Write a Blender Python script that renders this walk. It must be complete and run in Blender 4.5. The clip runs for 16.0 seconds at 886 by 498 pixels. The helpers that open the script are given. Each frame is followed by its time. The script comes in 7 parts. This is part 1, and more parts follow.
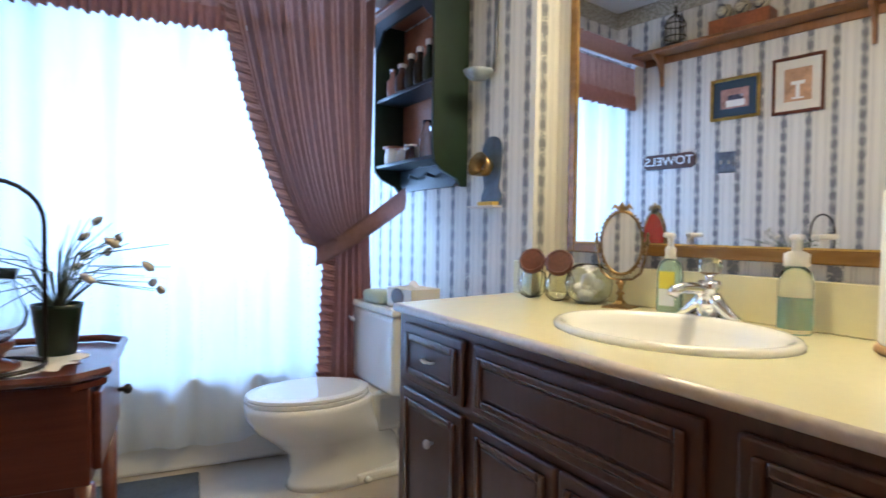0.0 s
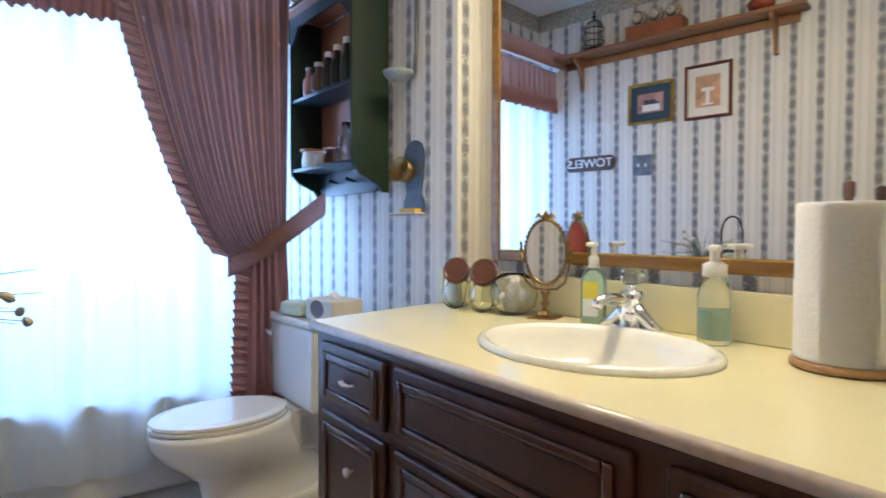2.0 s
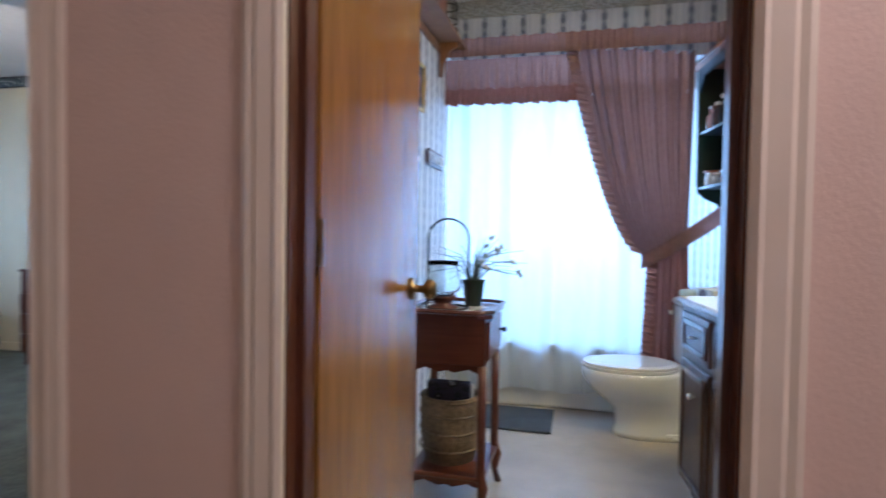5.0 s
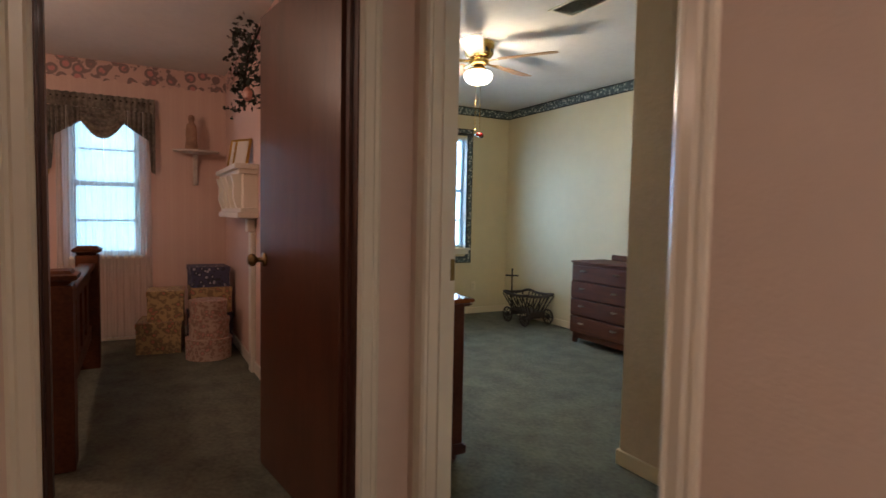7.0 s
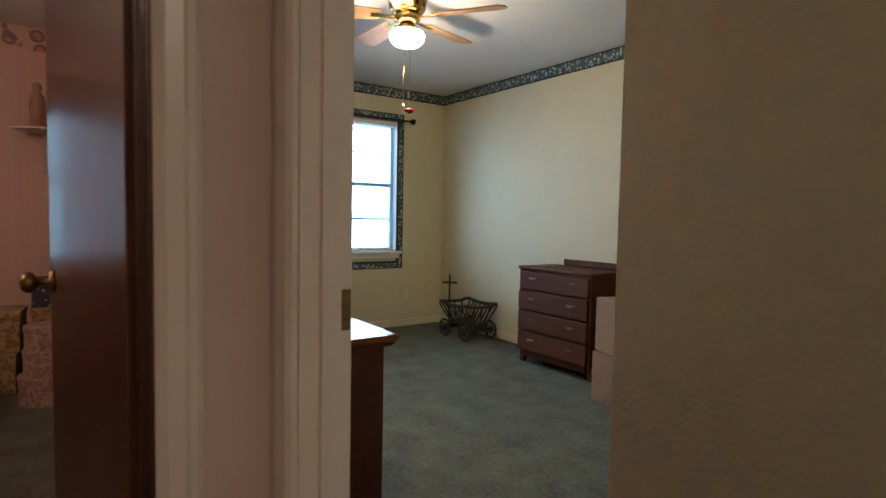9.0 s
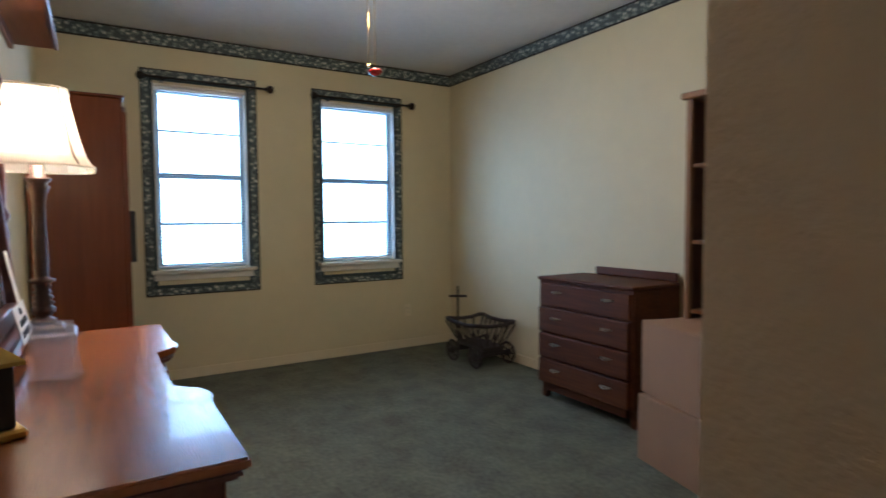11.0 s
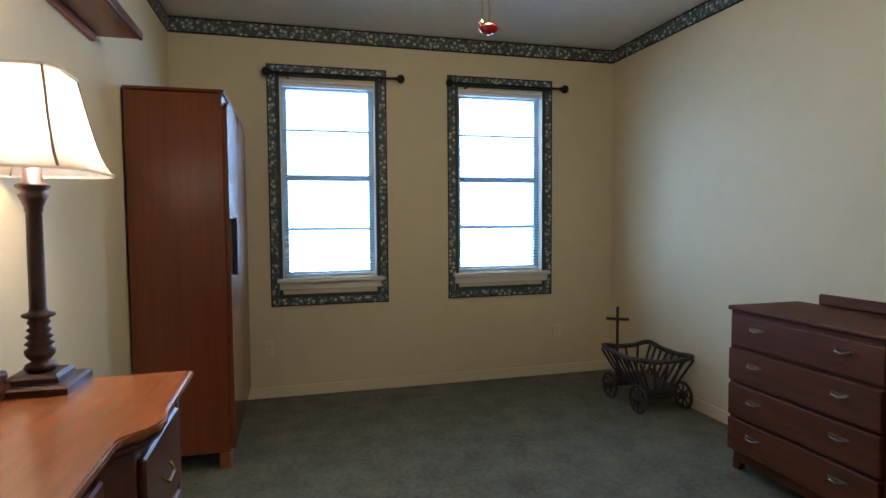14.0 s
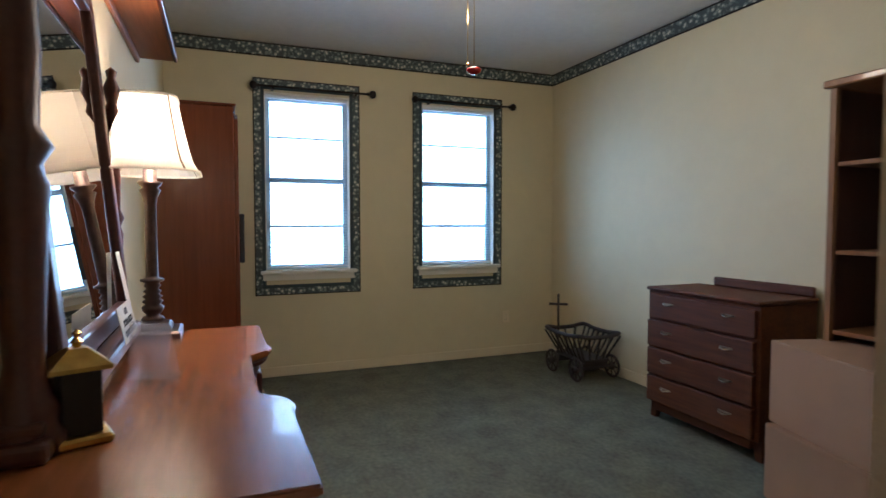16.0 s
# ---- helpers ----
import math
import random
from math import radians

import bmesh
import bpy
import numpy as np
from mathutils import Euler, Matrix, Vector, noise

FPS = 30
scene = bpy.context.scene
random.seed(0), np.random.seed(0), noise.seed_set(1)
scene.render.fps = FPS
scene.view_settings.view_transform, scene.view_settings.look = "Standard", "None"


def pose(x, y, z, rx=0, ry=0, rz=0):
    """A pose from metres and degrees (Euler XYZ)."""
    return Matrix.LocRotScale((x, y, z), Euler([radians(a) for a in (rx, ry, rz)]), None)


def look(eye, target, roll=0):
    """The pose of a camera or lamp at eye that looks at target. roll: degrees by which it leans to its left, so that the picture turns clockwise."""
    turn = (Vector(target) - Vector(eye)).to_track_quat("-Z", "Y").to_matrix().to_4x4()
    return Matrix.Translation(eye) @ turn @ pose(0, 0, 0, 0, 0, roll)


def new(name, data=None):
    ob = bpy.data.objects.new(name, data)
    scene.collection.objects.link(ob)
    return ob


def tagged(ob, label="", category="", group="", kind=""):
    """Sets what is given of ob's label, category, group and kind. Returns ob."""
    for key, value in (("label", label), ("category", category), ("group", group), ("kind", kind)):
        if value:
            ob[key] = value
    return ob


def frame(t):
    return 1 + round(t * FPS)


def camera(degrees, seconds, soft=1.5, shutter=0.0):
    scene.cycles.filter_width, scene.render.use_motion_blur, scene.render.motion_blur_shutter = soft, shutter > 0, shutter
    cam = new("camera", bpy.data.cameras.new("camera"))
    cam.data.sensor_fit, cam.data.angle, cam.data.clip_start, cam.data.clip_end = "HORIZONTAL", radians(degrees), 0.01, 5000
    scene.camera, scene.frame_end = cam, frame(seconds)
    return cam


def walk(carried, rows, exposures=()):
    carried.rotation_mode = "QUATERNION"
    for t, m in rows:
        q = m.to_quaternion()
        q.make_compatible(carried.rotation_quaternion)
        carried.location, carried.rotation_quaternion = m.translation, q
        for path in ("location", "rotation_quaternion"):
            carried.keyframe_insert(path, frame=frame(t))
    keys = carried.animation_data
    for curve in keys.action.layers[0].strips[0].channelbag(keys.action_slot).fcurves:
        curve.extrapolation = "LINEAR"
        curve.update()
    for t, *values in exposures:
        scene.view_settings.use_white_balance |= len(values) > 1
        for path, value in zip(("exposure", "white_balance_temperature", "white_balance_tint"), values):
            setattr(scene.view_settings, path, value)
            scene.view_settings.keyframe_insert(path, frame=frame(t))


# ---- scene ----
cam = camera(76.3, 16.0, shutter=0.5)
PATH = [
    (0, (0.016, 1.414, 1.084), (0.839, 3.236, 1.023), 0.9),
    (0.5, (0.036, 1.407, 1.091), (1.031, 3.14, 1.029), 0.9),
    (1, (0.044, 1.408, 1.096), (1.124, 3.09, 1.035), 0.8),
    (1.5, (0.054, 1.427, 1.119), (1.154, 3.096, 1.041), -0.1),
    (2, (0.078, 1.481, 1.124), (1.122, 3.185, 1.057), 0.2),
    (2.5, (0.126, 1.504, 1.129), (0.797, 3.387, 1.064), 0.0),
    (3, (0.16, 1.426, 1.157), (0.433, 3.406, 1.089), 0.5),
    (3.2, (0.17, 1.333, 1.153), (0.339, 3.324, 1.088), 0.7),
    (5.3, (0.209, 0.431, 1.112), (-0.531, 2.288, 1.053), 1.0),
    (5.5, (0.224, 0.412, 1.17), (-0.734, 2.165, 1.078), 0.9),
    (6, (0.176, 0.427, 1.172), (-1.21, 1.865, 1.071), 0.9),
    (6.5, (0.11, 0.453, 1.18), (-1.531, 1.59, 1.062), 1.0),
    (7, (-0.089, 0.496, 1.164), (-1.845, 1.447, 1.046), 1.1),
    (7.5, (-0.303, 0.533, 1.162), (-2.072, 1.458, 1.037), 1.1),
    (8, (-0.482, 0.66, 1.156), (-2.233, 1.618, 1.033), 1.4),
    (8.2, (-0.557, 0.739, 1.149), (-2.297, 1.718, 1.024), 1.2),
    (8.5, (-0.649, 0.834, 1.146), (-2.339, 1.898, 1.027), 1.2),
    (8.7, (-0.709, 0.888, 1.15), (-2.351, 2.025, 1.035), 1.4),
    (10.8, (-1.385, 1.616, 1.147), (-3.024, 2.756, 1.035), -0.1),
    (11, (-1.439, 1.669, 1.136), (-3.135, 2.724, 1.03), -0.4),
    (11.5, (-1.581, 1.775, 1.142), (-3.389, 2.622, 1.032), -0.4),
    (12, (-1.725, 1.886, 1.149), (-3.574, 2.642, 1.039), -0.4),
    (12.5, (-1.844, 1.987, 1.162), (-3.706, 2.71, 1.052), -0.3),
    (13, (-1.935, 2.063, 1.171), (-3.824, 2.71, 1.063), -0.4),
    (13.5, (-1.972, 2.099, 1.172), (-3.888, 2.662, 1.066), -0.4),
    (14, (-1.982, 2.118, 1.181), (-3.912, 2.633, 1.072), -0.4),
    (14.5, (-1.947, 2.125, 1.17), (-3.881, 2.624, 1.067), -0.4),
    (15, (-1.835, 2.049, 1.16), (-3.768, 2.552, 1.061), -0.3),
    (15.5, (-1.7, 1.894, 1.15), (-3.608, 2.488, 1.056), -0.1),
    (16, (-1.531, 1.732, 1.139), (-3.387, 2.471, 1.047), 0.0),
]
EXPOSURES = [(0.0, 0.30, 5180, 18), (1.5, 0.30, 5180, 17), (3.2, 0.24, 4800, 23), (5.3, 0.26, 5050, 14), (6.5, 0.34, 5650, 10), (7.5, 0.23, 5950, 10), (8.7, 0.18, 5900, 9), (10.8, 0.00, 5600, 14), (12.5, -0.04, 5600, 14), (16.0, -0.02, 5550, 14)]
walk(cam, [(t, look(eye, target, roll)) for t, eye, target, roll in PATH], EXPOSURES)

# ---- world and lights ----
world = bpy.data.worlds.new("world")
scene.world = world
world.use_nodes = True
wn = world.node_tree
sky = wn.nodes.new("ShaderNodeTexSky")
sky.sky_type, sky.sun_disc = "NISHITA", False
sky.sun_elevation, sky.sun_rotation = radians(50), radians(120)
wn.links.new(sky.outputs[0], wn.nodes["Background"].inputs[0])
wn.nodes["Background"].inputs[1].default_value = 0.12


def lamp(name, kind, m, power, color, size=0.1, size_y=None, angle=None):
    data = bpy.data.lights.new(name, kind)
    data.energy, data.color = power, color
    if kind == "AREA":
        data.size = size
        if size_y:
            data.shape, data.size_y = "RECTANGLE", size_y
    elif kind == "SUN":
        data.angle = angle
    else:
        data.shadow_soft_size = size
    ob = new(name, data)
    ob.matrix_world = m
    return ob


SKY_BLUE = (0.45, 0.69, 1.0)
WARM = (1.0, 0.72, 0.42)
lamp("sun", "SUN", look((0, 0, 6), (1.2, 2.0, 4.0)), 2.0, (1.0, 0.95, 0.88), angle=radians(0.5))
lamp("window_light", "AREA", look((-5.97, 2.37, 1.42), (0, 2.37, 1.2)), 21, SKY_BLUE, 0.6, 1.3)
lamp("window_light", "AREA", look((-5.97, 3.59, 1.42), (0, 3.59, 1.2)), 21, SKY_BLUE, 0.6, 1.3)
lamp("window_light", "AREA", look((-5.97, 0.25, 1.42), (0, 0.25, 1.2)), 7, SKY_BLUE, 0.6, 1.3)
lamp("window_light", "AREA", look((0.1, 4.85, 1.35), (0.1, 0, 1.2)), 44, (0.50, 0.73, 1.0), 1.3, 1.5)
lamp("fan_light", "POINT", pose(-3.70, 2.72, 2.02), 21, (1.0, 0.80, 0.56), 0.09)
lamp("lamp_light", "POINT", pose(-3.50, 1.54, 1.40), 34, (1.0, 0.74, 0.46), 0.04)
lamp("vanity_light", "AREA", look((1.22, 2.45, 2.30), (0.62, 2.45, 0.0)), 37, (1.0, 0.76, 0.34), 0.15, 1.1)
# Unseen lamps: casing glints suggest the hall's; the pink room's is assumed.
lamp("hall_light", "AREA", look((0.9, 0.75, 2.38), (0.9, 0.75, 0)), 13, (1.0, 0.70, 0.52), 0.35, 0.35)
lamp("pink_room_assumed_light", "POINT", pose(-3.6, -0.7, 2.1), 24, (1.0, 0.62, 0.42), 0.12)

# ---- materials ----


def material(name, color, rough=0.5, metal=0.0, noise_scale=0.0, amount=0.15, bump=0.0, bump_scale=None, stretch=(1, 1, 1), transmission=0.0, emit=0.0, coat=0.0, alpha=1.0, second=None, speckle=0.0):
    m = bpy.data.materials.new(name)
    m.use_nodes = True
    nt = m.node_tree
    b = nt.nodes["Principled BSDF"]
    b.inputs["Base Color"].default_value = (*color, 1)
    b.inputs["Roughness"].default_value = rough
    b.inputs["Metallic"].default_value = metal
    b.inputs["Transmission Weight"].default_value = transmission
    b.inputs["Coat Weight"].default_value = coat
    b.inputs["Alpha"].default_value = alpha
    if emit:
        b.inputs["Emission Color"].default_value = (*color, 1)
        b.inputs["Emission Strength"].default_value = emit
    if noise_scale:
        tc = nt.nodes.new("ShaderNodeTexCoord")
        mp = nt.nodes.new("ShaderNodeMapping")
        mp.inputs["Scale"].default_value = stretch
        nz = nt.nodes.new("ShaderNodeTexNoise")
        nz.inputs["Scale"].default_value, nz.inputs["Detail"].default_value = noise_scale, 6
        big = nt.nodes.new("ShaderNodeTexNoise")
        big.inputs["Scale"].default_value, big.inputs["Detail"].default_value = noise_scale / 7, 3
        ramp = nt.nodes.new("ShaderNodeValToRGB")
        lo = second or tuple(c * (1 - amount) for c in color)
        hi = tuple(min(1, c * (1 + amount)) for c in color)
        ramp.color_ramp.elements[0].position, ramp.color_ramp.elements[0].color = 0.35, (*lo, 1)
        ramp.color_ramp.elements[1].position, ramp.color_ramp.elements[1].color = 0.65, (*hi, 1)
        mixer = nt.nodes.new("ShaderNodeMath")
        mixer.operation = "MULTIPLY_ADD"
        mixer.inputs[1].default_value = 0.5
        half = nt.nodes.new("ShaderNodeMath")
        half.operation = "MULTIPLY"
        half.inputs[1].default_value = 0.5
        nt.links.new(tc.outputs["Object"], mp.inputs[0])
        nt.links.new(mp.outputs[0], nz.inputs[0])
        nt.links.new(mp.outputs[0], big.inputs[0])
        nt.links.new(nz.outputs[0], mixer.inputs[0])
        nt.links.new(big.outputs[0], half.inputs[0])
        nt.links.new(half.outputs[0], mixer.inputs[2])
        nt.links.new(mixer.outputs[0], ramp.inputs[0])
        nt.links.new(ramp.outputs[0], b.inputs["Base Color"])
        if bump:
            bn = nt.nodes.new("ShaderNodeBump")
            bn.inputs["Strength"].default_value, bn.inputs["Distance"].default_value = bump, 0.004
            nb = nt.nodes.new("ShaderNodeTexNoise")
            nb.inputs["Scale"].default_value, nb.inputs["Detail"].default_value = bump_scale or noise_scale * 4, 4
            nt.links.new(mp.outputs[0], nb.inputs[0])
            nt.links.new(nb.outputs[0], bn.inputs["Height"])
            nt.links.new(bn.outputs[0], b.inputs["Normal"])
    return m


def wood(name, dark, light, rough=0.35, grain=(1, 14, 14), coat=0.2):
    return material(name, light, rough, 0, 5, 0.1, 0.12, 40, grain, second=dark, coat=coat)


def pattern_wall(name, axis, ground, stripe, flower, pitch=0.125):
    """Wallpaper of vertical stripes with a band of small flowers between; axis is the way along the wall."""
    m = bpy.data.materials.new(name)
    m.use_nodes = True
    nt = m.node_tree
    b = nt.nodes["Principled BSDF"]
    b.inputs["Roughness"].default_value = 0.6
    tc = nt.nodes.new("ShaderNodeTexCoord")
    sep = nt.nodes.new("ShaderNodeSeparateXYZ")
    nt.links.new(tc.outputs["Object"], sep.inputs[0])
    u, v = sep.outputs[axis], sep.outputs["Z"]

    def op(kind, a, c=0.0, d=0.0):
        n = nt.nodes.new("ShaderNodeMath")
        n.operation = kind
        for i, s in enumerate((a, c, d)):
            if isinstance(s, (int, float)):
                n.inputs[i].default_value = s
            else:
                nt.links.new(s, n.inputs[i])
        return n.outputs[0]
    phase = op("FRACT", op("ADD", op("DIVIDE", u, pitch), 50.0))
    centre = op("ABSOLUTE", op("SUBTRACT", phase, 0.5))
    band = op("LESS_THAN", centre, 0.135)
    nz = nt.nodes.new("ShaderNodeTexNoise")
    nz.inputs["Scale"].default_value, nz.inputs["Detail"].default_value = 200, 1.5
    nt.links.new(tc.outputs["Object"], nz.inputs[0])
    wave = op("SINE", op("MULTIPLY", v, 2 * math.pi / 0.07))
    bloom = op("ADD", op("MULTIPLY", wave, 0.07), nz.outputs[0])
    leaf = op("MULTIPLY", band, op("GREATER_THAN", op("SUBTRACT", bloom, op("MULTIPLY", centre, 0.9)), 0.36))
    fine = op("LESS_THAN", op("FRACT", op("MULTIPLY", phase, 14.0)), 0.34)
    pin = op("MULTIPLY", fine, op("GREATER_THAN", centre, 0.22))
    pin = op("MULTIPLY", pin, op("LESS_THAN", op("ABSOLUTE", op("SUBTRACT", centre, 0.31)), 0.10))
    edge = op("LESS_THAN", op("ABSOLUTE", op("SUBTRACT", centre, 0.155)), 0.010)
    mix1, mix2, mix3 = (nt.nodes.new("ShaderNodeMix") for _ in range(3))
    for mm in (mix1, mix2, mix3):
        mm.data_type = "RGBA"
    mix1.inputs[6].default_value, mix1.inputs[7].default_value = (*ground, 1), (*stripe, 1)
    nt.links.new(pin, mix1.inputs[0])
    nt.links.new(mix1.outputs[2], mix2.inputs[6])
    mix2.inputs[7].default_value = (*stripe, 1)
    nt.links.new(edge, mix2.inputs[0])
    nt.links.new(mix2.outputs[2], mix3.inputs[6])
    mix3.inputs[7].default_value = (*flower, 1)
    nt.links.new(leaf, mix3.inputs[0])
    nt.links.new(mix3.outputs[2], b.inputs["Base Color"])
    return m


def border_material(name, ground, leafc, bloomc, scale, thresh=0.5):
    """A paper border with leaves and blooms."""
    m = bpy.data.materials.new(name)
    m.use_nodes = True
    nt = m.node_tree
    b = nt.nodes["Principled BSDF"]
    b.inputs["Roughness"].default_value = 0.6
    tc = nt.nodes.new("ShaderNodeTexCoord")
    vor = nt.nodes.new("ShaderNodeTexVoronoi")
    vor.inputs["Scale"].default_value = scale
    vor2 = nt.nodes.new("ShaderNodeTexVoronoi")
    vor2.inputs["Scale"].default_value = scale * 1.9
    nz = nt.nodes.new("ShaderNodeTexNoise")
    nz.inputs["Scale"].default_value = scale * 1.6
    ramp = nt.nodes.new("ShaderNodeValToRGB")
    ramp.color_ramp.interpolation = "CONSTANT"
    e = ramp.color_ramp.elements
    e[0].position, e[0].color = 0.0, (*bloomc, 1)
    e[1].position, e[1].color = 0.27, (*leafc, 1)
    e.new(0.46).color = (*ground, 1)
    ramp2 = nt.nodes.new("ShaderNodeValToRGB")
    ramp2.color_ramp.elements[0].position, ramp2.color_ramp.elements[0].color = thresh, (0, 0, 0, 1)
    ramp2.color_ramp.elements[1].position, ramp2.color_ramp.elements[1].color = thresh + 0.06, (1, 1, 1, 1)
    mx = nt.nodes.new("ShaderNodeMix")
    mx.data_type = "RGBA"
    mx.inputs[7].default_value = (*leafc, 1)
    for n in (vor, vor2, nz):
        nt.links.new(tc.outputs["Object"], n.inputs[0])
    nt.links.new(vor.outputs[0], ramp.inputs[0])
    nt.links.new(nz.outputs[0], ramp2.inputs[0])
    nt.links.new(ramp2.outputs[0], mx.inputs[0])
    nt.links.new(ramp.outputs[0], mx.inputs[6])
    nt.links.new(mx.outputs[2], b.inputs["Base Color"])
    return m


def cloth(name, color, rough=0.9, fine=260, amount=0.15, transmission=0.0, alpha=1.0):
    """Woven cloth; some light passes through it."""
    m = material(name, color, rough, 0, fine, amount, 0.3, fine * 1.5, alpha=alpha)
    if transmission:
        nt = m.node_tree
        tr = nt.nodes.new("ShaderNodeBsdfTranslucent")
        tr.inputs[0].default_value = (*color, 1)
        mx = nt.nodes.new("ShaderNodeMixShader")
        mx.inputs[0].default_value = transmission
        out = nt.nodes["Material Output"]
        nt.links.new(nt.nodes["Principled BSDF"].outputs[0], mx.inputs[1])
        nt.links.new(tr.outputs[0], mx.inputs[2])
        nt.links.new(mx.outputs[0], out.inputs[0])
    return m


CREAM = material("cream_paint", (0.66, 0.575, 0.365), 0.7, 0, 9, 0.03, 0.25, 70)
# Orange-peel cream, browner than CREAM to carry the warm hall light.
CREAMROUGH_HALLLIT = material("cream_orange_peel_hall_lit", (0.62, 0.485, 0.32), 0.75, 0, 14, 0.06, 0.9, 55)
PINK = pattern_wall("pink_wallpaper", "Y", (0.72, 0.53, 0.45), (0.66, 0.46, 0.39), (0.69, 0.49, 0.42), 0.11)
PINK_N = pattern_wall("pink_wallpaper_north", "X", (0.72, 0.53, 0.45), (0.66, 0.46, 0.39), (0.69, 0.49, 0.42), 0.11)
HALLP = material("hall_paint", (0.72, 0.60, 0.53), 0.5, 0, 9, 0.03, 0.2, 120)
WHITE = material("white_gloss_paint", (0.80, 0.76, 0.66), 0.28, 0, 12, 0.03, 0.05, 60)
CEIL = material("ceiling_texture", (0.74, 0.72, 0.68), 0.9, 0, 20, 0.04, 0.8, 90)
CARPET = material("green_carpet", (0.124, 0.130, 0.092), 1.0, 0, 42, 0.36, 1.0, 300)
VINYL = material("bath_vinyl", (0.50, 0.44, 0.36), 0.35, 0, 6, 0.14, 0.1, 60)
PAPER_Y = pattern_wall("bath_wallpaper", "Y", (0.74, 0.73, 0.70), (0.50, 0.50, 0.50), (0.19, 0.20, 0.24))
PAPER_X = pattern_wall("bath_wallpaper_end", "X", (0.74, 0.73, 0.70), (0.50, 0.50, 0.50), (0.19, 0.20, 0.24))
GREEN_BORDER = border_material("green_border", (0.060, 0.080, 0.082), (0.20, 0.24, 0.22), (0.62, 0.60, 0.50), 34, 0.60)
ROSE_BORDER = border_material("rose_border", (0.66, 0.46, 0.40), (0.27, 0.19, 0.18), (0.60, 0.27, 0.25), 10, 0.56)
BATH_BORDER = border_material("bath_border", (0.50, 0.48, 0.42), (0.30, 0.29, 0.24), (0.6, 0.56, 0.5), 40)
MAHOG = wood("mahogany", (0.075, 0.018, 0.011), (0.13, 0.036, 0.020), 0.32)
DOORWOOD = wood("door_wood", (0.075, 0.028, 0.015), (0.12, 0.045, 0.025), 0.28, (14, 14, 1))
OAKDOOR = wood("golden_door", (0.18, 0.080, 0.015), (0.29, 0.138, 0.028), 0.16, (10, 10, 0.8))
CHESTWOOD = wood("chest_wood", (0.058, 0.015, 0.004), (0.104, 0.031, 0.008), 0.6, (1, 10, 14), 0.0)
ARMWOOD = wood("wardrobe_wood", (0.115, 0.029, 0.011), (0.142, 0.038, 0.014), 0.25, (12, 12, 0.8))
# Top wood brighter and more orange than MAHOG, lamplight put into its colour.
TOPWOOD_LAMPLIT = wood("lamplit_top_wood", (0.25, 0.083, 0.026), (0.32, 0.110, 0.036), 0.24, (1.2, 10, 10), 0.4)
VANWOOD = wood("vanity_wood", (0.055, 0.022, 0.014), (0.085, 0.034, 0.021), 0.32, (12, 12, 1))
SHELFWOOD = wood("shelf_wood", (0.20, 0.065, 0.025), (0.30, 0.10, 0.04), 0.4, (1, 12, 12))
OAK = wood("oak", (0.30, 0.16, 0.06), (0.42, 0.25, 0.10), 0.4, (1.5, 12, 12))
DARKMETAL = material("dark_metal", (0.02, 0.015, 0.012), 0.4, 0.6)
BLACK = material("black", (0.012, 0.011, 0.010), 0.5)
WAGON = material("wagon_wood", (0.030, 0.020, 0.017), 0.55, 0, 30, 0.3)
BRASS = material("brass", (0.62, 0.42, 0.13), 0.22, 1.0)
OLDBRASS = material("old_brass", (0.28, 0.19, 0.08), 0.35, 1.0, 60, 0.3)
CHROME = material("chrome", (0.85, 0.86, 0.88), 0.06, 1.0)
PORCELAIN = material("porcelain", (0.82, 0.82, 0.79), 0.08, 0, coat=0.5)
COUNTER = material("cream_laminate", (0.75, 0.71, 0.46), 0.14, 0, 25, 0.02)
LIP = material("marbled_lip", (0.62, 0.56, 0.52), 0.2, 0, 40, 0.12)
MIRROR = material("mirror_silver", (0.9, 0.9, 0.9), 0.01, 1.0)
GLASS = material("clear_glass", (0.95, 0.98, 0.97), 0.02, 0, transmission=1.0)
GREENPAINT = material("dark_green_paint", (0.010, 0.026, 0.014), 0.4, 0, 12, 0.3, 0.1)
BLUEPAINT = material("dark_blue_paint", (0.012, 0.022, 0.032), 0.4, 0, 12, 0.3, 0.1)
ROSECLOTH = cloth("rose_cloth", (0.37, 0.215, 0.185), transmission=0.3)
# Darker rose: drape below the tie, its ruffle and the valance hem.
DARKROSE = cloth("darker_rose_cloth", (0.34, 0.16, 0.13), transmission=0.25)
LACE = cloth("white_curtain", (0.82, 0.86, 0.90), 0.8, 90, 0.04, 0.7)
SHEER = cloth("sheer_curtain", (0.85, 0.80, 0.76), 0.8, 90, 0.04, 0.5, 0.45)
TAPESTRY = cloth("tapestry_cloth", (0.17, 0.15, 0.12), 0.9, 40, 0.6)
CARTON = material("cardboard", (0.32, 0.180, 0.098), 0.85, 0, 8, 0.06, 0.1, 200)
WHITEP = material("white_plastic", (0.80, 0.80, 0.78), 0.35)
TOWELP = material("paper_towel", (0.85, 0.83, 0.80), 0.95, 0, 60, 0.02, 0.6, 90)
SHADE = cloth("lamp_shade_cloth", (0.92, 0.88, 0.80), 0.9, 200, 0.03, 0.75)
GLOW = material("lit_glass", (1.0, 0.90, 0.72), 0.4, emit=7.0)
# Backdrop colours that glow: emission stands in for daylight on sky and trees.
OUTSIDE = material("outside_glow", (0.68, 0.88, 1.0), 0.9, emit=1.5)
OUTGREEN = material("outside_trees_glow", (0.40, 0.76, 0.80), 0.9, 0, 6, 0.5, emit=1.6)
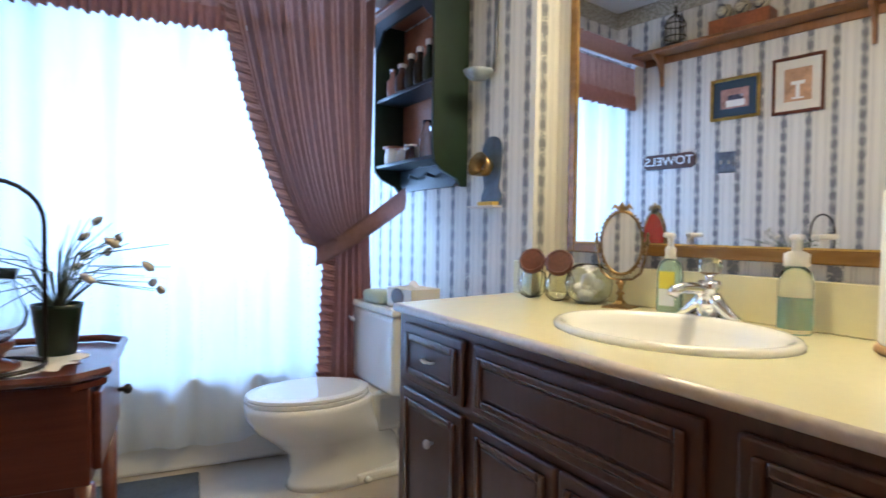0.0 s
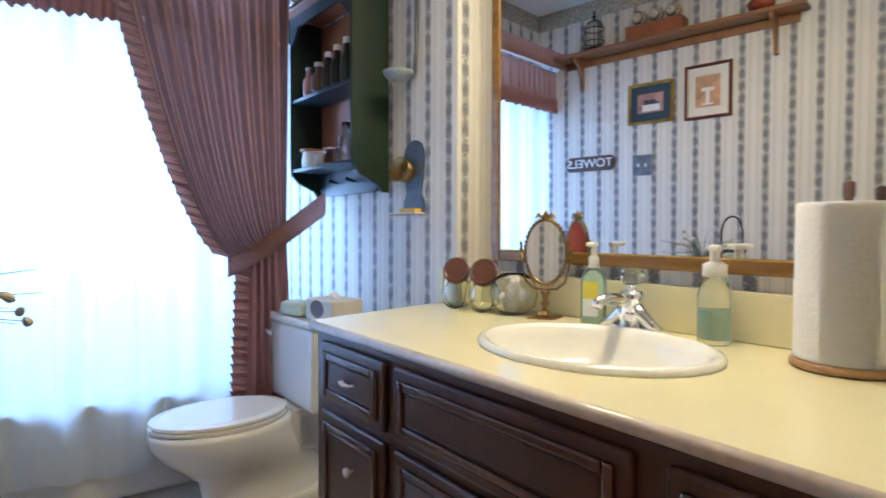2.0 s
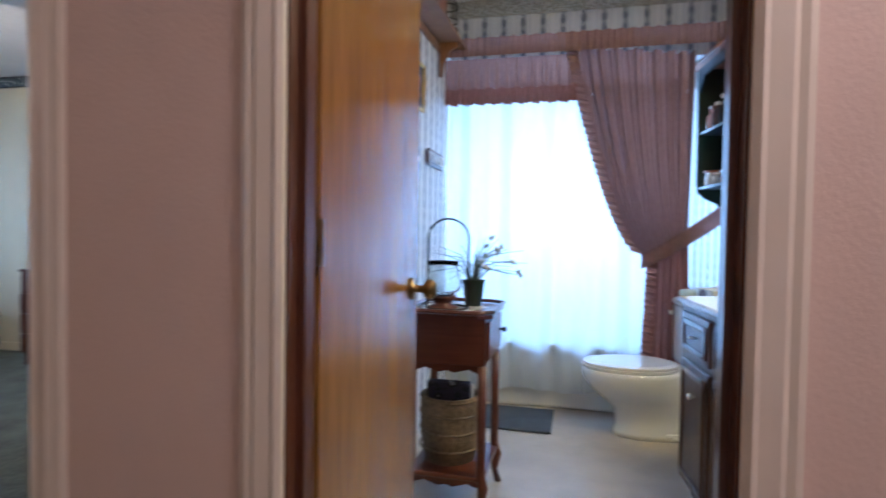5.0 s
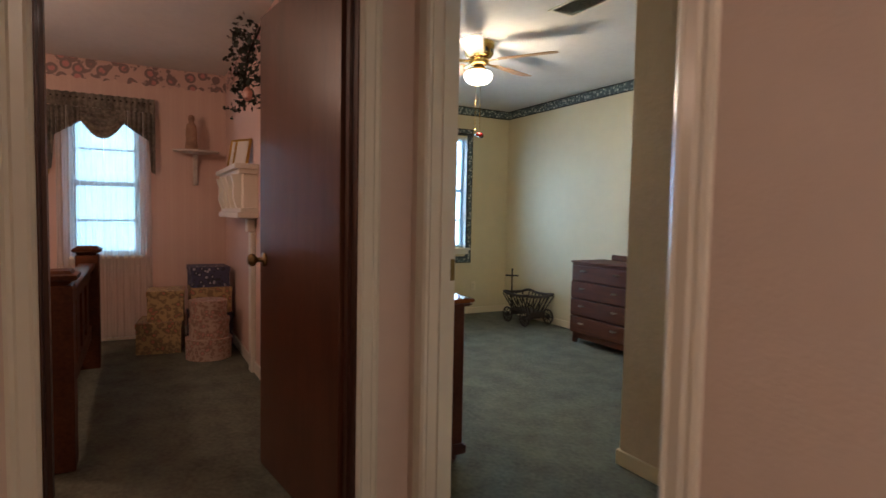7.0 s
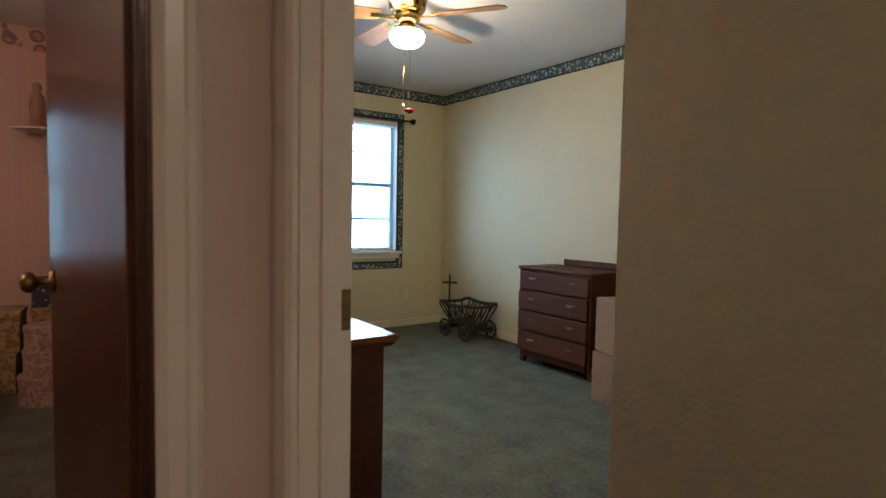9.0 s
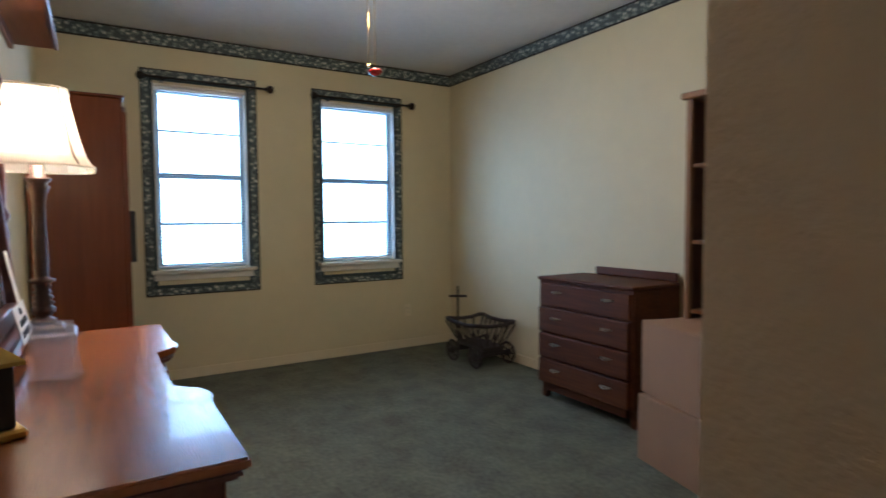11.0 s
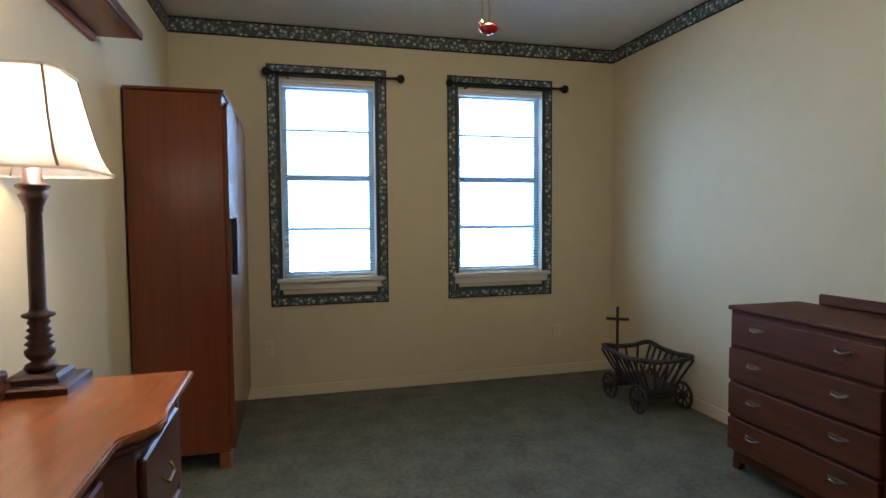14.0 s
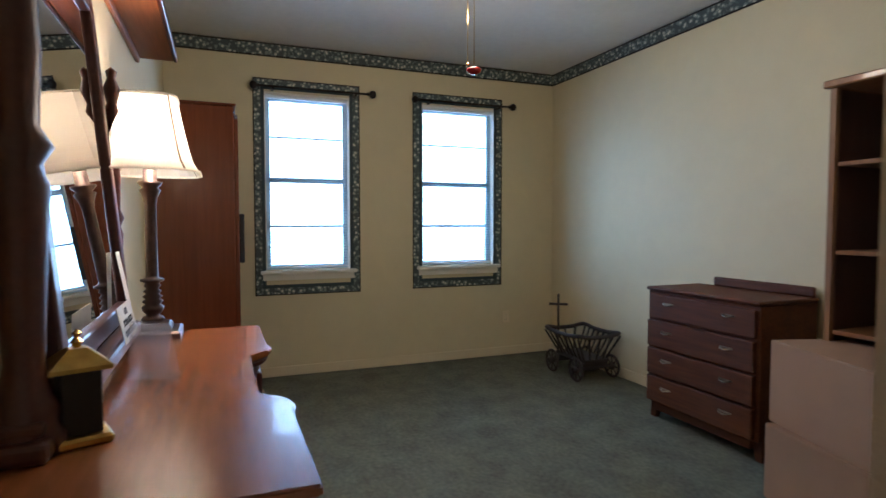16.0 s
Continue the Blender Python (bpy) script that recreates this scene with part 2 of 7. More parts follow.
# Slats are white; this blue-grey puts their backlit look into the colour.
BLIND_BACKLIT = material("white_slat_backlit", (0.36, 0.48, 0.53), 0.5)
REDGLASS = material("red_glass", (0.55, 0.015, 0.015), 0.1, 0, coat=0.5)
GREENSOAP = material("green_soap", (0.62, 0.86, 0.90), 0.08, 0, transmission=0.9)
CREAMTRIM = material("cream_trim_paint", (0.72, 0.62, 0.42), 0.4, 0, 12, 0.03, 0.05, 60)
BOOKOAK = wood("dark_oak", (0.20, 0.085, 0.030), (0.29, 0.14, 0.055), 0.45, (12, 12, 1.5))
GOLDFRAME = wood("gold_brown_frame", (0.15, 0.075, 0.02), (0.27, 0.15, 0.035), 0.25, (10, 1, 10))
POSTWOOD = wood("dark_post_wood", (0.070, 0.018, 0.011), (0.105, 0.030, 0.018), 0.3)
GARLAND = material("garland_leaf", (0.026, 0.036, 0.026), 0.6, 0, 30, 0.4)
LEAF = material("leaf", (0.16, 0.20, 0.15), 0.6, 0, 30, 0.4)
IVYLEAF = material("ivy_leaf", (0.12, 0.24, 0.08), 0.5, 0, 40, 0.6)
GREYMAT = material("bath_mat", (0.085, 0.10, 0.115), 1.0, 0, 60, 0.2, 1.0, 220)
BASKET = material("wicker", (0.20, 0.15, 0.10), 0.7, 0, 60, 0.5, 1.0, 90)
HATPAPER = border_material("floral_paper", (0.50, 0.36, 0.28), (0.32, 0.20, 0.15), (0.55, 0.26, 0.22), 26, 0.55)
HATYEL = border_material("yellow_floral_paper", (0.48, 0.34, 0.15), (0.26, 0.18, 0.09), (0.5, 0.2, 0.12), 20, 0.52)
HATBLUE = border_material("blue_floral_paper", (0.06, 0.06, 0.12), (0.03, 0.035, 0.06), (0.40, 0.38, 0.45), 24, 0.6)
PLASTER = material("plaster", (0.62, 0.56, 0.50), 0.7, 0, 30, 0.12, 0.3)
GILT = material("gilt", (0.55, 0.36, 0.09), 0.35, 0.9, 40, 0.3)
STONE = material("basket_stones", (0.10, 0.11, 0.12), 0.4, 0, 30, 0.6, 1.0)
DARKGLASS = material("window_glass", (0.95, 0.98, 1.0), 0.0, 0, transmission=1.0)

# White sash paint turned blue-grey: its backlit, sky-blue look is in the colour.
SASH_BACKLIT = material("white_sash_backlit", (0.50, 0.60, 0.66), 0.4, 0, 14, 0.05)
VANEDGE = wood("vanity_moulding", (0.060, 0.024, 0.015), (0.095, 0.038, 0.023), 0.24, (12, 12, 1), 0.5)
ENAMEL = material("pale_grey_enamel", (0.30, 0.34, 0.38), 0.3, 0.2, 40, 0.2)
REDGLAZE = material("red_brown_glaze", (0.24, 0.045, 0.02), 0.2, 0, 30, 0.3, coat=0.4)
BRONZE = material("brown_bronze", (0.085, 0.055, 0.050), 0.38, 0.5, 50, 0.25)
TEAL = material("dark_teal_band", (0.030, 0.052, 0.058), 0.6, 0, 30, 0.1)
LEAVEDGE = material("dark_shade_seam", (0.25, 0.19, 0.12), 0.8)

CHESTWOOD.node_tree.nodes["Principled BSDF"].inputs["Specular IOR Level"].default_value = 0.28

# ---- mesh helpers ----


def empty(name, m=None):
    ob = new(name)
    ob.empty_display_size = 0.05
    if m is not None:
        ob.matrix_world = m
    return ob


def part(name, bm, mat, parent=None, label="", m=None, smooth=False):
    me = bpy.data.meshes.new(name)
    if smooth:
        for f in bm.faces:
            f.smooth = True
    bm.normal_update()
    bm.to_mesh(me)
    bm.free()
    me.materials.append(mat)
    ob = new(name, me)
    if parent is not None:
        ob.parent = parent
    if m is not None:
        ob.matrix_basis = m
    if label:
        ob["label"] = label
    return ob


def box(x0, x1, y0, y1, z0, z1, bevel=0.0, bm=None, m=None, seg=1):
    own = bmesh.new()
    bmesh.ops.create_cube(own, size=1)
    for v in own.verts:
        v.co = Vector(((x0 + x1) / 2 + v.co.x * (x1 - x0), (y0 + y1) / 2 + v.co.y * (y1 - y0), (z0 + z1) / 2 + v.co.z * (z1 - z0)))
    if bevel:
        bmesh.ops.bevel(own, geom=own.edges[:], offset=bevel, segments=seg, affect="EDGES", profile=0.5)
    if m is not None:
        own.transform(m)
    return join(bm, own)


def join(bm, own):
    if bm is None:
        return own
    me = bpy.data.meshes.new("tmp")
    own.to_mesh(me)
    own.free()
    bm.from_mesh(me)
    bpy.data.meshes.remove(me)
    return bm


def lathe(profile, n=24, bm=None, m=None, sx=1.0, sy=1.0, square=False, caps=True):
    """Turns a profile of (radius, height) round the z axis."""
    own = bmesh.new()
    rings = []
    for r, z in profile:
        ring = []
        for i in range(n):
            a = 2 * math.pi * i / n
            c, s = math.cos(a), math.sin(a)
            if square:
                k = 1 / max(abs(c), abs(s))
                c, s = c * k, s * k
            ring.append(own.verts.new((r * c * sx, r * s * sy, z)))
        rings.append(ring)
    for a, b in zip(rings, rings[1:]):
        for i in range(n):
            j = (i + 1) % n
            own.faces.new((a[i], a[j], b[j], b[i]))
    if caps:
        own.faces.new(rings[0][::-1])
        own.faces.new(rings[-1])
    bmesh.ops.remove_doubles(own, verts=own.verts, dist=1e-6)
    if m is not None:
        own.transform(m)
    return join(bm, own)


def tube(points, r, n=8, bm=None, closed=False):
    """A round bar along points."""
    own = bmesh.new()
    pts = [Vector(p) for p in points]
    rings = []
    for i, p in enumerate(pts):
        a = pts[(i - 1) % len(pts)] if (closed or i > 0) else p
        b = pts[(i + 1) % len(pts)] if (closed or i < len(pts) - 1) else p
        d = (b - a).normalized()
        up = Vector((0, 0, 1)) if abs(d.z) < 0.95 else Vector((1, 0, 0))
        u = d.cross(up).normalized()
        w = u.cross(d).normalized()
        rr = r[i] if isinstance(r, (list, tuple)) else r
        rings.append([own.verts.new(p + u * rr * math.cos(2 * math.pi * k / n) + w * rr * math.sin(2 * math.pi * k / n)) for k in range(n)])
    pairs = list(zip(rings, rings[1:])) + ([(rings[-1], rings[0])] if closed else [])
    for a, b in pairs:
        for k in range(n):
            j = (k + 1) % n
            own.faces.new((a[k], a[j], b[j], b[k]))
    if not closed:
        own.faces.new(rings[0][::-1])
        own.faces.new(rings[-1])
    bmesh.ops.recalc_face_normals(own, faces=own.faces[:])
    return join(bm, own)


def extrude(outline, depth, bm=None, m=None, bevel=0.0):
    """A flat outline (x, z), standing, thickened along y by depth."""
    own = bmesh.new()
    face = own.faces.new([own.verts.new((x, 0, z)) for x, z in outline])
    ret = bmesh.ops.extrude_face_region(own, geom=[face])
    for v in ret["geom"]:
        if isinstance(v, bmesh.types.BMVert):
            v.co.y += depth
    bmesh.ops.recalc_face_normals(own, faces=own.faces[:])
    if bevel:
        bmesh.ops.bevel(own, geom=own.edges[:], offset=bevel, segments=1, affect="EDGES")
    if m is not None:
        own.transform(m)
    return join(bm, own)


def sheet(fn, nu, nv, thick=0.0):
    """A surface fn(u, v), u and v from 0 to 1."""
    bm = bmesh.new()
    g = [[bm.verts.new(fn(i / nu, j / nv)) for j in range(nv + 1)] for i in range(nu + 1)]
    for i in range(nu):
        for j in range(nv):
            bm.faces.new((g[i][j], g[i + 1][j], g[i + 1][j + 1], g[i][j + 1]))
    if thick:
        bmesh.ops.solidify(bm, geom=bm.faces[:], thickness=thick)
    return bm


def structure(name, bm, mat, label, parent=None):
    return tagged(part(name, bm, mat, parent), label, "", "", "structure")


def arc(cx, cz, r, a0, a1, n):
    return [(cx + r * math.cos(radians(a0 + (a1 - a0) * i / n)), cz + r * math.sin(radians(a0 + (a1 - a0) * i / n))) for i in range(n + 1)]

# ---- structure ----
CEILZ = 2.44
XW, YN, YS = -5.84, 4.49, 1.40
HALLN0, HALLN1 = 1.306, 1.40
GX0, GX1 = -1.69, -0.74
BX0, BX1 = -0.27, 0.42
PINKX0, PINKX1 = -1.93, -1.81
PINKN = 1.24
BATHW, BATHE, BATHN = -0.66, 1.95, 4.80
BCEIL = 2.63


def wall_with_holes(name, axis, at, thick, a0, a1, z0, z1, holes, mat, label):
    """A wall with real openings: axis is the way along it, at its first face, thick its depth."""
    bm = bmesh.new()
    cuts = sorted({a0, a1, *[h[0] for h in holes], *[h[1] for h in holes]})
    for lo, hi in zip(cuts, cuts[1:]):
        spans = [(z0, z1)]
        for h in holes:
            if h[0] <= lo and hi <= h[1]:
                spans = [(z0, h[2]), (h[3], z1)]
        for s0, s1 in spans:
            if s1 - s0 > 1e-4:
                if axis == "x":
                    box(lo, hi, at, at + thick, s0, s1, bm=bm)
                else:
                    box(at, at + thick, lo, hi, s0, s1, bm=bm)
    bmesh.ops.remove_doubles(bm, verts=bm.verts, dist=1e-5)
    return structure(name, bm, mat, label)


G0 = (2.05, 2.685, 0.79, 2.09)
G1 = (3.255, 3.925, 0.79, 2.09)
P0 = (-0.02, 0.52, 0.76, 1.98)
wall_with_holes("wall_west", "y", XW - 0.12, 0.12, PINKN + 0.08, YN + 0.12, 0, CEILZ, [G0, G1], CREAM, "pale yellow painted wall with two windows")
wall_with_holes("wall_west_pink", "y", XW - 0.12, 0.12, -2.4, PINKN, 0, CEILZ, [P0], PINK, "pink papered wall with one window")
structure("wall_north", box(XW, -1.95, YN, YN + 0.12, 0, CEILZ), CREAM, "plain pale yellow painted wall behind the chest")
structure("wall_south", box(XW, -1.72, PINKN + 0.12, YS, 0, CEILZ), CREAM, "pale yellow wall behind dresser and wardrobe")
structure("wall_pink_north", box(XW, PINKX0, PINKN, PINKN + 0.118, 0, CEILZ), PINK_N, "pink papered wall with the mantel shelf")
structure("wall_closet", box(-1.985, -1.865, 2.622, YN + 0.12, 0, CEILZ), CREAM, "closet side wall, pale yellow")
structure("wall_closet_front", box(-1.985, -0.762, 2.50, 2.62, 0, CEILZ), CREAMROUGH_HALLLIT, "textured pale yellow closet wall beside the doorway, coloured for warm hall light")
structure("wall_entry_east", box(-0.80, -0.762, HALLN1 + 0.002, 2.498, 0, CEILZ), CREAM, "plain pale yellow wall of the entry")
wall_with_holes("wall_hall_north", "x", HALLN0, HALLN1 - HALLN0, PINKX1, 2.2, 0, CEILZ, [(GX0, GX1, 0, 2.04), (BX0, BX1, 0, 2.04)], HALLP, "pinkish white hall wall with two doorways")
wall_with_holes("wall_pink_east", "y", PINKX0, PINKX1 - PINKX0, -2.4, PINKN + 0.118, 0, CEILZ, [(0.26, 1.13, 0, 2.04)], HALLP, "end wall of the hall with a doorway")
structure("wall_hall_south", box(PINKX1 + 0.002, 2.2, -0.22, -0.10, 0, CEILZ), HALLP, "plain hall wall")
structure("wall_hall_east", box(2.2, 2.32, -0.2, HALLN1, 0, CEILZ), HALLP, "plain end wall of the hall")
structure("wall_pink_south", box(XW, PINKX0 - 0.002, -2.5, -2.4, 0, CEILZ), PINK_N, "plain pink wall behind the bed")
structure("wall_bath_west", box(BATHW - 0.10, BATHW, HALLN1 + 0.002, BATHN, 0, BCEIL), PAPER_Y, "striped floral wallpaper on the towel wall")
VAN = pose(0.73, 3.48, 0, 0, 0, 7.5)
TOIW, MIRT, RETT = 0.40, 0.512, -0.360      # toilet wall, mirror wall and the step between them
CLOSE = 0.82
VEYE = Vector((0.054, 1.427, 1.119))
VFIT = Matrix.Translation(VEYE) @ Matrix.Scale(CLOSE, 4) @ Matrix.Translation(-VEYE) @ VAN
MIRW, TOIL, RETV = 0.828, 0.694, -0.014     # the same walls in the vanity's own units
VFLOOR = -0.2455


def van_wall(x0, x1, y0, y1, mat, label):
    tagged(part("wall_bath_east", box(x0, x1, y0, y1, 0, BCEIL), mat, m=VAN), label, "", "", "structure")


van_wall(MIRT, MIRT + 0.10, -2.2, RETT + 0.03, PAPER_Y, "striped floral wallpaper round the big mirror")
van_wall(TOIW, MIRT - 0.001, RETT, RETT + 0.03, PAPER_X, "striped floral wallpaper on the step beside the mirror")
van_wall(TOIW, TOIW + 0.10, RETT + 0.031, 1.25, PAPER_Y, "striped floral wallpaper behind the toilet")
structure("wall_bath_south", box(BATHW - 0.1, BATHE + 0.12, HALLN1 + 0.0065, HALLN1 + 0.10, CEILZ + 0.003, BCEIL), PAPER_X, "striped wallpaper above the bath door")
structure("wall_bath_south_paper", box(BATHW + 0.001, BX0 - 0.08, HALLN1 + 0.001, HALLN1 + 0.006, 0, CEILZ), PAPER_X, "striped wallpaper beside the bath door")
structure("wall_bath_south_paper", box(BX1 + 0.08, BATHE, HALLN1 + 0.001, HALLN1 + 0.006, 0, CEILZ), PAPER_X, "striped wallpaper beside the bath door")
wall_with_holes("wall_bath_north", "x", BATHN, 0.12, BATHW - 0.1, BATHE + 0.12, 0, BCEIL, [(-0.5, 1.1, 0.75, 2.0)], PAPER_X, "striped wallpaper round the bath window")

structure("floor_bedroom", box(XW - 0.12, BATHW - 0.101, PINKN + 0.118, YN + 0.12, -0.06, 0.0), CARPET, "worn grey-green bedroom carpet")
structure("floor_pink_room", box(XW - 0.12, PINKX0 + 0.06, -2.5, PINKN + 0.117, -0.06, 0.0), CARPET, "grey-green carpet of the pink room")
structure("floor_hall", box(PINKX0 + 0.06, 2.32, -0.22, HALLN0 + 0.05, -0.061, -0.001), CARPET, "grey-green hall carpet")
structure("floor_bath", box(BATHW - 0.1, BATHE + 0.12, HALLN0 + 0.052, BATHN + 0.1, -0.06, 0.001), VINYL, "beige vinyl bathroom floor")
structure("ceiling", box(XW - 0.12, BATHW - 0.101, PINKN + 0.118, YN + 0.12, CEILZ, CEILZ + 0.08), CEIL, "textured white bedroom ceiling")
structure("ceiling", box(XW - 0.12, PINKX1, -2.5, PINKN + 0.117, CEILZ, CEILZ + 0.08), CEIL, "white ceiling of the pink room")
structure("ceiling", box(PINKX1, 2.32, -0.22, HALLN1, CEILZ, CEILZ + 0.08), CEIL, "white hall ceiling")
structure("ceiling", box(BATHW - 0.1, BATHE + 0.12, HALLN1 + 0.001, BATHN + 0.12, BCEIL + 0.001, BCEIL + 0.081), CEIL, "white bathroom ceiling")


def run_box(name, x0, x1, y0, y1, z0, z1, mat, label, bevel=0.0):
    return structure(name, box(x0, x1, y0, y1, z0, z1, bevel), mat, label)


for x0, x1, y0, y1 in ((XW + 0.001, XW + 0.014, YS + 0.015, YN - 0.015), (XW + 0.001, -2.001, YN - 0.014, YN - 0.001), (-1.985, -0.80, 2.486, 2.499), (-2.000, -1.986, 2.487, YN - 0.016), (XW + 0.016, -1.74, YS + 0.001, YS + 0.014)):
    run_box("baseboard", x0, x1, y0, y1, 0.0, 0.072, CREAMTRIM, "low cream baseboard", 0.003)
for x0, x1, y0, y1 in ((XW + 0.001, XW + 0.012, -2.38, PINKN - 0.015), (XW + 0.016, PINKX0 - 0.03, PINKN - 0.013, PINKN - 0.001)):
    run_box("baseboard", x0, x1, y0, y1, 0.0, 0.085, WHITE, "low cream baseboard in the pink room", 0.003)
for x0, x1, y0, y1 in ((GX1 + 0.075, BX0 - 0.075, HALLN0 - 0.014, HALLN0 - 0.001), (BX1 + 0.075, 2.19, HALLN0 - 0.014, HALLN0 - 0.001), (PINKX1 + 0.02, 2.19, -0.099, -0.086)):
    run_box("baseboard", x0, x1, y0, y1, 0.0, 0.085, WHITE, "low white hall baseboard", 0.003)
B0 = CEILZ - 0.10
for x0, x1, y0, y1 in ((XW + 0.001, XW + 0.004, YS + 0.005, YN - 0.005), (XW + 0.005, -1.987, YN - 0.004, YN - 0.001), (XW + 0.005, -1.74, YS + 0.001, YS + 0.004)):
    run_box("trim", x0, x1, y0, y1, B0, CEILZ - 0.002, GREEN_BORDER, "dark green leafy paper border under the ceiling")
    for zz in (B0 - 0.001, CEILZ - 0.012):
        dx, dy = (0.002, 0) if x1 - x0 < 0.01 else (0, -0.002 if y0 > 3 else 0.002)
        run_box("trim", min(x0, x0 + dx), max(x1, x1 + dx), min(y0, y0 + dy), max(y1, y1 + dy), zz, zz + 0.010, DARKMETAL, "dark line along the green border")
for x0, x1, y0, y1 in ((XW + 0.001, XW + 0.004, -2.39, PINKN - 0.005), (XW + 0.005, PINKX0 - 0.005, PINKN - 0.004, PINKN - 0.001)):
    run = max(x1 - x0, y1 - y0)
    along_x = x1 - x0 > y1 - y0

    def scallop(u, v):
        low = CEILZ - 0.150 - 0.022 * abs(math.sin(math.pi * u * run / 0.17)) - 0.007 * math.sin(u * run * 96)
        z = low + (CEILZ - 0.003 - low) * v
        return (x0 + u * run, y0 - 0.003, z) if along_x else (x0 + 0.005, y0 + u * run, z)
    structure("trim", sheet(scallop, int(run / 0.012), 1), ROSE_BORDER, "pink rose paper border with a scalloped edge")
for x0, x1, y0, y1 in ((BATHW + 0.001, BATHW + 0.004, HALLN1 + 0.012, BATHN - 0.005), (BATHW + 0.005, BATHE - 0.005, BATHN - 0.004, BATHN - 0.001), (BATHE - 0.004, BATHE - 0.001, HALLN1 + 0.012, BATHN - 0.005)):
    run_box("trim", x0, x1, y0, y1, BCEIL - 0.115, BCEIL - 0.001, BATH_BORDER, "muted floral border under the bathroom ceiling")

CASE = [(0, 0), (0.072, 0), (0.072, 0.012), (0.062, 0.016), (0.052, 0.012), (0.044, 0.018), (0.018, 0.014), (0.010, 0.018), (0, 0.010)]


def casing(name, mat, w0, w1, top, place, label):
    """Moulded door casing round an opening w0..w1 on a wall face; place turns (along, out, up) into the world."""
    bm = bmesh.new()
    k = len(CASE)
    for side in (0, 1):
        rings = []
        for z in (0.0, top):
            rings.append([bm.verts.new(place((w0 - a) if side == 0 else (w1 + a), o, z + (a if z else 0))) for a, o in CASE])
        for i in range(k):
            j = (i + 1) % k
            bm.faces.new((rings[0][i], rings[0][j], rings[1][j], rings[1][i]))
        bm.faces.new(rings[0])
        if side == 0:
            left = rings[1]
        else:
            for i in range(k):
                j = (i + 1) % k
                bm.faces.new((left[i], left[j], rings[1][j], rings[1][i]))
    bmesh.ops.recalc_face_normals(bm, faces=bm.faces[:])
    return structure(name, bm, mat, label)


def jambs(name, axis, w0, w1, d0, d1, top, mat, label):
    bm = bmesh.new()
    t = 0.018
    dm = (d0 + d1) / 2
    for a, b in ((w0, w0 + t), (w1 - t, w1)):
        box(*((a, b, d0, d1) if axis == "x" else (d0, d1, a, b)), 0, top - t, bm=bm)
    for a, b in ((w0 + t, w0 + t + 0.012), (w1 - t - 0.012, w1 - t)):
        box(*((a, b, dm - 0.012, dm + 0.022) if axis == "x" else (dm - 0.022, dm + 0.012, a, b)), 0, top - t, bm=bm)
    box(*((w0, w1, d0, d1) if axis == "x" else (d0, d1, w0, w1)), top - t, top, bm=bm)
    return structure(name, bm, mat, label)


casing("trim", WHITE, GX0 + 0.014, GX1 - 0.014, 2.03, lambda a, o, z: (a, HALLN0 - o, z), "moulded white casing of the bedroom doorway")
casing("trim", WHITE, BX0 + 0.014, BX1 - 0.014, 2.03, lambda a, o, z: (a, HALLN0 - o, z), "moulded white casing of the bathroom doorway")
casing("trim", WHITE, 0.26 + 0.014, 1.13 - 0.014, 2.03, lambda a, o, z: (PINKX1 + o, a, z), "moulded white casing of the pink room's doorway")
jambs("door_1", "x", GX0, GX1, HALLN0 + 0.001, HALLN1 - 0.001, 2.04, WHITE, "white door frame with a brass strike plate")
jambs("door_2", "x", BX0, BX1, HALLN0 + 0.001, HALLN1 - 0.001, 2.04, DOORWOOD, "dark stained bathroom door frame")
jambs("door_3", "y", 0.26, 1.13, PINKX0 + 0.001, PINKX1 - 0.001, 2.04, VANWOOD, "dark frame of the pink room's door")
plate = box(GX0 + 0.0185, GX0 + 0.021, HALLN1 - 0.048, HALLN1 - 0.003, 0.955, 1.025, 0.001)
strike = structure("strike_plate", plate, OLDBRASS, "dull brass strike plate on the door frame")
part("latch_hole", box(GX0 + 0.0212, GX0 + 0.0222, HALLN1 - 0.040, HALLN1 - 0.020, 0.972, 1.008), BLACK, strike)


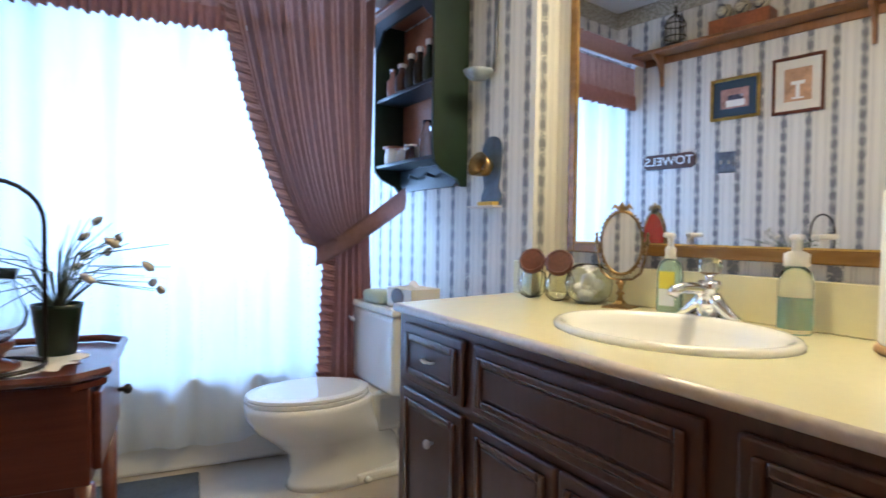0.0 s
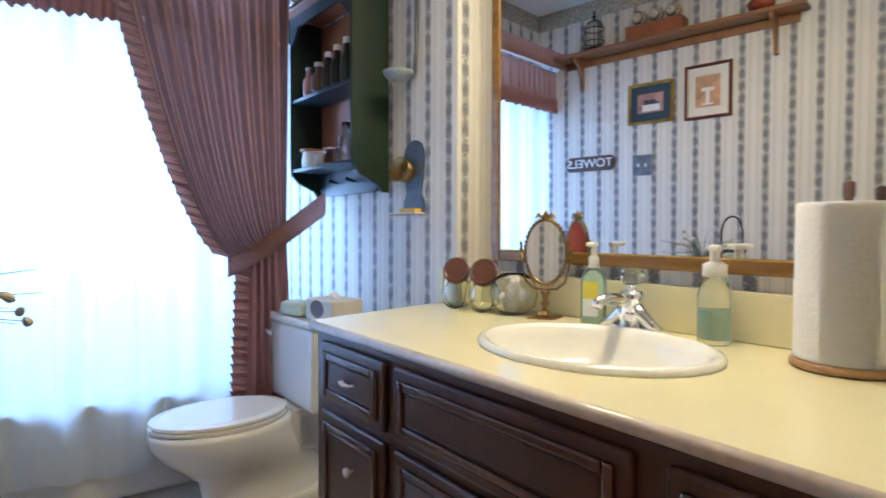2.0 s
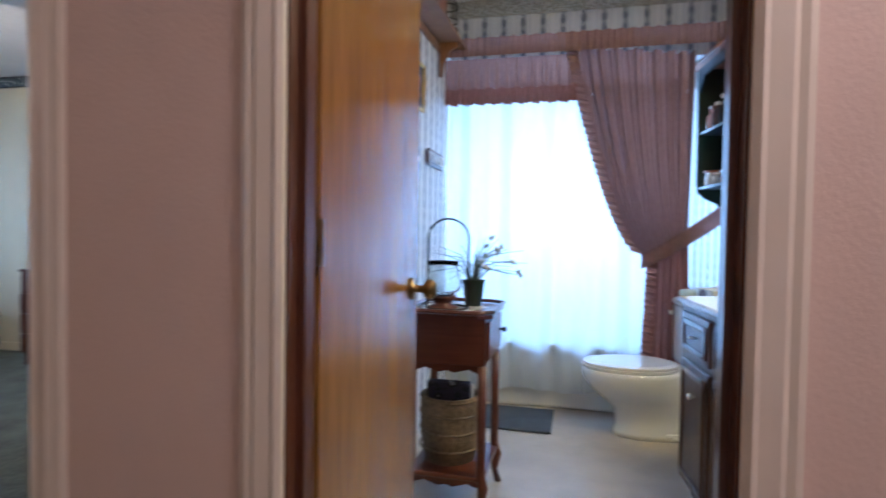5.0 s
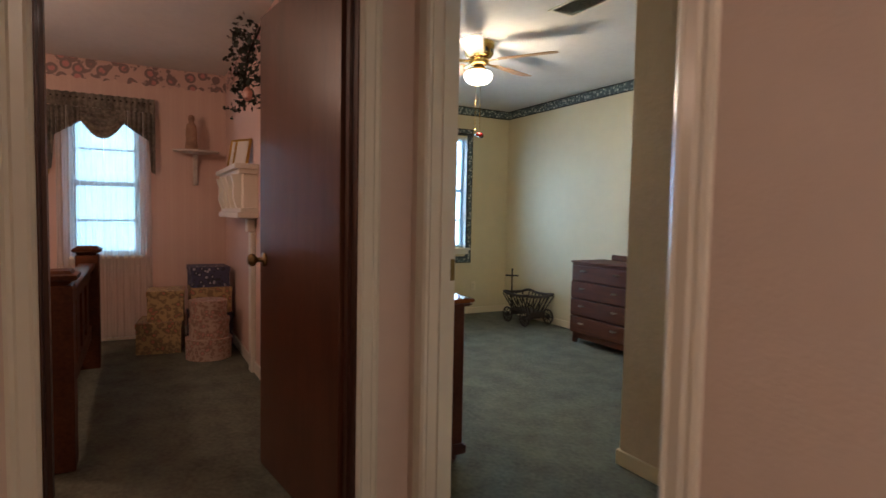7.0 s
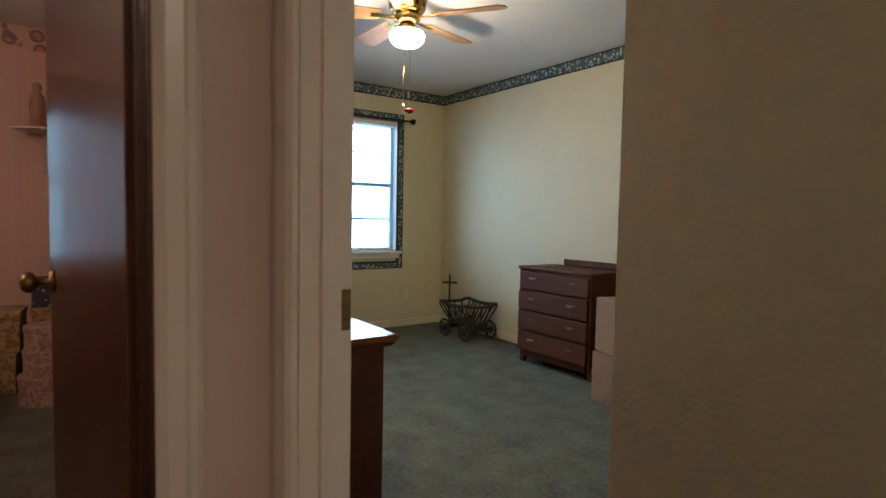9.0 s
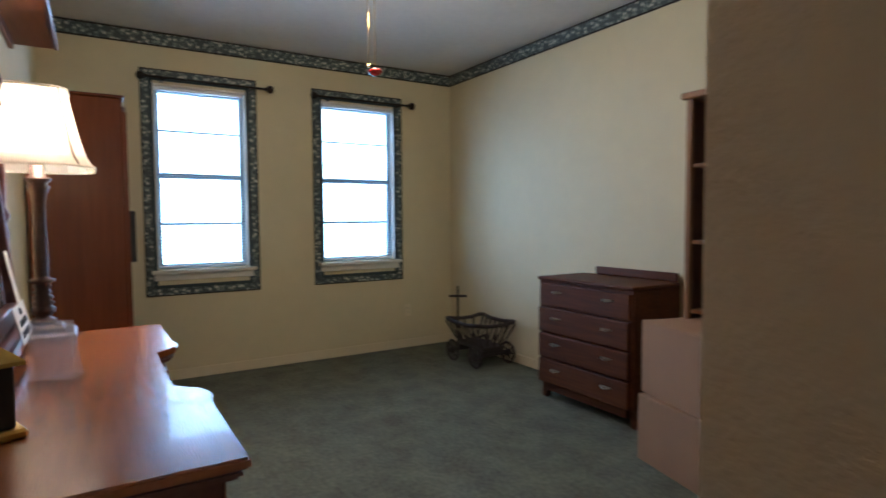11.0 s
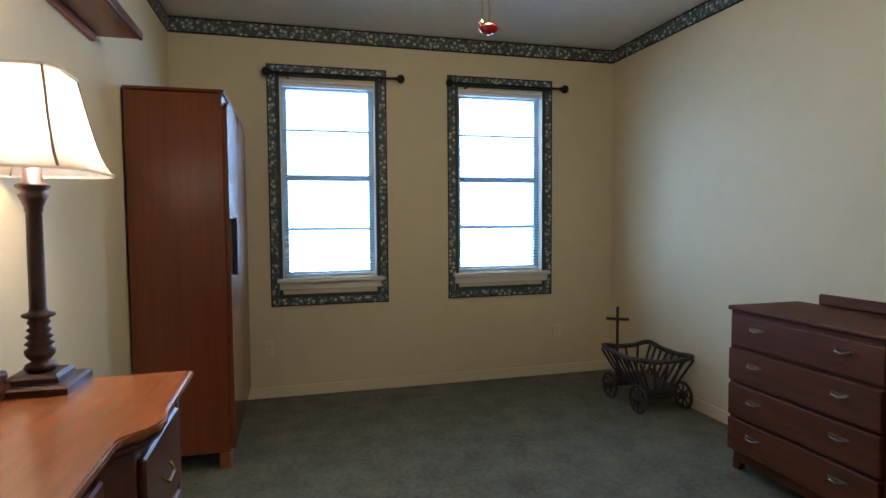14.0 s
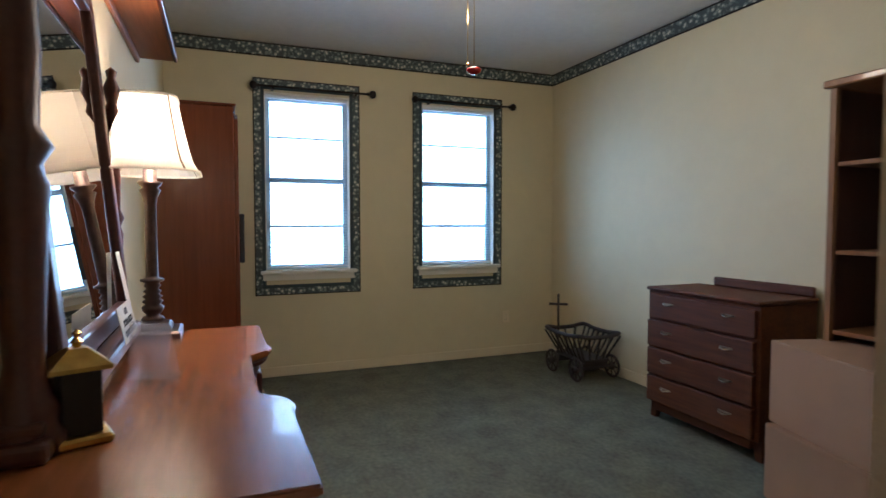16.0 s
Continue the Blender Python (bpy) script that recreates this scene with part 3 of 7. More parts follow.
# ---- windows ----
def bedroom_window(name, y0, y1, z0, z1, outside, slats=True, sill_mat=WHITE):
    """A white sash window of four lights one above another, its blind, sill and reveal."""
    w = tagged(empty(name, pose(XW, (y0 + y1) / 2, z0)), "white sash window with a lowered blind", "", "", "structure")
    h, half = z1 - z0, (y1 - y0) / 2
    bm = bmesh.new()
    for a, b, c, d in ((-half, -half + 0.012, 0, h), (half - 0.012, half, 0, h), (-half + 0.012, half - 0.012, h - 0.012, h)):
        box(-0.118, -0.001, a, b, c, d, bm=bm)
    part("reveal", bm, WHITE, w)
    bm = bmesh.new()
    fw = 0.035
    for a, b, c, d in ((-half + 0.012, -half + 0.012 + fw, 0.0, h - 0.012), (half - 0.012 - fw, half - 0.012, 0.0, h - 0.012), (-half + 0.047, half - 0.047, 0, fw), (-half + 0.047, half - 0.047, h - 0.012 - fw, h - 0.012)):
        box(-0.105, -0.075, a, b, c, d, 0.003, bm=bm)
    part("window_frame", bm, SASH_BACKLIT, w, "white sash frame, coloured blue-grey as backlit")
    box_z = [h * 0.515]
    part("meeting_rail", box(-0.108, -0.070, -half + 0.047, half - 0.047, box_z[0] - 0.02, box_z[0] + 0.02, 0.003), SASH_BACKLIT, w)
    for zz in (h * 0.250, h * 0.76):
        part("muntin", box(-0.100, -0.083, -half + 0.047, half - 0.047, zz - 0.007, zz + 0.007, 0.002), SASH_BACKLIT, w)
    for a, b in ((fw, h * 0.250 - 0.008), (h * 0.250 + 0.008, h * 0.515 - 0.02), (h * 0.515 + 0.02, h * 0.76 - 0.008), (h * 0.76 + 0.008, h - 0.012 - fw)):
        p = part("pane", box(-0.093, -0.090, -half + 0.047, half - 0.047, a, b), DARKGLASS, w)
        p.visible_shadow = False
    part("window_sill", box(-0.07, 0.045, -half - 0.035, half + 0.035, -0.028, -0.001, 0.005), sill_mat, w, "projecting white sill")
    part("sill_apron", box(0.001, 0.014, -half - 0.02, half + 0.02, -0.075, -0.029, 0.003), sill_mat, w)
    blind = tagged(empty("blind", pose(XW - 0.042, (y0 + y1) / 2, z0 + 0.01)), "thin white slatted blind with its slats open, coloured as backlit", "blind")
    part("head_rail", box(-0.014, 0.014, -half + 0.018, half - 0.018, h - 0.047, h - 0.022, 0.003), WHITEP, blind)
    part("bottom_rail", box(-0.012, 0.012, -half + 0.02, half - 0.02, 0.004, 0.014, 0.002), WHITEP, blind)
    slat = None
    n = int((h - 0.07) / 0.0215)
    for i in range(n):
        zz = 0.026 + i * 0.0215
        if slat is None:
            bm = sheet(lambda u, v: (-0.0105 + 0.021 * v, -half + 0.02 + (2 * half - 0.04) * u, 0.002 * math.sin(math.pi * v)), 1, 3, 0.0006)
            slat = part("slat", bm, BLIND_BACKLIT, blind)
            mesh = slat.data
            slat.matrix_basis = pose(0, 0, zz, 0, 7 if y0 < 3 else 15, 0)
        else:
            s = new("slat", mesh)
            s.parent = blind
            s.matrix_basis = pose(0, 0, zz, 0, 7 if y0 < 3 else 15, 0)
    for yy in (-half * 0.6, half * 0.6):
        part("cord", tube([(0.012, yy, 0.01), (0.012, yy, h - 0.04)], 0.0008, 4), WHITEP, blind)
    part("tilt_wand", tube([(0.02, -half + 0.06, h * 0.35), (0.02, -half + 0.06, h - 0.04)], 0.003, 6), GLASS, blind)
    return w


bedroom_window("window_1", *G0, OUTSIDE)
bedroom_window("window_2", *G1, OUTSIDE)
bedroom_window("window_3", *P0, OUTGREEN)
for (y0, y1, z0, z1) in ((1.975, 2.755, 0.605, 2.185), (3.185, 3.985, 0.61, 2.18)):
    bm = bmesh.new()
    s = 0.078
    for a, b, c, d in ((y0, y0 + s, z0, z1), (y1 - s, y1, z0, z1), (y0 + s, y1 - s, z0, z0 + s), (y0 + s, y1 - s, z1 - s, z1)):
        box(XW + 0.001, XW + 0.004, a, b, c, d, bm=bm)
    structure("trim", bm, GREEN_BORDER, "dark green leafy paper border framing the window")
    bm = bmesh.new()
    for a, b, c, d in ((y0, y0 + 0.008, z0, z1), (y1 - 0.008, y1, z0, z1), (y0 + 0.008, y1 - 0.008, z0, z0 + 0.008), (y0 + 0.008, y1 - 0.008, z1 - 0.008, z1)):
        box(XW + 0.0045, XW + 0.006, a, b, c, d, bm=bm)
    structure("trim", bm, DARKMETAL, "thin dark edge of the window border")
    bm = bmesh.new()
    ya, yb, za, zb, q = y0 + s - 0.024, y1 - s + 0.024, z0 + s - 0.024, z1 - s + 0.024, 0.024
    for a, b, c, d in ((ya, ya + q, za, zb), (yb - q, yb, za, zb), (ya + q, yb - q, za, za + q), (ya + q, yb - q, zb - q, zb)):
        box(XW + 0.0045, XW + 0.006, a, b, c, d, bm=bm)
    structure("trim", bm, TEAL, "plain dark teal band round the window")
structure("backdrop", box(-7.6, -7.5, 1.2, 6.5, -0.5, 4.0), OUTSIDE, "bright overcast daylight outside")
structure("backdrop", box(-8.6, -8.5, -3.6, 1.1, -0.5, 4.0), OUTGREEN, "glowing panel for daylit trees outside the pink room")
structure("backdrop", box(-2.0, 2.5, 5.9, 6.0, -0.5, 4.0), OUTSIDE, "bright daylight outside the bathroom")
structure("ground", box(-60, 60, -60, 60, -0.30, -0.20), material("lawn", (0.06, 0.09, 0.03), 1.0, 0, 2, 0.3), "flat grass round the house")
# Added slab, out of view; blocks sun and sky from above.
structure("roof", box(XW - 0.5, 2.8, -2.9, 5.3, BCEIL + 0.10, BCEIL + 0.25), DARKMETAL, "unseen flat dark slab above the ceilings")

structure("wall_tub_header", box(BATHW, 1.28, 4.16, 4.26, 2.20, BCEIL - 0.001), PAPER_X, "striped wallpaper on the header above the bath")
structure("trim", box(BATHW + 0.005, 1.27, 4.156, 4.159, BCEIL - 0.115, BCEIL - 0.002), BATH_BORDER, "muted floral border above the bath")

# bathroom window frame
w = tagged(empty("window_4", pose(0.3, BATHN, 0.75)), "white window above the bath behind curtains", "", "", "structure")
bm = bmesh.new()
for a, b, c, d in ((-0.8, -0.76, 0, 1.25), (0.76, 0.8, 0, 1.25), (-0.76, 0.76, 0, 0.04), (-0.76, 0.76, 1.21, 1.25), (-0.02, 0.02, 0.04, 1.21)):
    box(a, b, 0.03, 0.07, c, d, 0.003, bm=bm)
part("window_frame", bm, WHITE, w)
for a, b in ((-0.76, -0.02), (0.02, 0.76)):
    p = part("pane", box(a, b, 0.048, 0.052, 0.04, 1.21), DARKGLASS, w)
    p.visible_shadow = False


# ---- doors ----
def door_leaf(name, hinge, angle, width, mat, label, knob_mat, outer_edge):
    """A flat door leaf hung at hinge, opened by angle (0 lies along x)."""
    d = tagged(empty(name, pose(*hinge, 0, 0, angle)), label, "", "", "structure")
    part("leaf", box(0.002, width, -0.0175, 0.0175, 0.012, 2.02, 0.002), mat, d)
    part("leaf_edge", box(width + 0.0003, width + 0.0015, -0.016, 0.016, 0.014, 2.018), outer_edge, d)
    for side in (-1, 1):
        knob = part("door_handle", lathe([(0.001, 0.075), (0.018, 0.073), (0.027, 0.064), (0.029, 0.054), (0.024, 0.044), (0.011, 0.036), (0.010, 0.010), (0.030, 0.008), (0.032, 0.0)], 20, m=Matrix.Translation((width - 0.062, side * 0.0178, 0.955)) @ pose(0, 0, 0, 90 if side < 0 else -90)), knob_mat, d, "round brass knob", smooth=True)
    part("latch", box(width + 0.0016, width + 0.0028, -0.012, 0.012, 0.925, 0.985), OLDBRASS, d)
    for zz in (0.25, 1.05, 1.80):
        part("hinge", lathe([(0.007, 0), (0.007, 0.085)], 10, m=pose(0.0, -0.019, zz)), OLDBRASS, d)
    return d


door_leaf("door_4", (-1.905, 1.105, 0), 187.5, 0.82, DOORWOOD, "dark brown flush door standing open into the pink room", OLDBRASS, DOORWOOD)
door_leaf("door_5", (BX0 - 0.002, HALLN1 + 0.022, 0), 91, 0.66, OAKDOOR, "golden brown flush bathroom door standing open", OLDBRASS, DOORWOOD)
# ---- green bedroom ----
def curtain_rod(y0, y1, z):
    r = tagged(empty("curtain_rod", pose(XW, (y0 + y1) / 2, z)), "dark metal curtain rod with ball finials above a window", "curtain rod", "bedroom curtain rods")
    h = (y1 - y0) / 2
    part("rod", lathe([(0.0085, -h), (0.0085, h)], 12, m=pose(0.075, 0, 0, 90, 0, 0)), DARKMETAL, r, smooth=True)
    for s in (-1, 1):
        part("finial", lathe([(0.008, 0), (0.016, 0.006), (0.008, 0.014), (0.024, 0.024), (0.031, 0.042), (0.024, 0.060), (0.006, 0.068)], 16, m=pose(0.075, s * h, 0, -90 * s, 0, 0)), DARKMETAL, r, smooth=True)
        part("bracket", box(0.001, 0.085, s * (h - 0.09) - 0.008, s * (h - 0.09) + 0.008, -0.022, -0.008, 0.002), DARKMETAL, r)
    return r


curtain_rod(2.02, 2.80, 2.115)
curtain_rod(3.225, 4.01, 2.11)


def fluted_handle(parent, x, z, y, mat):
    part("handle", tube([(x - 0.030, y, z), (x - 0.025, y - 0.015, z - 0.003), (x, y - 0.019, z - 0.007), (x + 0.025, y - 0.015, z - 0.003), (x + 0.030, y, z)], [0.004, 0.003, 0.0045, 0.003, 0.004], 8), mat, parent, "pale metal bail handle", smooth=True)
    part("handle_plate", box(x - 0.038, x + 0.038, y - 0.0015, y, z - 0.005, z + 0.005, 0.0005), mat, parent)


chest = tagged(empty("chest_of_drawers", pose(-3.775, 4.262, 0)), "reddish brown four-drawer chest with a low back rail on the carpet", "chest of drawers")
W, D, H = 0.735, 0.41, 0.772
part("carcass", box(-W / 2, W / 2, -D / 2 + 0.018, D / 2 - 0.001, 0.10, H - 0.022, 0.004), CHESTWOOD, chest)
part("top", box(-W / 2 - 0.006, W / 2 + 0.006, -D / 2, D / 2, H - 0.0215, H, 0.009, seg=2), CHESTWOOD, chest)
part("back_rail", box(-W / 2 + 0.12, W / 2 - 0.005, D / 2 - 0.028, D / 2 - 0.006, H + 0.0003, H + 0.052, 0.008), CHESTWOOD, chest)
part("plinth", box(-W / 2 + 0.05, W / 2 - 0.05, -D / 2 + 0.024, D / 2 - 0.02, 0.055, 0.0998), CHESTWOOD, chest)
PALE = material("handle_metal", (0.36, 0.29, 0.21), 0.3, 0.9)
for i in range(4):
    z0 = 0.112 + i * 0.1605
    bulge = 0.0 if i == 3 else 0.01
    dr = part("drawer", box(-W / 2 + 0.018, W / 2 - 0.018, -D / 2 + 0.001 - bulge, -D / 2 + 0.020, z0, z0 + (0.147 if i < 3 else 0.137), 0.005, seg=2), CHESTWOOD, chest)
    for s in (-1, 1):
        fluted_handle(dr, s * 0.20, z0 + 0.092, -D / 2 + 0.0005 - bulge, PALE)
for sx in (-1, 1):
    for sy in (-1, 1):
        x, y = sx * (W / 2 - 0.03), sy * (D / 2 - 0.045)
        part("leg", extrude([(-0.028, 0.1), (0.028, 0.1), (0.034 if sx > 0 else 0.004, 0.0), (-0.004 if sx > 0 else -0.034, 0.0)], 0.035, m=pose(x, y, 0), bevel=0.002), CHESTWOOD, chest)

book = tagged(empty("bookcase", pose(-2.70, 4.27, 0)), "tall oak bookcase with empty shelves and a darker inside, beside the chest", "bookcase")
BW, BD, BH = 0.83, 0.40, 1.72
for s in (-1, 1):
    part("side_panel", box(s * BW / 2 - (0.026 if s > 0 else 0), s * BW / 2 + (0.026 if s < 0 else 0), -BD / 2, BD / 2 - 0.01, 0.0, BH - 0.032, 0.002), BOOKOAK, book)
part("top", box(-BW / 2 - 0.02, BW / 2 + 0.02, -BD / 2 - 0.02, BD / 2 - 0.01, BH - 0.031, BH, 0.006), BOOKOAK, book, "rounded oak top board")
# Back and a thin sheet inside the left side are darker than the frame.
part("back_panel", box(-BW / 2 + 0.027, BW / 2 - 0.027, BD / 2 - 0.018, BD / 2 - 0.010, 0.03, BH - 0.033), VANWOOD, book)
part("dark_inner_sheet", box(-BW / 2 + 0.0265, -BW / 2 + 0.030, -BD / 2 + 0.02, BD / 2 - 0.02, 0.08, BH - 0.04), VANWOOD, book)
for zz in (0.06, 0.36, 0.68, 1.01, 1.37):
    part("shelf", box(-BW / 2 + 0.031, BW / 2 - 0.028, -BD / 2 + 0.012, BD / 2 - 0.02, zz, zz + 0.018, 0.002), BOOKOAK, book)


def carton(x, y, z, w, d, h, a, label):
    b = tagged(empty("cardboard_box", pose(x, y, z, 0, 0, a)), label, "cardboard box", "stacked cardboard boxes")
    part("body", box(-w / 2, w / 2, -d / 2, d / 2, 0, h - 0.004, 0.004, seg=2), CARTON, b)
    part("flap", box(-w / 2 + 0.001, -0.0015, -d / 2 + 0.001, d / 2 - 0.001, h - 0.0038, h, 0.001), CARTON, b)
    part("flap", box(0.0015, w / 2 - 0.001, -d / 2 + 0.001, d / 2 - 0.001, h - 0.0038, h + 0.001, 0.001), CARTON, b)
    return b


carton(-2.86, 3.955, 0.0, 0.56, 0.40, 0.310, -14, "plain brown cardboard box standing on the carpet")
carton(-2.88, 3.97, 0.312, 0.54, 0.38, 0.340, -17, "brown cardboard box stacked on another box")

# wagon with a cross
wg = tagged(empty("wooden_wagon", pose(-5.05, 4.255, 0)), "small dark wooden goat wagon with spindle sides in the corner", "wagon")
L, Wd = 0.50, 0.29
part("floor_board", box(-L / 2 + 0.06, L / 2 - 0.06, -Wd / 2 + 0.045, Wd / 2 - 0.045, 0.13, 0.155, 0.003), WAGON, wg)
rail = []
for i in range(40):
    a = 2 * math.pi * i / 40
    x = L / 2 * (abs(math.cos(a)) ** 0.5) * (1 if math.cos(a) > 0 else -1)
    y = Wd / 2 * (abs(math.sin(a)) ** 0.5) * (1 if math.sin(a) > 0 else -1)
    k = 0.88 + 0.14 * abs(math.sin(2 * a)) ** 2
    rail.append((x * k, y * k * 1.36, 0.322 + 0.016 * abs(math.sin(2 * a)) ** 2))
part("top_rail", tube(rail, 0.0155, 8, closed=True), WAGON, wg, smooth=True)
for sy in (-1, 1):
    for i in range(8):
        u = -0.42 + 0.84 * i / 7
        part("spindle", tube([(u * L * 0.78, sy * (Wd / 2 - 0.05), 0.155), (u * L * 1.02, sy * (Wd / 2 + 0.038), 0.318)], 0.008, 6), WAGON, wg)
for sx in (-1, 1):
    for i in range(3):
        v = (-0.25 + 0.25 * i)
        part("spindle", tube([(sx * (L / 2 - 0.07), v * Wd * 0.8, 0.155), (sx * (L / 2 - 0.028), v * Wd * 1.3, 0.320)], 0.008, 6), WAGON, wg)
    part("axle", tube([(sx * 0.155, -Wd / 2 - 0.02, 0.088), (sx * 0.155, Wd / 2 + 0.02, 0.088)], 0.012, 8), WAGON, wg)
    part("bolster", box(sx * 0.155 - 0.02, sx * 0.155 + 0.02, -Wd / 2 + 0.04, Wd / 2 - 0.04, 0.098, 0.13, 0.003), WAGON, wg)
    for sy in (-1, 1):
        wheel = tagged(empty("wheel", None))
        wheel.parent = wg
        wheel.matrix_basis = pose(sx * 0.155, sy * (Wd / 2 + 0.012), 0.088, 90, 0, 0)
        part("rim", tube([(0.078 * math.cos(t * math.pi / 12), 0.078 * math.sin(t * math.pi / 12), 0) for t in range(24)], 0.0095, 6, closed=True), WAGON, wheel)
        part("hub", lathe([(0.018, -0.028), (0.030, 0), (0.018, 0.028)], 12), WAGON, wheel)
        for kk in range(8):
            a = kk * math.pi / 4
            part("spoke", tube([(0.018 * math.cos(a), 0.018 * math.sin(a), 0), (0.074 * math.cos(a), 0.074 * math.sin(a), 0)], 0.0055, 5), WAGON, wheel)
cross = tagged(empty("wooden_cross", pose(-5.245, 4.175, 0.157, 0, 0, 55)), "plain dark wooden cross standing in the wagon", "cross")
part("upright", box(-0.009, 0.009, -0.009, 0.009, 0, 0.435, 0.002), WAGON, cross)
part("crossbar", box(-0.072, 0.072, -0.0095, 0.0095, 0.345, 0.363, 0.002), WAGON, cross)

# wardrobe
wd = tagged(empty("wardrobe", pose(-5.285, 1.625, 0)), "tall reddish brown wooden wardrobe against the wall", "wardrobe")
w2, d2, hh = 0.525, 0.215, 1.762
part("carcass", box(-w2 + 0.0, w2, -d2, d2 - 0.022, 0.085, hh - 0.002, 0.006), ARMWOOD, wd)
part("top", box(-w2 - 0.004, w2 + 0.004, -d2, d2 - 0.01, hh - 0.0018, hh + 0.012, 0.004), ARMWOOD, wd)
for a, b in ((-w2 + 0.008, -0.003), (0.003, w2 - 0.008)):
    door = part("door", extrude([(a, 0.10), (b, 0.10), (b, hh - 0.07), (b - 0.10, hh - 0.025), (a + 0.10, hh - 0.025), (a, hh - 0.07)], 0.020, m=pose(0, d2 - 0.0215, 0), bevel=0.003), ARMWOOD, wd)
    hx = b - 0.035 if a < 0 else a + 0.035
part("handle", box(w2 - 0.075, w2 - 0.05, d2 + 0.0, d2 + 0.026, 0.92, 1.19, 0.005), BLACK, wd, "long black pull handle")
for s in (-1, 1):
    part("foot", extrude([(-0.05, 0.0), (0.05, 0.0), (0.066, 0.085), (-0.066, 0.085)], 0.05, m=pose(s * (w2 - 0.068), d2 - 0.075, 0), bevel=0.004), SHELFWOOD, wd)
    part("foot", box(s * (w2 - 0.05) - 0.035, s * (w2 - 0.05) + 0.035, -d2 + 0.01, -d2 + 0.07, 0, 0.0848, 0.003), BLACK, wd)

# dresser
DX0, DX1, DY0, DY1, DZ = -3.57, -2.285, YS + 0.004, 1.858, 0.786
dr = tagged(empty("dresser", pose((DX0 + DX1) / 2, YS, 0)), "dark mahogany dresser with a serpentine front and a glossy top coloured as lamplit", "dresser")
hw = (DX1 - DX0) / 2
dd = DY1 - YS


def serp(k, inset=0.0):
    """The outline of the top seen from above, with notched corners and a swelling front."""
    front = []
    for i in range(k + 1):
        x = -hw + inset + (2 * hw - 2 * inset) * i / k
        e = min(1.0, max(0.0, (abs(x) - 0.165 + inset) / 0.075))
        lip = 0.010 * math.exp(-((abs(x) - 0.275) / 0.03) ** 2)
        front.append((x, dd - inset - 0.052 * (1 - e * e * (3 - 2 * e)) + lip))
    return [(-hw + inset, 0.006)] + front + [(hw - inset, 0.006)]


def slab(outline, z0, z1, mat, name, parent, bevel=0.0, label=""):
    own = bmesh.new()
    face = own.faces.new([own.verts.new((x, y, z0)) for x, y in outline])
    ret = bmesh.ops.extrude_face_region(own, geom=[face])
    for v in ret["geom"]:
        if isinstance(v, bmesh.types.BMVert):
            v.co.z = z1
    bmesh.ops.recalc_face_normals(own, faces=own.faces[:])
    if bevel:
        rim = [e for e in own.edges if abs(e.verts[0].co.z - e.verts[1].co.z) < 1e-6]
        bmesh.ops.bevel(own, geom=rim, offset=bevel, segments=2, affect="EDGES")
    return part(name, own, mat, parent, label)


slab(serp(72), DZ - 0.018, DZ, TOPWOOD_LAMPLIT, "top", dr, 0.004, "glossy top in a lamplit orange-brown")
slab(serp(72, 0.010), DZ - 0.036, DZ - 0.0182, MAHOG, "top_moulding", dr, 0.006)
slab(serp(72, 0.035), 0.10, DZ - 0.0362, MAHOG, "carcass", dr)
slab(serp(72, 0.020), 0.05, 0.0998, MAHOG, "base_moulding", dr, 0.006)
for s in (-1, 1):
    for yy in (0.05, dd - 0.08):
        part("foot", lathe([(0.035, 0), (0.045, 0.02), (0.038, 0.0498)], 14, m=pose(s * (hw - 0.09), yy, 0)), MAHOG, dr)
for s in (-1, 1):
    part("corner_stile", box(s * (hw - 0.058) - 0.016, s * (hw - 0.058) + 0.016, dd - 0.0345, dd - 0.028, 0.11, DZ - 0.045, 0.003), MAHOG, dr)
for row in range(3):
    for s in (-1, 0, 1):
        z0 = 0.125 + row * 0.205
        x0 = s * 0.38
        wdw = 0.16 if s else 0.15
        yb = dd - 0.036 + (0 if s else -0.050)
        dwr = part("drawer", box(x0 - wdw, x0 + wdw, yb, yb + 0.016, z0, z0 + 0.19, 0.005), MAHOG, dr)
        part("handle", tube([(x0 - 0.04, yb + 0.017, z0 + 0.10), (x0 - 0.03, yb + 0.03, z0 + 0.085), (x0 + 0.03, yb + 0.03, z0 + 0.085), (x0 + 0.04, yb + 0.017, z0 + 0.10)], 0.004, 6), OLDBRASS, dwr, "old brass bail handle")

# dresser mirror between two turned posts
mir = tagged(empty("dresser_mirror", pose(-3.06, YS + 0.075, DZ)), "tilting mirror in a dark frame between turned posts on the dresser", "mirror")


def turned_post(parent, x, hgt, r, y=0.0, name="post"):
    prof = [(r * 1.5, 0.0), (r * 1.5, 0.03), (r * 1.2, 0.05), (r * 1.35, 0.07), (r, 0.09), (r * 0.75, 0.14), (r * 1.0, hgt * 0.34), (r * 1.15, hgt * 0.40), (r * 0.8, hgt * 0.43), (r * 1.3, hgt * 0.46), (r * 0.8, hgt * 0.49), (r * 0.95, hgt * 0.60), (r * 0.72, hgt * 0.80), (r * 1.25, hgt * 0.84), (r * 0.7, hgt * 0.87), (r * 1.2, hgt * 0.92), (r * 0.6, hgt * 0.96), (r * 0.8, hgt * 0.985), (0.002, hgt)]
    return part(name, lathe(prof, 20, m=pose(x, y, 0)), POSTWOOD, parent, smooth=True)


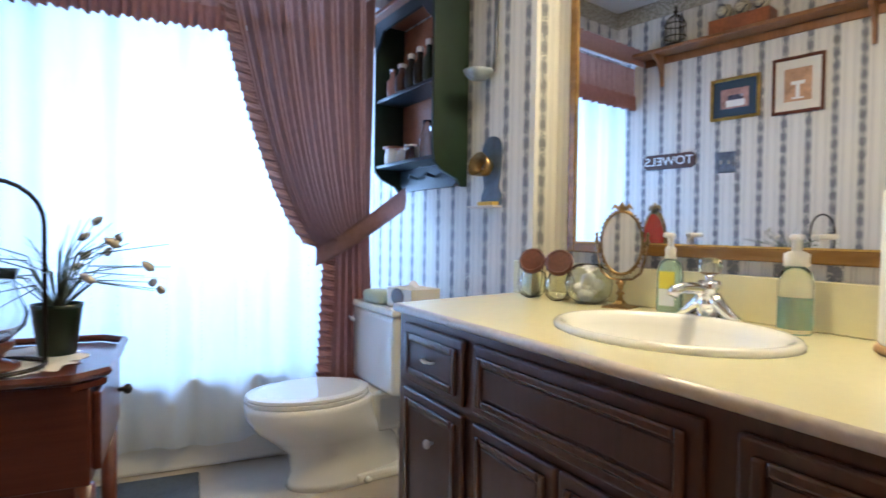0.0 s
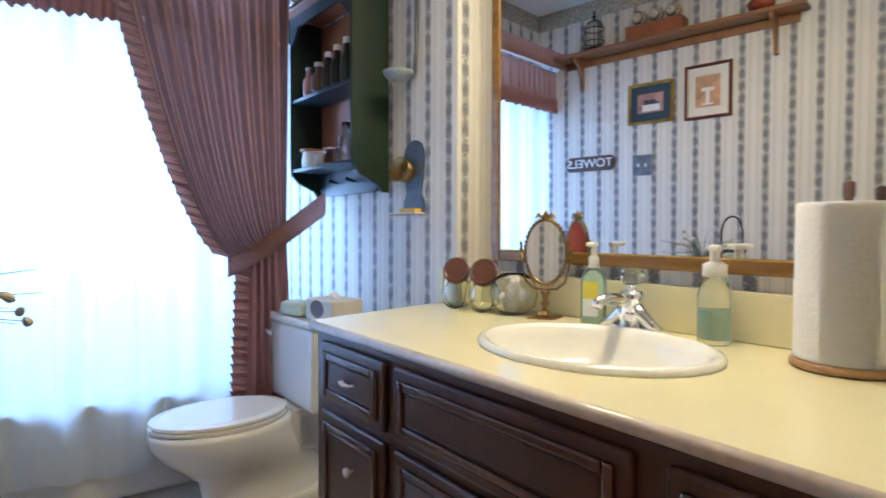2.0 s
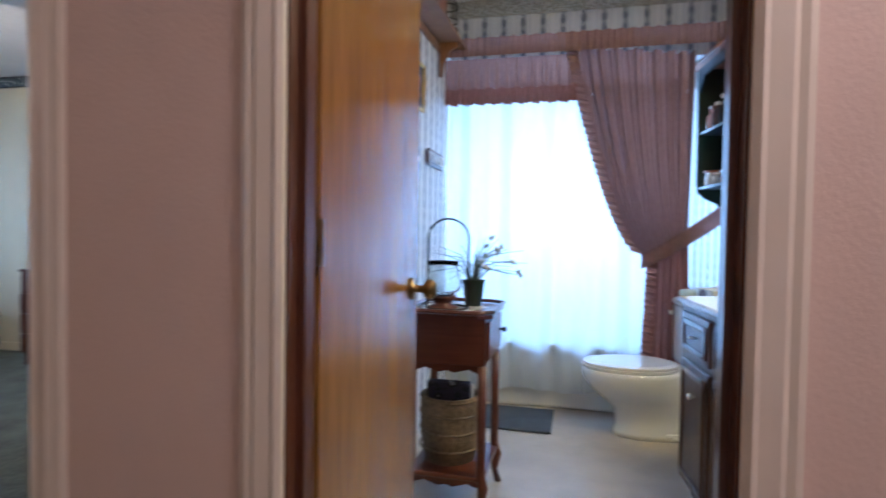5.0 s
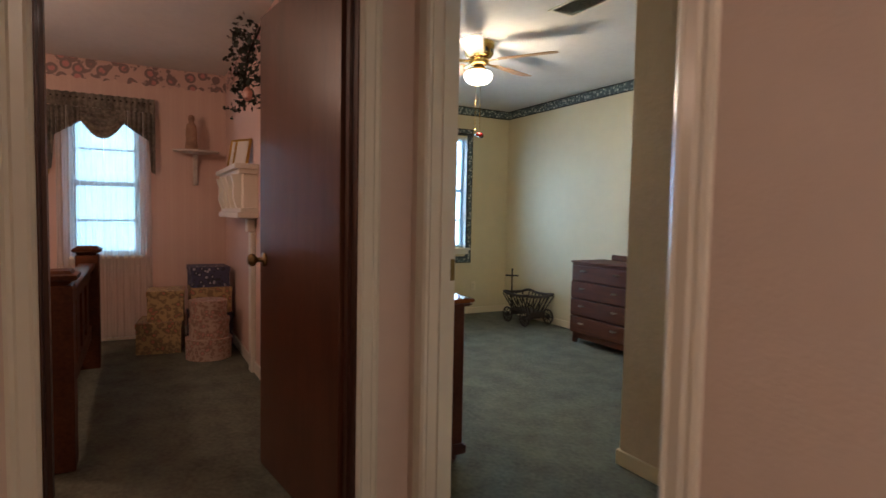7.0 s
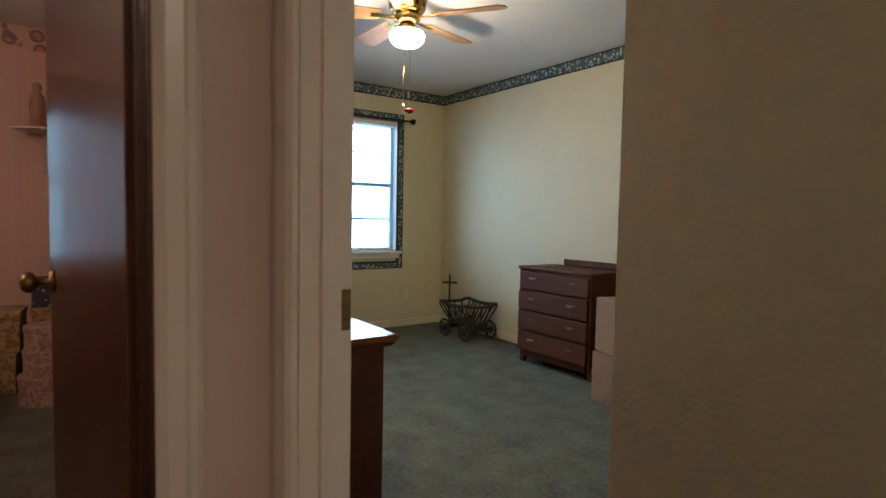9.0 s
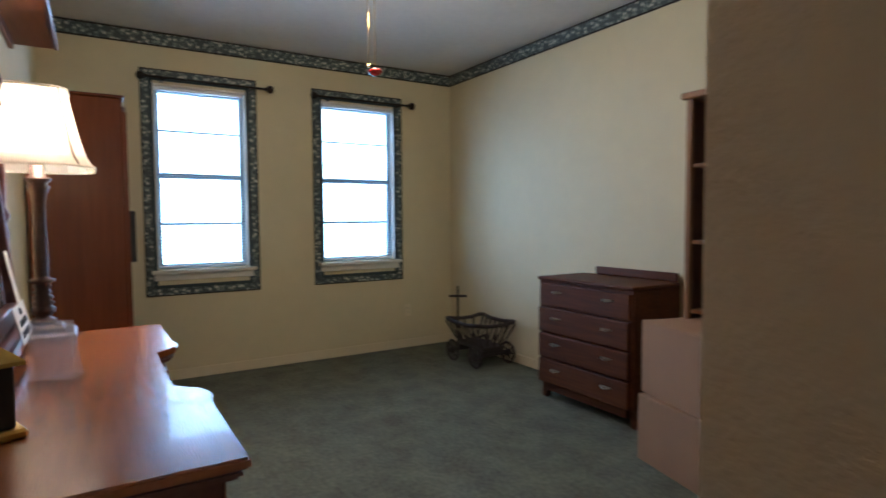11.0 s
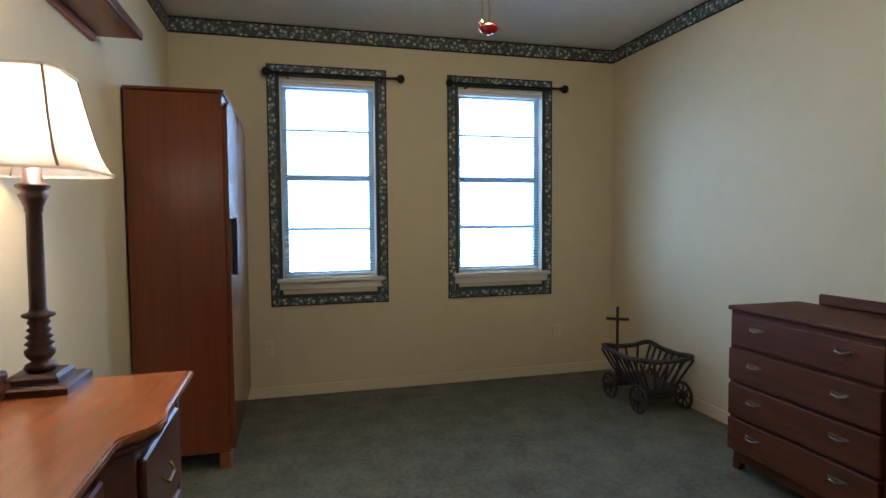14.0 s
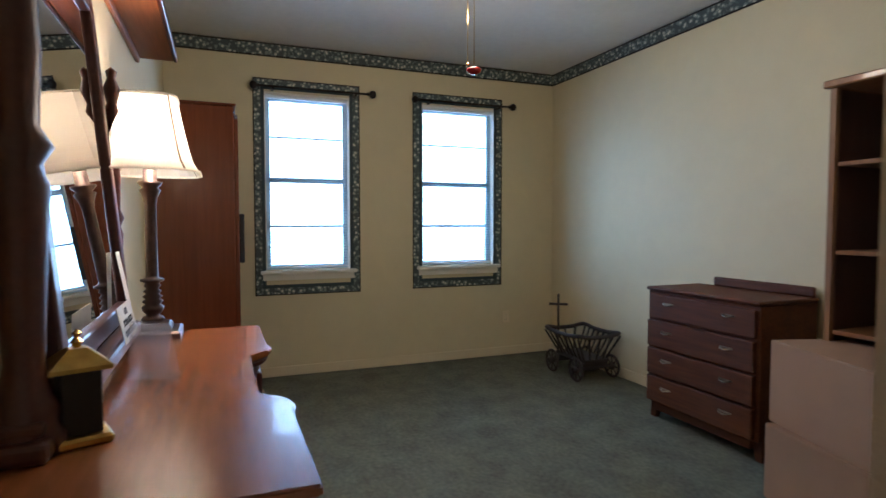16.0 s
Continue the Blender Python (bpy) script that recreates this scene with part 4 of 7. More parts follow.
turned_post(mir, 0.50, 1.02, 0.037, -0.022)
turned_post(mir, -0.350, 0.80, 0.019, -0.022)
for s in (-1, 1):
    px = 0.50 if s > 0 else -0.345
    part("post_base", box(px - (0.26 if s > 0 else 0.08), px + 0.07, -0.068, 0.022, 0.0, 0.034, 0.010, seg=2), POSTWOOD, mir)
    part("base_moulding", box(px - (0.24 if s > 0 else 0.06), px + 0.05, -0.064, 0.012, 0.0343, 0.058, 0.008, seg=2), POSTWOOD, mir)
frame_m = pose(0, 0.01, 0.0, 5, 0, 0)
bm = bmesh.new()
for a, b, c, d in ((-0.31, -0.265, 0.09, 0.97), (0.395, 0.44, 0.09, 0.97), (-0.265, 0.395, 0.09, 0.135), (-0.265, 0.395, 0.925, 0.97)):
    box(a, b, -0.012, 0.018, c, d, 0.006, bm=bm, seg=2)
part("frame", bm, POSTWOOD, mir, m=frame_m)
part("mirror_glass", box(-0.264, 0.394, -0.002, 0.004, 0.136, 0.924), MIRROR, mir, m=frame_m)
part("lower_rail", box(-0.30, 0.41, 0.0, 0.045, 0.035, 0.075, 0.010, seg=2), MAHOG, mir)

# table lamp
lm = tagged(empty("table_lamp", pose(-3.50, 1.537, DZ)), "lit table lamp with dark turned column and square cream shade", "table lamp")
part("base", lathe([(0.086, 0.0), (0.086, 0.016), (0.078, 0.022)], 4, m=pose(0, 0, 0, 0, 0, 45) @ Matrix.Diagonal((1.35, 1.35, 1, 1))), BRONZE, lm)
part("base_step", lathe([(0.058, 0.0222), (0.056, 0.034), (0.048, 0.042)], 4, m=pose(0, 0, 0, 0, 0, 45) @ Matrix.Diagonal((1.35, 1.35, 1, 1))), BRONZE, lm)
part("column", lathe([(0.028, 0.042), (0.034, 0.052), (0.030, 0.060), (0.018, 0.066), (0.030, 0.080), (0.032, 0.092), (0.022, 0.100), (0.031, 0.108), (0.021, 0.116), (0.029, 0.124), (0.019, 0.132), (0.026, 0.140), (0.018, 0.148), (0.024, 0.158), (0.020, 0.166), (0.034, 0.172), (0.034, 0.178), (0.021, 0.182), (0.018, 0.190), (0.0165, 0.415), (0.019, 0.418), (0.019, 0.426), (0.024, 0.440), (0.031, 0.455), (0.022, 0.462), (0.035, 0.474), (0.035, 0.480), (0.020, 0.484), (0.018, 0.53)], 24), BRONZE, lm, smooth=True)
prof = [(0.172 - 0.074 * (t / 8) ** 0.62, 0.508 + 0.228 * t / 8) for t in range(9)]
SHADE_N = 32


def shade_ring(r, z, k=0.0):
    out = []
    for i in range(SHADE_N):
        a = 2 * math.pi * (i + 0.5) / SHADE_N
        c, s = math.cos(a), math.sin(a)
        q = 1 / max(abs(c), abs(s), (abs(c) + abs(s)) * 0.60)
        out.append(((r - k) * c * q, (r * 0.84 - k) * s * q, z))
    return out


bm = bmesh.new()
rings = [[bm.verts.new(p) for p in shade_ring(r, z)] for r, z in prof]
for a, b in zip(rings, rings[1:]):
    for i in range(SHADE_N):
        j = (i + 1) % SHADE_N
        bm.faces.new((a[i], a[j], b[j], b[i]))
bmesh.ops.solidify(bm, geom=bm.faces[:], thickness=0.0015)
part("shade", bm, SHADE, lm, "glowing cream cloth shade")
for k in (4, 12, 20, 28):
    part("shade_seam", tube([shade_ring(r + 0.0015, z)[k - 1] for r, z in prof], 0.0028, 5), LEAVEDGE, lm, "darker seam at the shade's corner")
for r, z in (prof[0], prof[-1]):
    part("shade_trim", tube(shade_ring(r + 0.001, z), 0.004, 6, closed=True), SHADE, lm)
part("bulb", lathe([(0.004, 0.55), (0.014, 0.56), (0.028, 0.62), (0.022, 0.65), (0.003, 0.66)], 14), GLOW, lm, "lit bulb", smooth=True)
part("socket", lathe([(0.014, 0.531), (0.014, 0.5495)], 12), BRASS, lm)

# clock, acrylic holder, paper signs
ck = tagged(empty("mantel_clock", pose(-2.595, 1.515, DZ, 0, 0, 20) @ Matrix.Scale(1.18, 4)), "small black and gilt carriage clock on the dresser", "clock")
part("base", box(-0.045, 0.045, -0.035, 0.035, 0, 0.014, 0.004), GILT, ck)
part("body", box(-0.032, 0.032, -0.024, 0.024, 0.0142, 0.100, 0.002), BLACK, ck)
part("dial", lathe([(0.022, 0), (0.022, 0.001)], 24, m=pose(0, 0.0252, 0.062, -90)), WHITEP, ck)
part("roof", lathe([(0.052, 0.1003), (0.052, 0.106), (0.03, 0.120), (0.016, 0.128)], 4, m=pose(0, 0, 0, 0, 0, 45)), GILT, ck)
part("finial", lathe([(0.004, 0.1282), (0.008, 0.136), (0.003, 0.142), (0.006, 0.148), (0.001, 0.154)], 12), BRASS, ck)
ACRYLIC = material("acrylic", (0.78, 0.82, 0.92), 0.06, alpha=0.22)
hd = tagged(empty("sign_holder", pose(-2.99, 1.60, DZ, 0, 0, 68)), "empty clear acrylic sign holder on the dresser", "sign holder")
part("front_panel", box(-0.046, 0.046, -0.001, 0.001, 0, 0.13, 0.0004), ACRYLIC, hd, m=pose(0, 0.0, 0.002, 20, 0, 0))
part("back_panel", box(-0.046, 0.046, -0.001, 0.001, 0, 0.13, 0.0004), ACRYLIC, hd, m=pose(0, -0.055, 0.002, -8, 0, 0))
part("foot", box(-0.046, 0.046, -0.055, 0.012, 0, 0.002), ACRYLIC, hd)


def writing(text, size, m, mat, parent, name="writing", depth=0.0006):
    cu = bpy.data.curves.new("text", "FONT")
    cu.body, cu.size, cu.extrude = text, size, depth
    cu.align_x, cu.align_y = "CENTER", "CENTER"
    tmp = bpy.data.objects.new("text", cu)
    scene.collection.objects.link(tmp)
    dg = bpy.context.evaluated_depsgraph_get()
    me = bpy.data.meshes.new_from_object(tmp.evaluated_get(dg))
    bpy.data.objects.remove(tmp)
    me.materials.clear()
    me.materials.append(mat)
    ob = new(name, me)
    ob.parent = parent
    ob.matrix_basis = m
    return ob


INK = material("ink", (0.03, 0.03, 0.035), 0.7)
PAPER = material("paper", (0.72, 0.70, 0.64), 0.8, 0, 30, 0.04)
card = tagged(empty("paper_sign", pose(-3.06, YS + 0.135, DZ + 0.078, 78, 0, 180)), "white paper sign leaning on the mirror", "sign")
part("sheet", box(-0.10, 0.10, 0.0, 0.085, -0.0006, 0.0006), PAPER, card)
for i, row in enumerate(("GET", "YOUR KICKS", "ON ROUTE 66")):
    writing(row, 0.022, pose(0, 0.066 - i * 0.024, 0.001), INK, card)
card2 = tagged(empty("paper_card", pose(-3.28, YS + 0.11, DZ + 0.078, 80, 0, 180)), "tall narrow white card leaning on the mirror", "card")
part("sheet", box(-0.03, 0.03, 0.0, 0.20, -0.0005, 0.0005), PAPER, card2)

# wall shelf above
sh = tagged(empty("wall_shelf", pose(-3.75, YS, 1.885)), "long reddish wooden wall shelf above the dresser", "shelf")
part("board", box(-0.70, 0.75, 0.001, 0.155, 0.0, 0.022, 0.004), SHELFWOOD, sh)
part("front_edge", box(-0.702, 0.752, 0.1552, 0.170, -0.004, 0.030, 0.003), MAHOG, sh)
part("back_rail", box(-0.66, 0.71, 0.001, 0.018, -0.030, -0.0003, 0.003), SHELFWOOD, sh)

# ceiling fan
fan = tagged(empty("ceiling_fan", pose(-3.70, 2.72, CEILZ) @ Matrix.Diagonal((1.08, 1.08, 0.88, 1))), "brass ceiling fan with oak blades and a lit glass bowl", "ceiling fan")
part("canopy", lathe([(0.105, -0.001), (0.108, -0.02), (0.105, -0.045), (0.098, -0.05), (0.098, -0.10), (0.085, -0.12), (0.05, -0.13)], 32), BRASS, fan, smooth=True)
part("motor_ring", lathe([(0.060, -0.131), (0.072, -0.14), (0.070, -0.17), (0.05, -0.185), (0.032, -0.20)], 32), BRASS, fan, smooth=True)
for i in range(12):
    a = i * math.pi / 6
    part("vent_slot", box(0.0975, 0.0995, -0.008, 0.008, -0.095, -0.06), BLACK, fan, m=pose(0, 0, 0, 0, 0, math.degrees(a)))
blade = None
for i in range(5):
    m = pose(0, 0, -0.155, 0, 0, 35 + 72 * i) @ pose(0, 0, 0, 14, 0, 0)
    part("blade_iron", box(0.06, 0.20, -0.018, 0.018, -0.004, 0.002, 0.001), BRASS, fan, m=m)
    if blade is None:
        own = bmesh.new()
        outline = [(0.155, -0.050), (0.48, -0.072), (0.525, -0.066), (0.548, -0.030), (0.548, 0.030), (0.525, 0.066), (0.48, 0.072), (0.155, 0.050)]
        f = own.faces.new([own.verts.new((x, y, 0.0022)) for x, y in outline])
        ret = bmesh.ops.extrude_face_region(own, geom=[f])
        for v in ret["geom"]:
            if isinstance(v, bmesh.types.BMVert):
                v.co.z += 0.006
        bmesh.ops.recalc_face_normals(own, faces=own.faces[:])
        blade = part("blade", own, OAK, fan, "oak blade", m=m)
    else:
        b2 = new("blade", blade.data)
        b2.parent, b2.matrix_basis = fan, m
        b2["label"] = "oak blade"
part("light_fitter", lathe([(0.035, -0.2), (0.05, -0.21), (0.055, -0.235)], 24), BRASS, fan, smooth=True)
bowl = part("light_bowl", lathe([(0.055, -0.2355), (0.088, -0.245), (0.098, -0.27), (0.092, -0.30), (0.068, -0.33), (0.03, -0.345), (0.002, -0.348)], 32), GLOW, fan, "lit white glass bowl", smooth=True)
bowl.visible_shadow = False
for dx, l in ((0.03, 0.30), (-0.03, 0.26)):
    part("pull_chain", tube([(dx, 0.0, -0.21), (dx, 0.0, -0.21 - l - 0.245)], 0.0018, 5), BRASS, fan)
part("pull_knob", lathe([(0.004, 0), (0.022, -0.006), (0.030, -0.018), (0.022, -0.030), (0.005, -0.038)], 18, m=pose(0.03, 0.0, -0.748)), REDGLASS, fan, "red glass pull knob", smooth=True)
part("pull_bead", lathe([(0.003, 0), (0.009, -0.009), (0.003, -0.018)], 12, m=pose(-0.03, 0.0, -0.710)), BRASS, fan)

vt = tagged(empty("ceiling_vent", pose(-2.75, 2.83, CEILZ - 0.001)), "white slatted ceiling air vent", "air vent")
bm = bmesh.new()
for a, b, c, d in ((-0.17, 0.17, -0.10, -0.08), (-0.17, 0.17, 0.08, 0.10), (-0.17, -0.15, -0.08, 0.08), (0.15, 0.17, -0.08, 0.08)):
    box(a, b, c, d, -0.008, 0, bm=bm)
part("frame", bm, WHITE, vt)
part("backing", box(-0.15, 0.15, -0.08, 0.08, -0.0015, 0), BLACK, vt)
for i in range(14):
    part("slat", box(-0.0065, 0.0065, -0.08, 0.08, -0.0006, 0.0006), WHITE, vt, m=pose(-0.14 + i * 0.0215, 0, -0.007, 0, 35, 0))


def outlet(m, n=2):
    o = tagged(empty("wall_outlet", m), "cream wall outlet plate near the floor", "outlet")
    part("plate", box(-0.031, 0.031, 0, 0.005, -0.052, 0.052, 0.002), CREAMTRIM, o)
    for s in (-0.02, 0.02):
        sock = part("socket", box(-0.016, 0.016, 0.0052, 0.007, s - 0.013, s + 0.013, 0.0008), CREAMTRIM, o)
        for xx in (-0.006, 0.006):
            part("slot", box(xx - 0.001, xx + 0.001, 0.0072, 0.0076, s - 0.005, s + 0.005), BLACK, sock)


outlet(pose(XW + 0.001, 1.955, 0.33, 0, 0, -90))
outlet(pose(XW + 0.001, 4.03, 0.33, 0, 0, -90))
outlet(pose(-4.44, YN - 0.001, 0.30, 0, 0, 180))
# ---- bathroom ----
def van(u, v, z=0.0, a=0.0):
    """A pose on the toilet wall's side of the bathroom: u towards the wall, v along it."""
    return VAN @ pose(u, v, z, 0, 0, a)


def vant(u, v, z=0.0, a=0.0):
    """The same for the vanity and what stands on it, in the vanity's own units."""
    return VFIT @ pose(u, v, z, 0, 0, a)


CT = 0.80
vc = tagged(empty("vanity_cabinet", vant(0.030, 0, 0, -1.6)), "dark brown wooden vanity cabinet with raised panels and white knobs", "vanity cabinet")
VD = MIRW - 0.13
VB = VFLOOR + 0.10
for nm, q in (("face_frame", (0, 0.02, -2.0, -0.016, VB, CT - 0.036)), ("side_panel", (0.0205, VD, -0.046, -0.022, VB, CT - 0.036)), ("side_panel", (0.0205, VD, -2.0, -1.98, VB, CT - 0.036)), ("bottom", (0.0205, VD, -1.9795, -0.0465, VB, VB + 0.02)), ("back_panel", (VD - 0.01, VD, -1.9795, -0.0465, VB + 0.0205, CT - 0.036))):
    part(nm, box(*q), VANWOOD, vc)
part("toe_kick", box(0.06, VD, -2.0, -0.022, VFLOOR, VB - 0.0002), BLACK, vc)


def raised_panel(name, v0, v1, z0, z1, knob=None, parent=None):
    p = part(name, box(-0.020, -0.0005, v0, v1, z0, z1, 0.009, seg=3), VANWOOD, parent)
    bm = bmesh.new()
    s, e = 0.058, 0.030
    for a, b, c, d in ((v0 + e, v0 + s, z0 + e, z1 - e), (v1 - s, v1 - e, z0 + e, z1 - e), (v0 + s, v1 - s, z0 + e, z0 + s), (v0 + s, v1 - s, z1 - s, z1 - e)):
        box(-0.031, -0.0202, a, b, c, d, 0.007, bm=bm, seg=2)
    part("moulding", bm, VANEDGE, p)
    part("inner_panel", box(-0.0225, -0.0203, v0 + s + 0.006, v1 - s - 0.006, z0 + s + 0.006, z1 - s - 0.006, 0.002), VANWOOD, p)
    if knob == "bar":
        part("handle", tube([(-0.0225, (v0 + v1) / 2 - 0.035, (z0 + z1) / 2), (-0.040, (v0 + v1) / 2 - 0.03, (z0 + z1) / 2), (-0.043, (v0 + v1) / 2, (z0 + z1) / 2), (-0.040, (v0 + v1) / 2 + 0.03, (z0 + z1) / 2), (-0.022, (v0 + v1) / 2 + 0.035, (z0 + z1) / 2)], [0.004, 0.004, 0.008, 0.004, 0.004], 8), WHITEP, p, "white porcelain bar handle", smooth=True)
    elif knob is not None:
        part("knob", lathe([(0.006, 0), (0.006, 0.012), (0.015, 0.018), (0.017, 0.026), (0.012, 0.033), (0.002, 0.035)], 16, m=pose(-0.021, knob[0], knob[1], 0, -90, 0)), PORCELAIN, p, "round white porcelain knob", smooth=True)
    return p


VT0, VT1, VT2, VT3 = VB + 0.035, 0.494, 0.522, 0.735
raised_panel("drawer", -0.500, -0.080, VT2, VT3, "bar", vc)
raised_panel("door", -0.500, -0.080, VT0, VT1, (-0.32, 0.352), vc)
raised_panel("false_front", -1.335, -0.555, VT2, VT3, None, vc)
raised_panel("door", -0.935, -0.555, VT0, VT1, (-0.86, 0.352), vc)
raised_panel("door", -1.335, -0.945, VT0, VT1, (-1.02, 0.352), vc)
raised_panel("drawer", -1.96, -1.40, VT2, VT3, "bar", vc)
raised_panel("door", -1.96, -1.40, VT0, VT1, (-1.47, 0.352), vc)

# countertop with a hole for the basin
SU, SV, AU, AV = 0.400, -0.935, 0.285, 0.350
N = 48
ctop = tagged(empty("countertop", vant(0, 0, 0)), "glossy cream countertop with a pale marbled rounded front edge", "countertop")
own = bmesh.new()
RIM = [(-0.044, -2.0), (0.008, -0.020), (TOIL - 0.002, 0.095), (TOIL - 0.002, RETV - 0.002), (MIRW - 0.001, RETV - 0.002), (MIRW - 0.001, -2.0)]
corners = [math.atan2(y - SV, x - SU) for x, y in RIM]


def rim_reach(c, s):
    """How far the counter's outline lies from the basin's middle in the direction (c, s)."""
    for (xa, ya), (xb, yb) in zip(RIM, RIM[1:] + RIM[:1]):
        det = c * (ya - yb) - s * (xa - xb)
        if abs(det) < 1e-9:
            continue
        k = ((xa - SU) * (ya - yb) - (ya - SV) * (xa - xb)) / det
        q = (c * (ya - SV) - s * (xa - SU)) / det
        if k > 0 and -1e-6 <= q <= 1 + 1e-6:
            return k
    return 0.5


angles = sorted([2 * math.pi * i / N - math.pi + 0.01 for i in range(N)] + corners)
for z in (CT, CT - 0.03):
    inner, outer = [], []
    for a in angles:
        c, s = math.cos(a), math.sin(a)
        inner.append(own.verts.new((SU + (AU - 0.03) * c, SV + (AV - 0.03) * s, z)))
        k = rim_reach(c, s)
        outer.append(own.verts.new((SU + k * c, SV + k * s, z)))
    n = len(angles)
    for i in range(n):
        own.faces.new((inner[i], inner[(i + 1) % n], outer[(i + 1) % n], outer[i]))
    if z == CT:
        top_inner = inner
    else:
        for i in range(n):
            own.faces.new((top_inner[i], top_inner[(i + 1) % n], inner[(i + 1) % n], inner[i]))
bmesh.ops.recalc_face_normals(own, faces=own.faces[:])
part("top", own, COUNTER, ctop, "cream laminate top")
part("front_edge", tube([(*RIM[0], CT - 0.0165), (*RIM[1], CT - 0.0165)], 0.0163, 14), LIP, ctop, "pale marbled rounded edge", smooth=True)
part("end_edge", tube([(*RIM[1], CT - 0.0165), (*RIM[2], CT - 0.0165)], 0.0163, 14), LIP, ctop, smooth=True)
part("backsplash", box(MIRW - 0.024, MIRW - 0.001, -2.0, RETV - 0.026, CT + 0.0005, CT + 0.150, 0.004), COUNTER, ctop, "cream backsplash")
part("end_splash", box(TOIL + 0.0005, MIRW - 0.001, RETV - 0.025, RETV - 0.002, CT + 0.0005, CT + 0.150, 0.004), COUNTER, ctop)
part("end_splash", box(TOIL - 0.022, TOIL - 0.001, RETV - 0.025, 0.095, CT + 0.0005, CT + 0.150, 0.004), COUNTER, ctop)

# basin
basin = tagged(empty("washbasin", vant(SU, SV, CT)), "oval white porcelain drop-in washbasin", "washbasin")
own = bmesh.new()
prof = [(1.0, 0.0), (1.0, 0.008), (0.985, 0.016), (0.955, 0.020), (0.92, 0.018), (0.885, 0.006), (0.86, -0.02), (0.80, -0.07), (0.62, -0.115), (0.30, -0.13), (0.10, -0.132), (0.10, -0.150), (0.66, -0.135), (0.84, -0.085), (0.90, -0.02), (0.905, 0.0)]
rings = [[own.verts.new((AU * r * math.cos(2 * math.pi * i / 48), AV * r * math.sin(2 * math.pi * i / 48), z)) for i in range(48)] for r, z in prof]
for a, b in zip(rings, rings[1:] + rings[:1]):
    for i in range(48):
        j = (i + 1) % 48
        own.faces.new((a[i], a[j], b[j], b[i]))
bmesh.ops.recalc_face_normals(own, faces=own.faces[:])
part("bowl", own, PORCELAIN, basin, smooth=True)
part("drain", lathe([(0.025, -0.130), (0.024, -0.127), (0.010, -0.126)], 20), CHROME, basin)

fc = tagged(empty("faucet", vant(0.715, -0.860, CT + 0.0)), "polished chrome single-lever basin faucet with a clear knob", "faucet")
part("base_plate", lathe([(0.036, 0), (0.036, 0.010), (0.028, 0.018)], 24, sy=2.9), CHROME, fc, smooth=True)
part("body", lathe([(0.034, 0.016), (0.034, 0.06), (0.030, 0.10), (0.036, 0.118), (0.028, 0.132)], 24, sy=1.2), CHROME, fc, smooth=True)
for side in (-1, 1):
    part("shoulder", tube([(0, side * 0.005, 0.085), (-0.002, side * 0.040, 0.055), (-0.003, side * 0.075, 0.026), (-0.003, side * 0.108, 0.013)], [0.030, 0.024, 0.018, 0.013], 14), CHROME, fc, smooth=True)
part("spout", tube([(-0.01, 0.004, 0.095), (-0.06, 0.010, 0.108), (-0.115, 0.016, 0.112), (-0.150, 0.020, 0.104), (-0.158, 0.021, 0.088)], [0.024, 0.020, 0.018, 0.018, 0.017], 14), CHROME, fc, smooth=True)
part("knob_stem", lathe([(0.016, 0.130), (0.014, 0.150)], 16), CHROME, fc, smooth=True)
part("knob", lathe([(0.020, 0.150), (0.036, 0.160), (0.040, 0.180), (0.034, 0.200), (0.014, 0.206), (0.003, 0.207)], 10), GLASS, fc, "clear faceted acrylic knob")

# wall mirror
mr = tagged(empty("wall_mirror", vant(MIRW, 0, 0)), "large wall mirror in a brown wooden frame above the vanity", "mirror")
M0, M1, MZ0, MZ1 = -1.98, -0.128, 0.998, 2.30
bm = bmesh.new()
for a, b, c, d in ((M0, M0 + 0.042, MZ0, MZ1), (M1 - 0.042, M1, MZ0, MZ1), (M0 + 0.042, M1 - 0.042, MZ0, MZ0 + 0.042), (M0 + 0.042, M1 - 0.042, MZ1 - 0.042, MZ1)):
    box(-0.028, -0.001, a, b, c, d, 0.006, bm=bm, seg=2)
MFRAME = pose(-0.010, (M0 + M1) / 2, 1.59, 0, -0.5, 0.3) @ Matrix.Translation((0, -(M0 + M1) / 2, -1.59))
part("frame", bm, GOLDFRAME, mr, "golden brown wooden frame", m=MFRAME)
bm = bmesh.new()
for a, b, c, d in ((M0 + 0.042, M0 + 0.048, MZ0 + 0.042, MZ1 - 0.042), (M1 - 0.048, M1 - 0.042, MZ0 + 0.042, MZ1 - 0.042), (M0 + 0.048, M1 - 0.048, MZ0 + 0.042, MZ0 + 0.048), (M0 + 0.048, M1 - 0.048, MZ1 - 0.048, MZ1 - 0.042)):
    box(-0.022, -0.004, a, b, c, d, bm=bm)
part("inner_bead", bm, GILT, mr, m=MFRAME)
part("mirror_glass", box(-0.0195, -0.016, M0 + 0.048, M1 - 0.048, MZ0 + 0.048, MZ1 - 0.048), MIRROR, mr, m=MFRAME)
vl = tagged(empty("vanity_light", van(MIRT - 0.05, -1.25, 2.27)), "long brass light bar above the mirror", "wall light")
part("bar", box(0.01, 0.049, -0.55, 0.55, -0.04, 0.04, 0.005), BRASS, vl)
for i in range(5):
    part("bulb", lathe([(0.015, 0), (0.035, -0.02), (0.045, -0.045), (0.035, -0.07), (0.003, -0.085)], 16, m=pose(-0.03, -0.44 + 0.22 * i, 0.03)), GLOW, vl, "lit round bulb", smooth=True)

